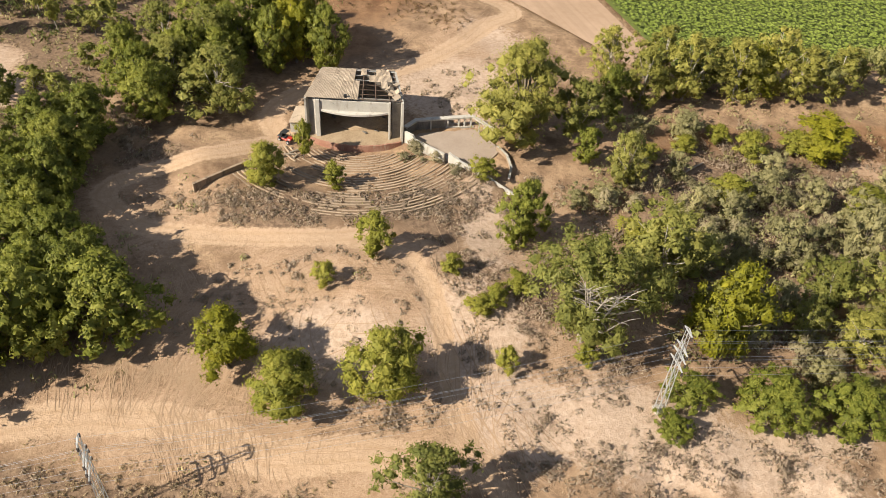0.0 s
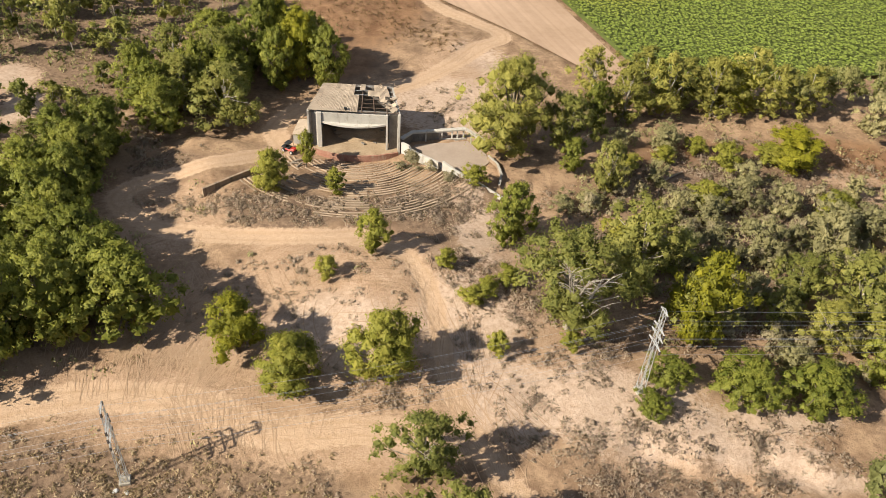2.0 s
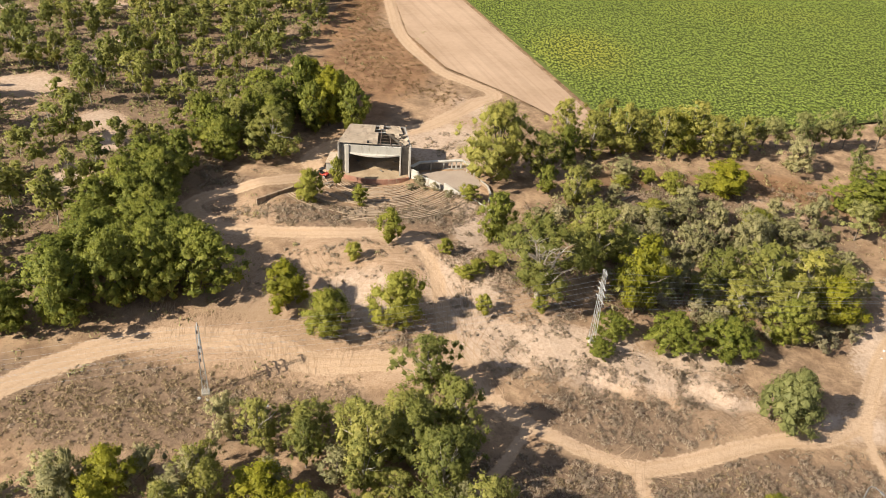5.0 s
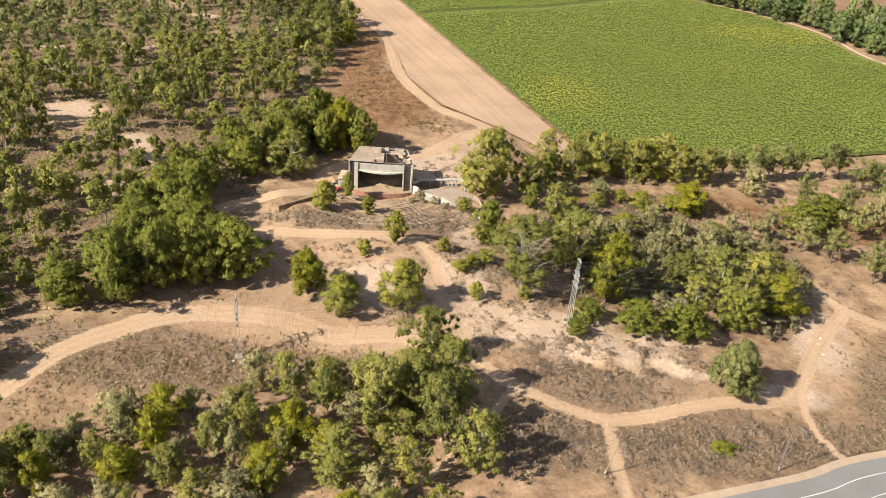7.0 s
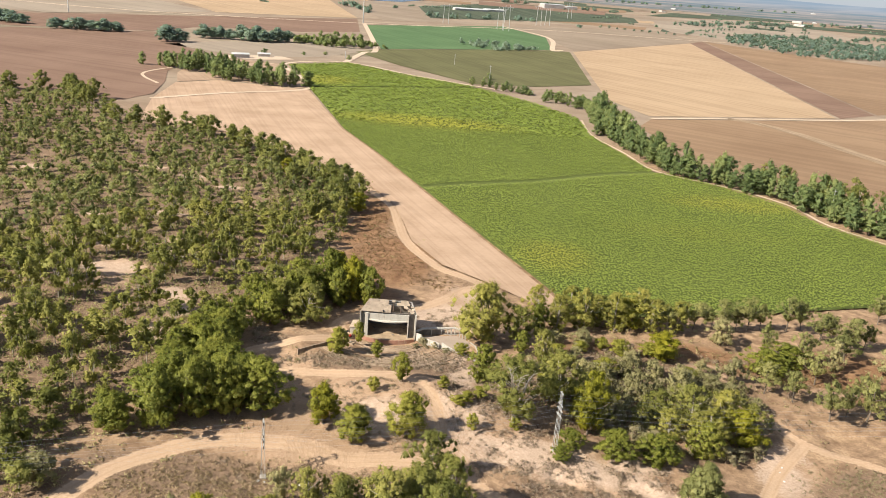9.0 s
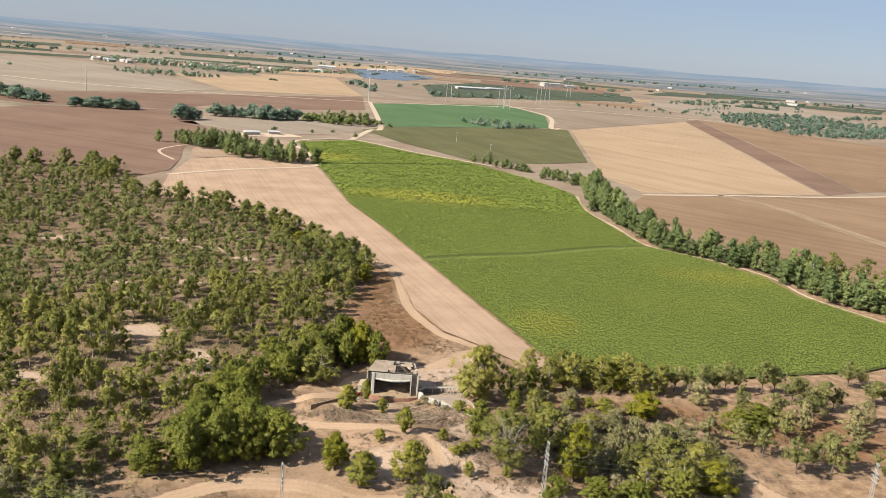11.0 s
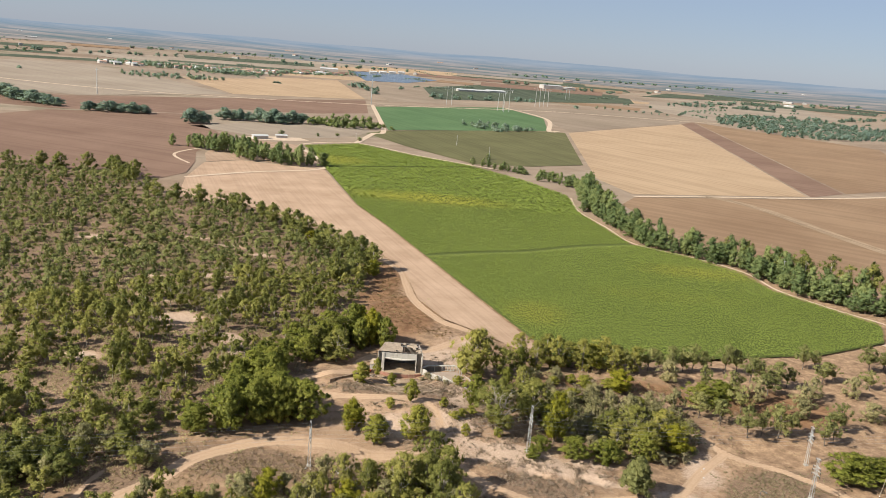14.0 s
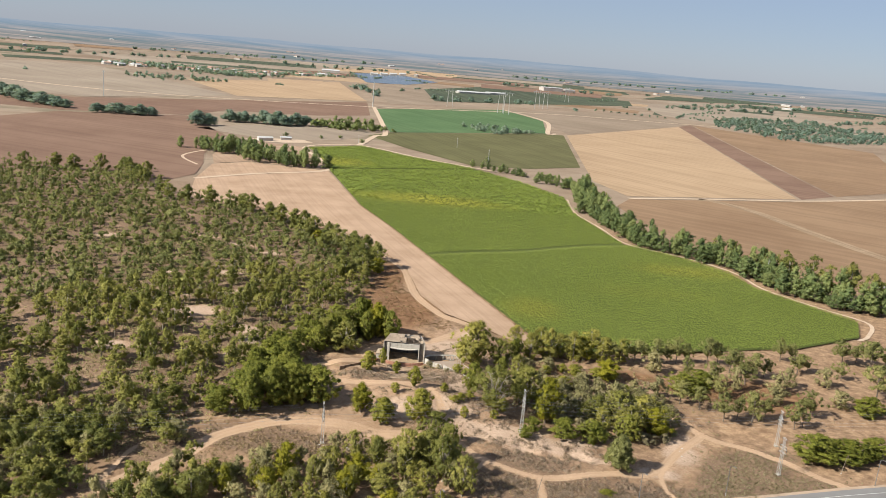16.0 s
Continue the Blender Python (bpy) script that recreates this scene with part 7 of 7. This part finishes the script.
vr = random.Random(14)
for k in range(96):
    u = vr.random()
    x, y = (-985 + 420 * u + vr.uniform(-30, 30), 2030 + 110 * u + vr.uniform(-70, 70)) if k < 72 else (-590 + 190 * u, 2230 + 220 * u + vr.uniform(-40, 40))
    house(x, y, vr.uniform(10, 20), vr.uniform(8, 11), vr.uniform(4, 7), vr.uniform(0, 180), HOUSE_ROOF if k % 3 else SHED_ROOF, "small pale house in a far village", group="village houses")
house(-468, 2642, 60, 25, 9, 10, SHED_ROOF, "large white shed beyond the village", "shed", 0.15)
for k in range(4):
    house(-330 + 30 * k, 2760 + 50 * k, 26, 16, 6, 15, SHED_ROOF, "white shed beside a reservoir", "shed", 0.2, "sheds by the reservoir")
house(307, 2736, 75, 40, 12, 20, SHED_ROOF, "large white industrial building", "factory", 0.05)
house(372, 2760, 40, 30, 8, 20, SHED_ROOF, "large white industrial building", "factory", 0.05)
house(30, 2150, 100, 18, 5, 25, SHED_ROOF, "long white poultry shed", "shed", 0.15)
house(95, 2215, 60, 18, 5, 25, SHED_ROOF, "long white poultry shed", "shed", 0.15)
house(-200, 632, 16, 8, 3.5, 30, SHED_ROOF, "low white farm building by a grove", "shed", 0.15)
house(-182, 655, 12, 7, 3, 20, SHED_ROOF, "low white farm building by a grove", "shed", 0.15)
house(80, 531, 5, 3.5, 2.6, 0, SHED_ROOF, "small white pump hut", "hut", 0.1)
house(268, 186, 9, 5, 3, 40, SHED_ROOF, "small white building behind a hedgerow", "shed", 0.1)
for k in range(26):
    a = vr.uniform(-0.62, 0.62)
    rr = vr.uniform(2900, 4100)
    house(20 + math.sin(a) * rr, math.cos(a) * rr, vr.uniform(18, 45), vr.uniform(12, 20), vr.uniform(4, 7), vr.uniform(0, 180), SHED_ROOF if k % 2 else HOUSE_ROOF, "pale building on the far plain", "building", 0.12, "far buildings")


# ---------------------------------------------------------------- distance
def backdrop():
    """The far plain and hills at the edge of sight, with haze painted in."""
    m, nt, b = nodes_of("painted_haze_distance")
    pos = nt.nodes.new("ShaderNodeNewGeometry").outputs["Position"]
    sep = nt.nodes.new("ShaderNodeSeparateXYZ")
    link(nt, pos, sep.inputs[0])
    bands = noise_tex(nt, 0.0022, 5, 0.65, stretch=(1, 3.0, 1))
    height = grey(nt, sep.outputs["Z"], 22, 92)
    # haze as colour: brownish low down, blue grey towards the crest
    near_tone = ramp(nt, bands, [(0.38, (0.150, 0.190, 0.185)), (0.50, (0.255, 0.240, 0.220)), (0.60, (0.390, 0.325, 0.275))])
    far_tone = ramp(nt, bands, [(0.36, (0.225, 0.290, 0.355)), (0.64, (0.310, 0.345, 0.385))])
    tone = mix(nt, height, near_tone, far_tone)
    # the sheet glows by itself, so the haze tone ignores the sun
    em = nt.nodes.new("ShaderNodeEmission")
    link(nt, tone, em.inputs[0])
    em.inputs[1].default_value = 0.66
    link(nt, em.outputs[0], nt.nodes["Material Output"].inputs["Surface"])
    verts, faces = [], []
    n = 240
    rings = (3350, 3700, 4050, 4400, 4700)
    for k in range(n + 1):
        a = radians(-75 + 150 * k / n)
        crest = 96 + 4 * math.sin(a * 5 + 1) + 3 * math.sin(a * 17) + 2 * math.sin(a * 41)
        for j, rr in enumerate(rings):
            x, y = 20 + math.sin(a) * rr, math.cos(a) * rr
            verts.append((x, y, crest if j == 4 else gz(x, y) + (1.0 + 1.5 * j)))
    w = len(rings)
    for k in range(n):
        for j in range(w - 1):
            i = k * w + j
            faces.append((i, i + w, i + w + 1, i + 1))
    tagged(new("backdrop", mesh_from("backdrop", verts, faces, m, True)), "plain and hills on the horizon, glowing in painted blue grey haze", "hills", kind="structure")


backdrop()
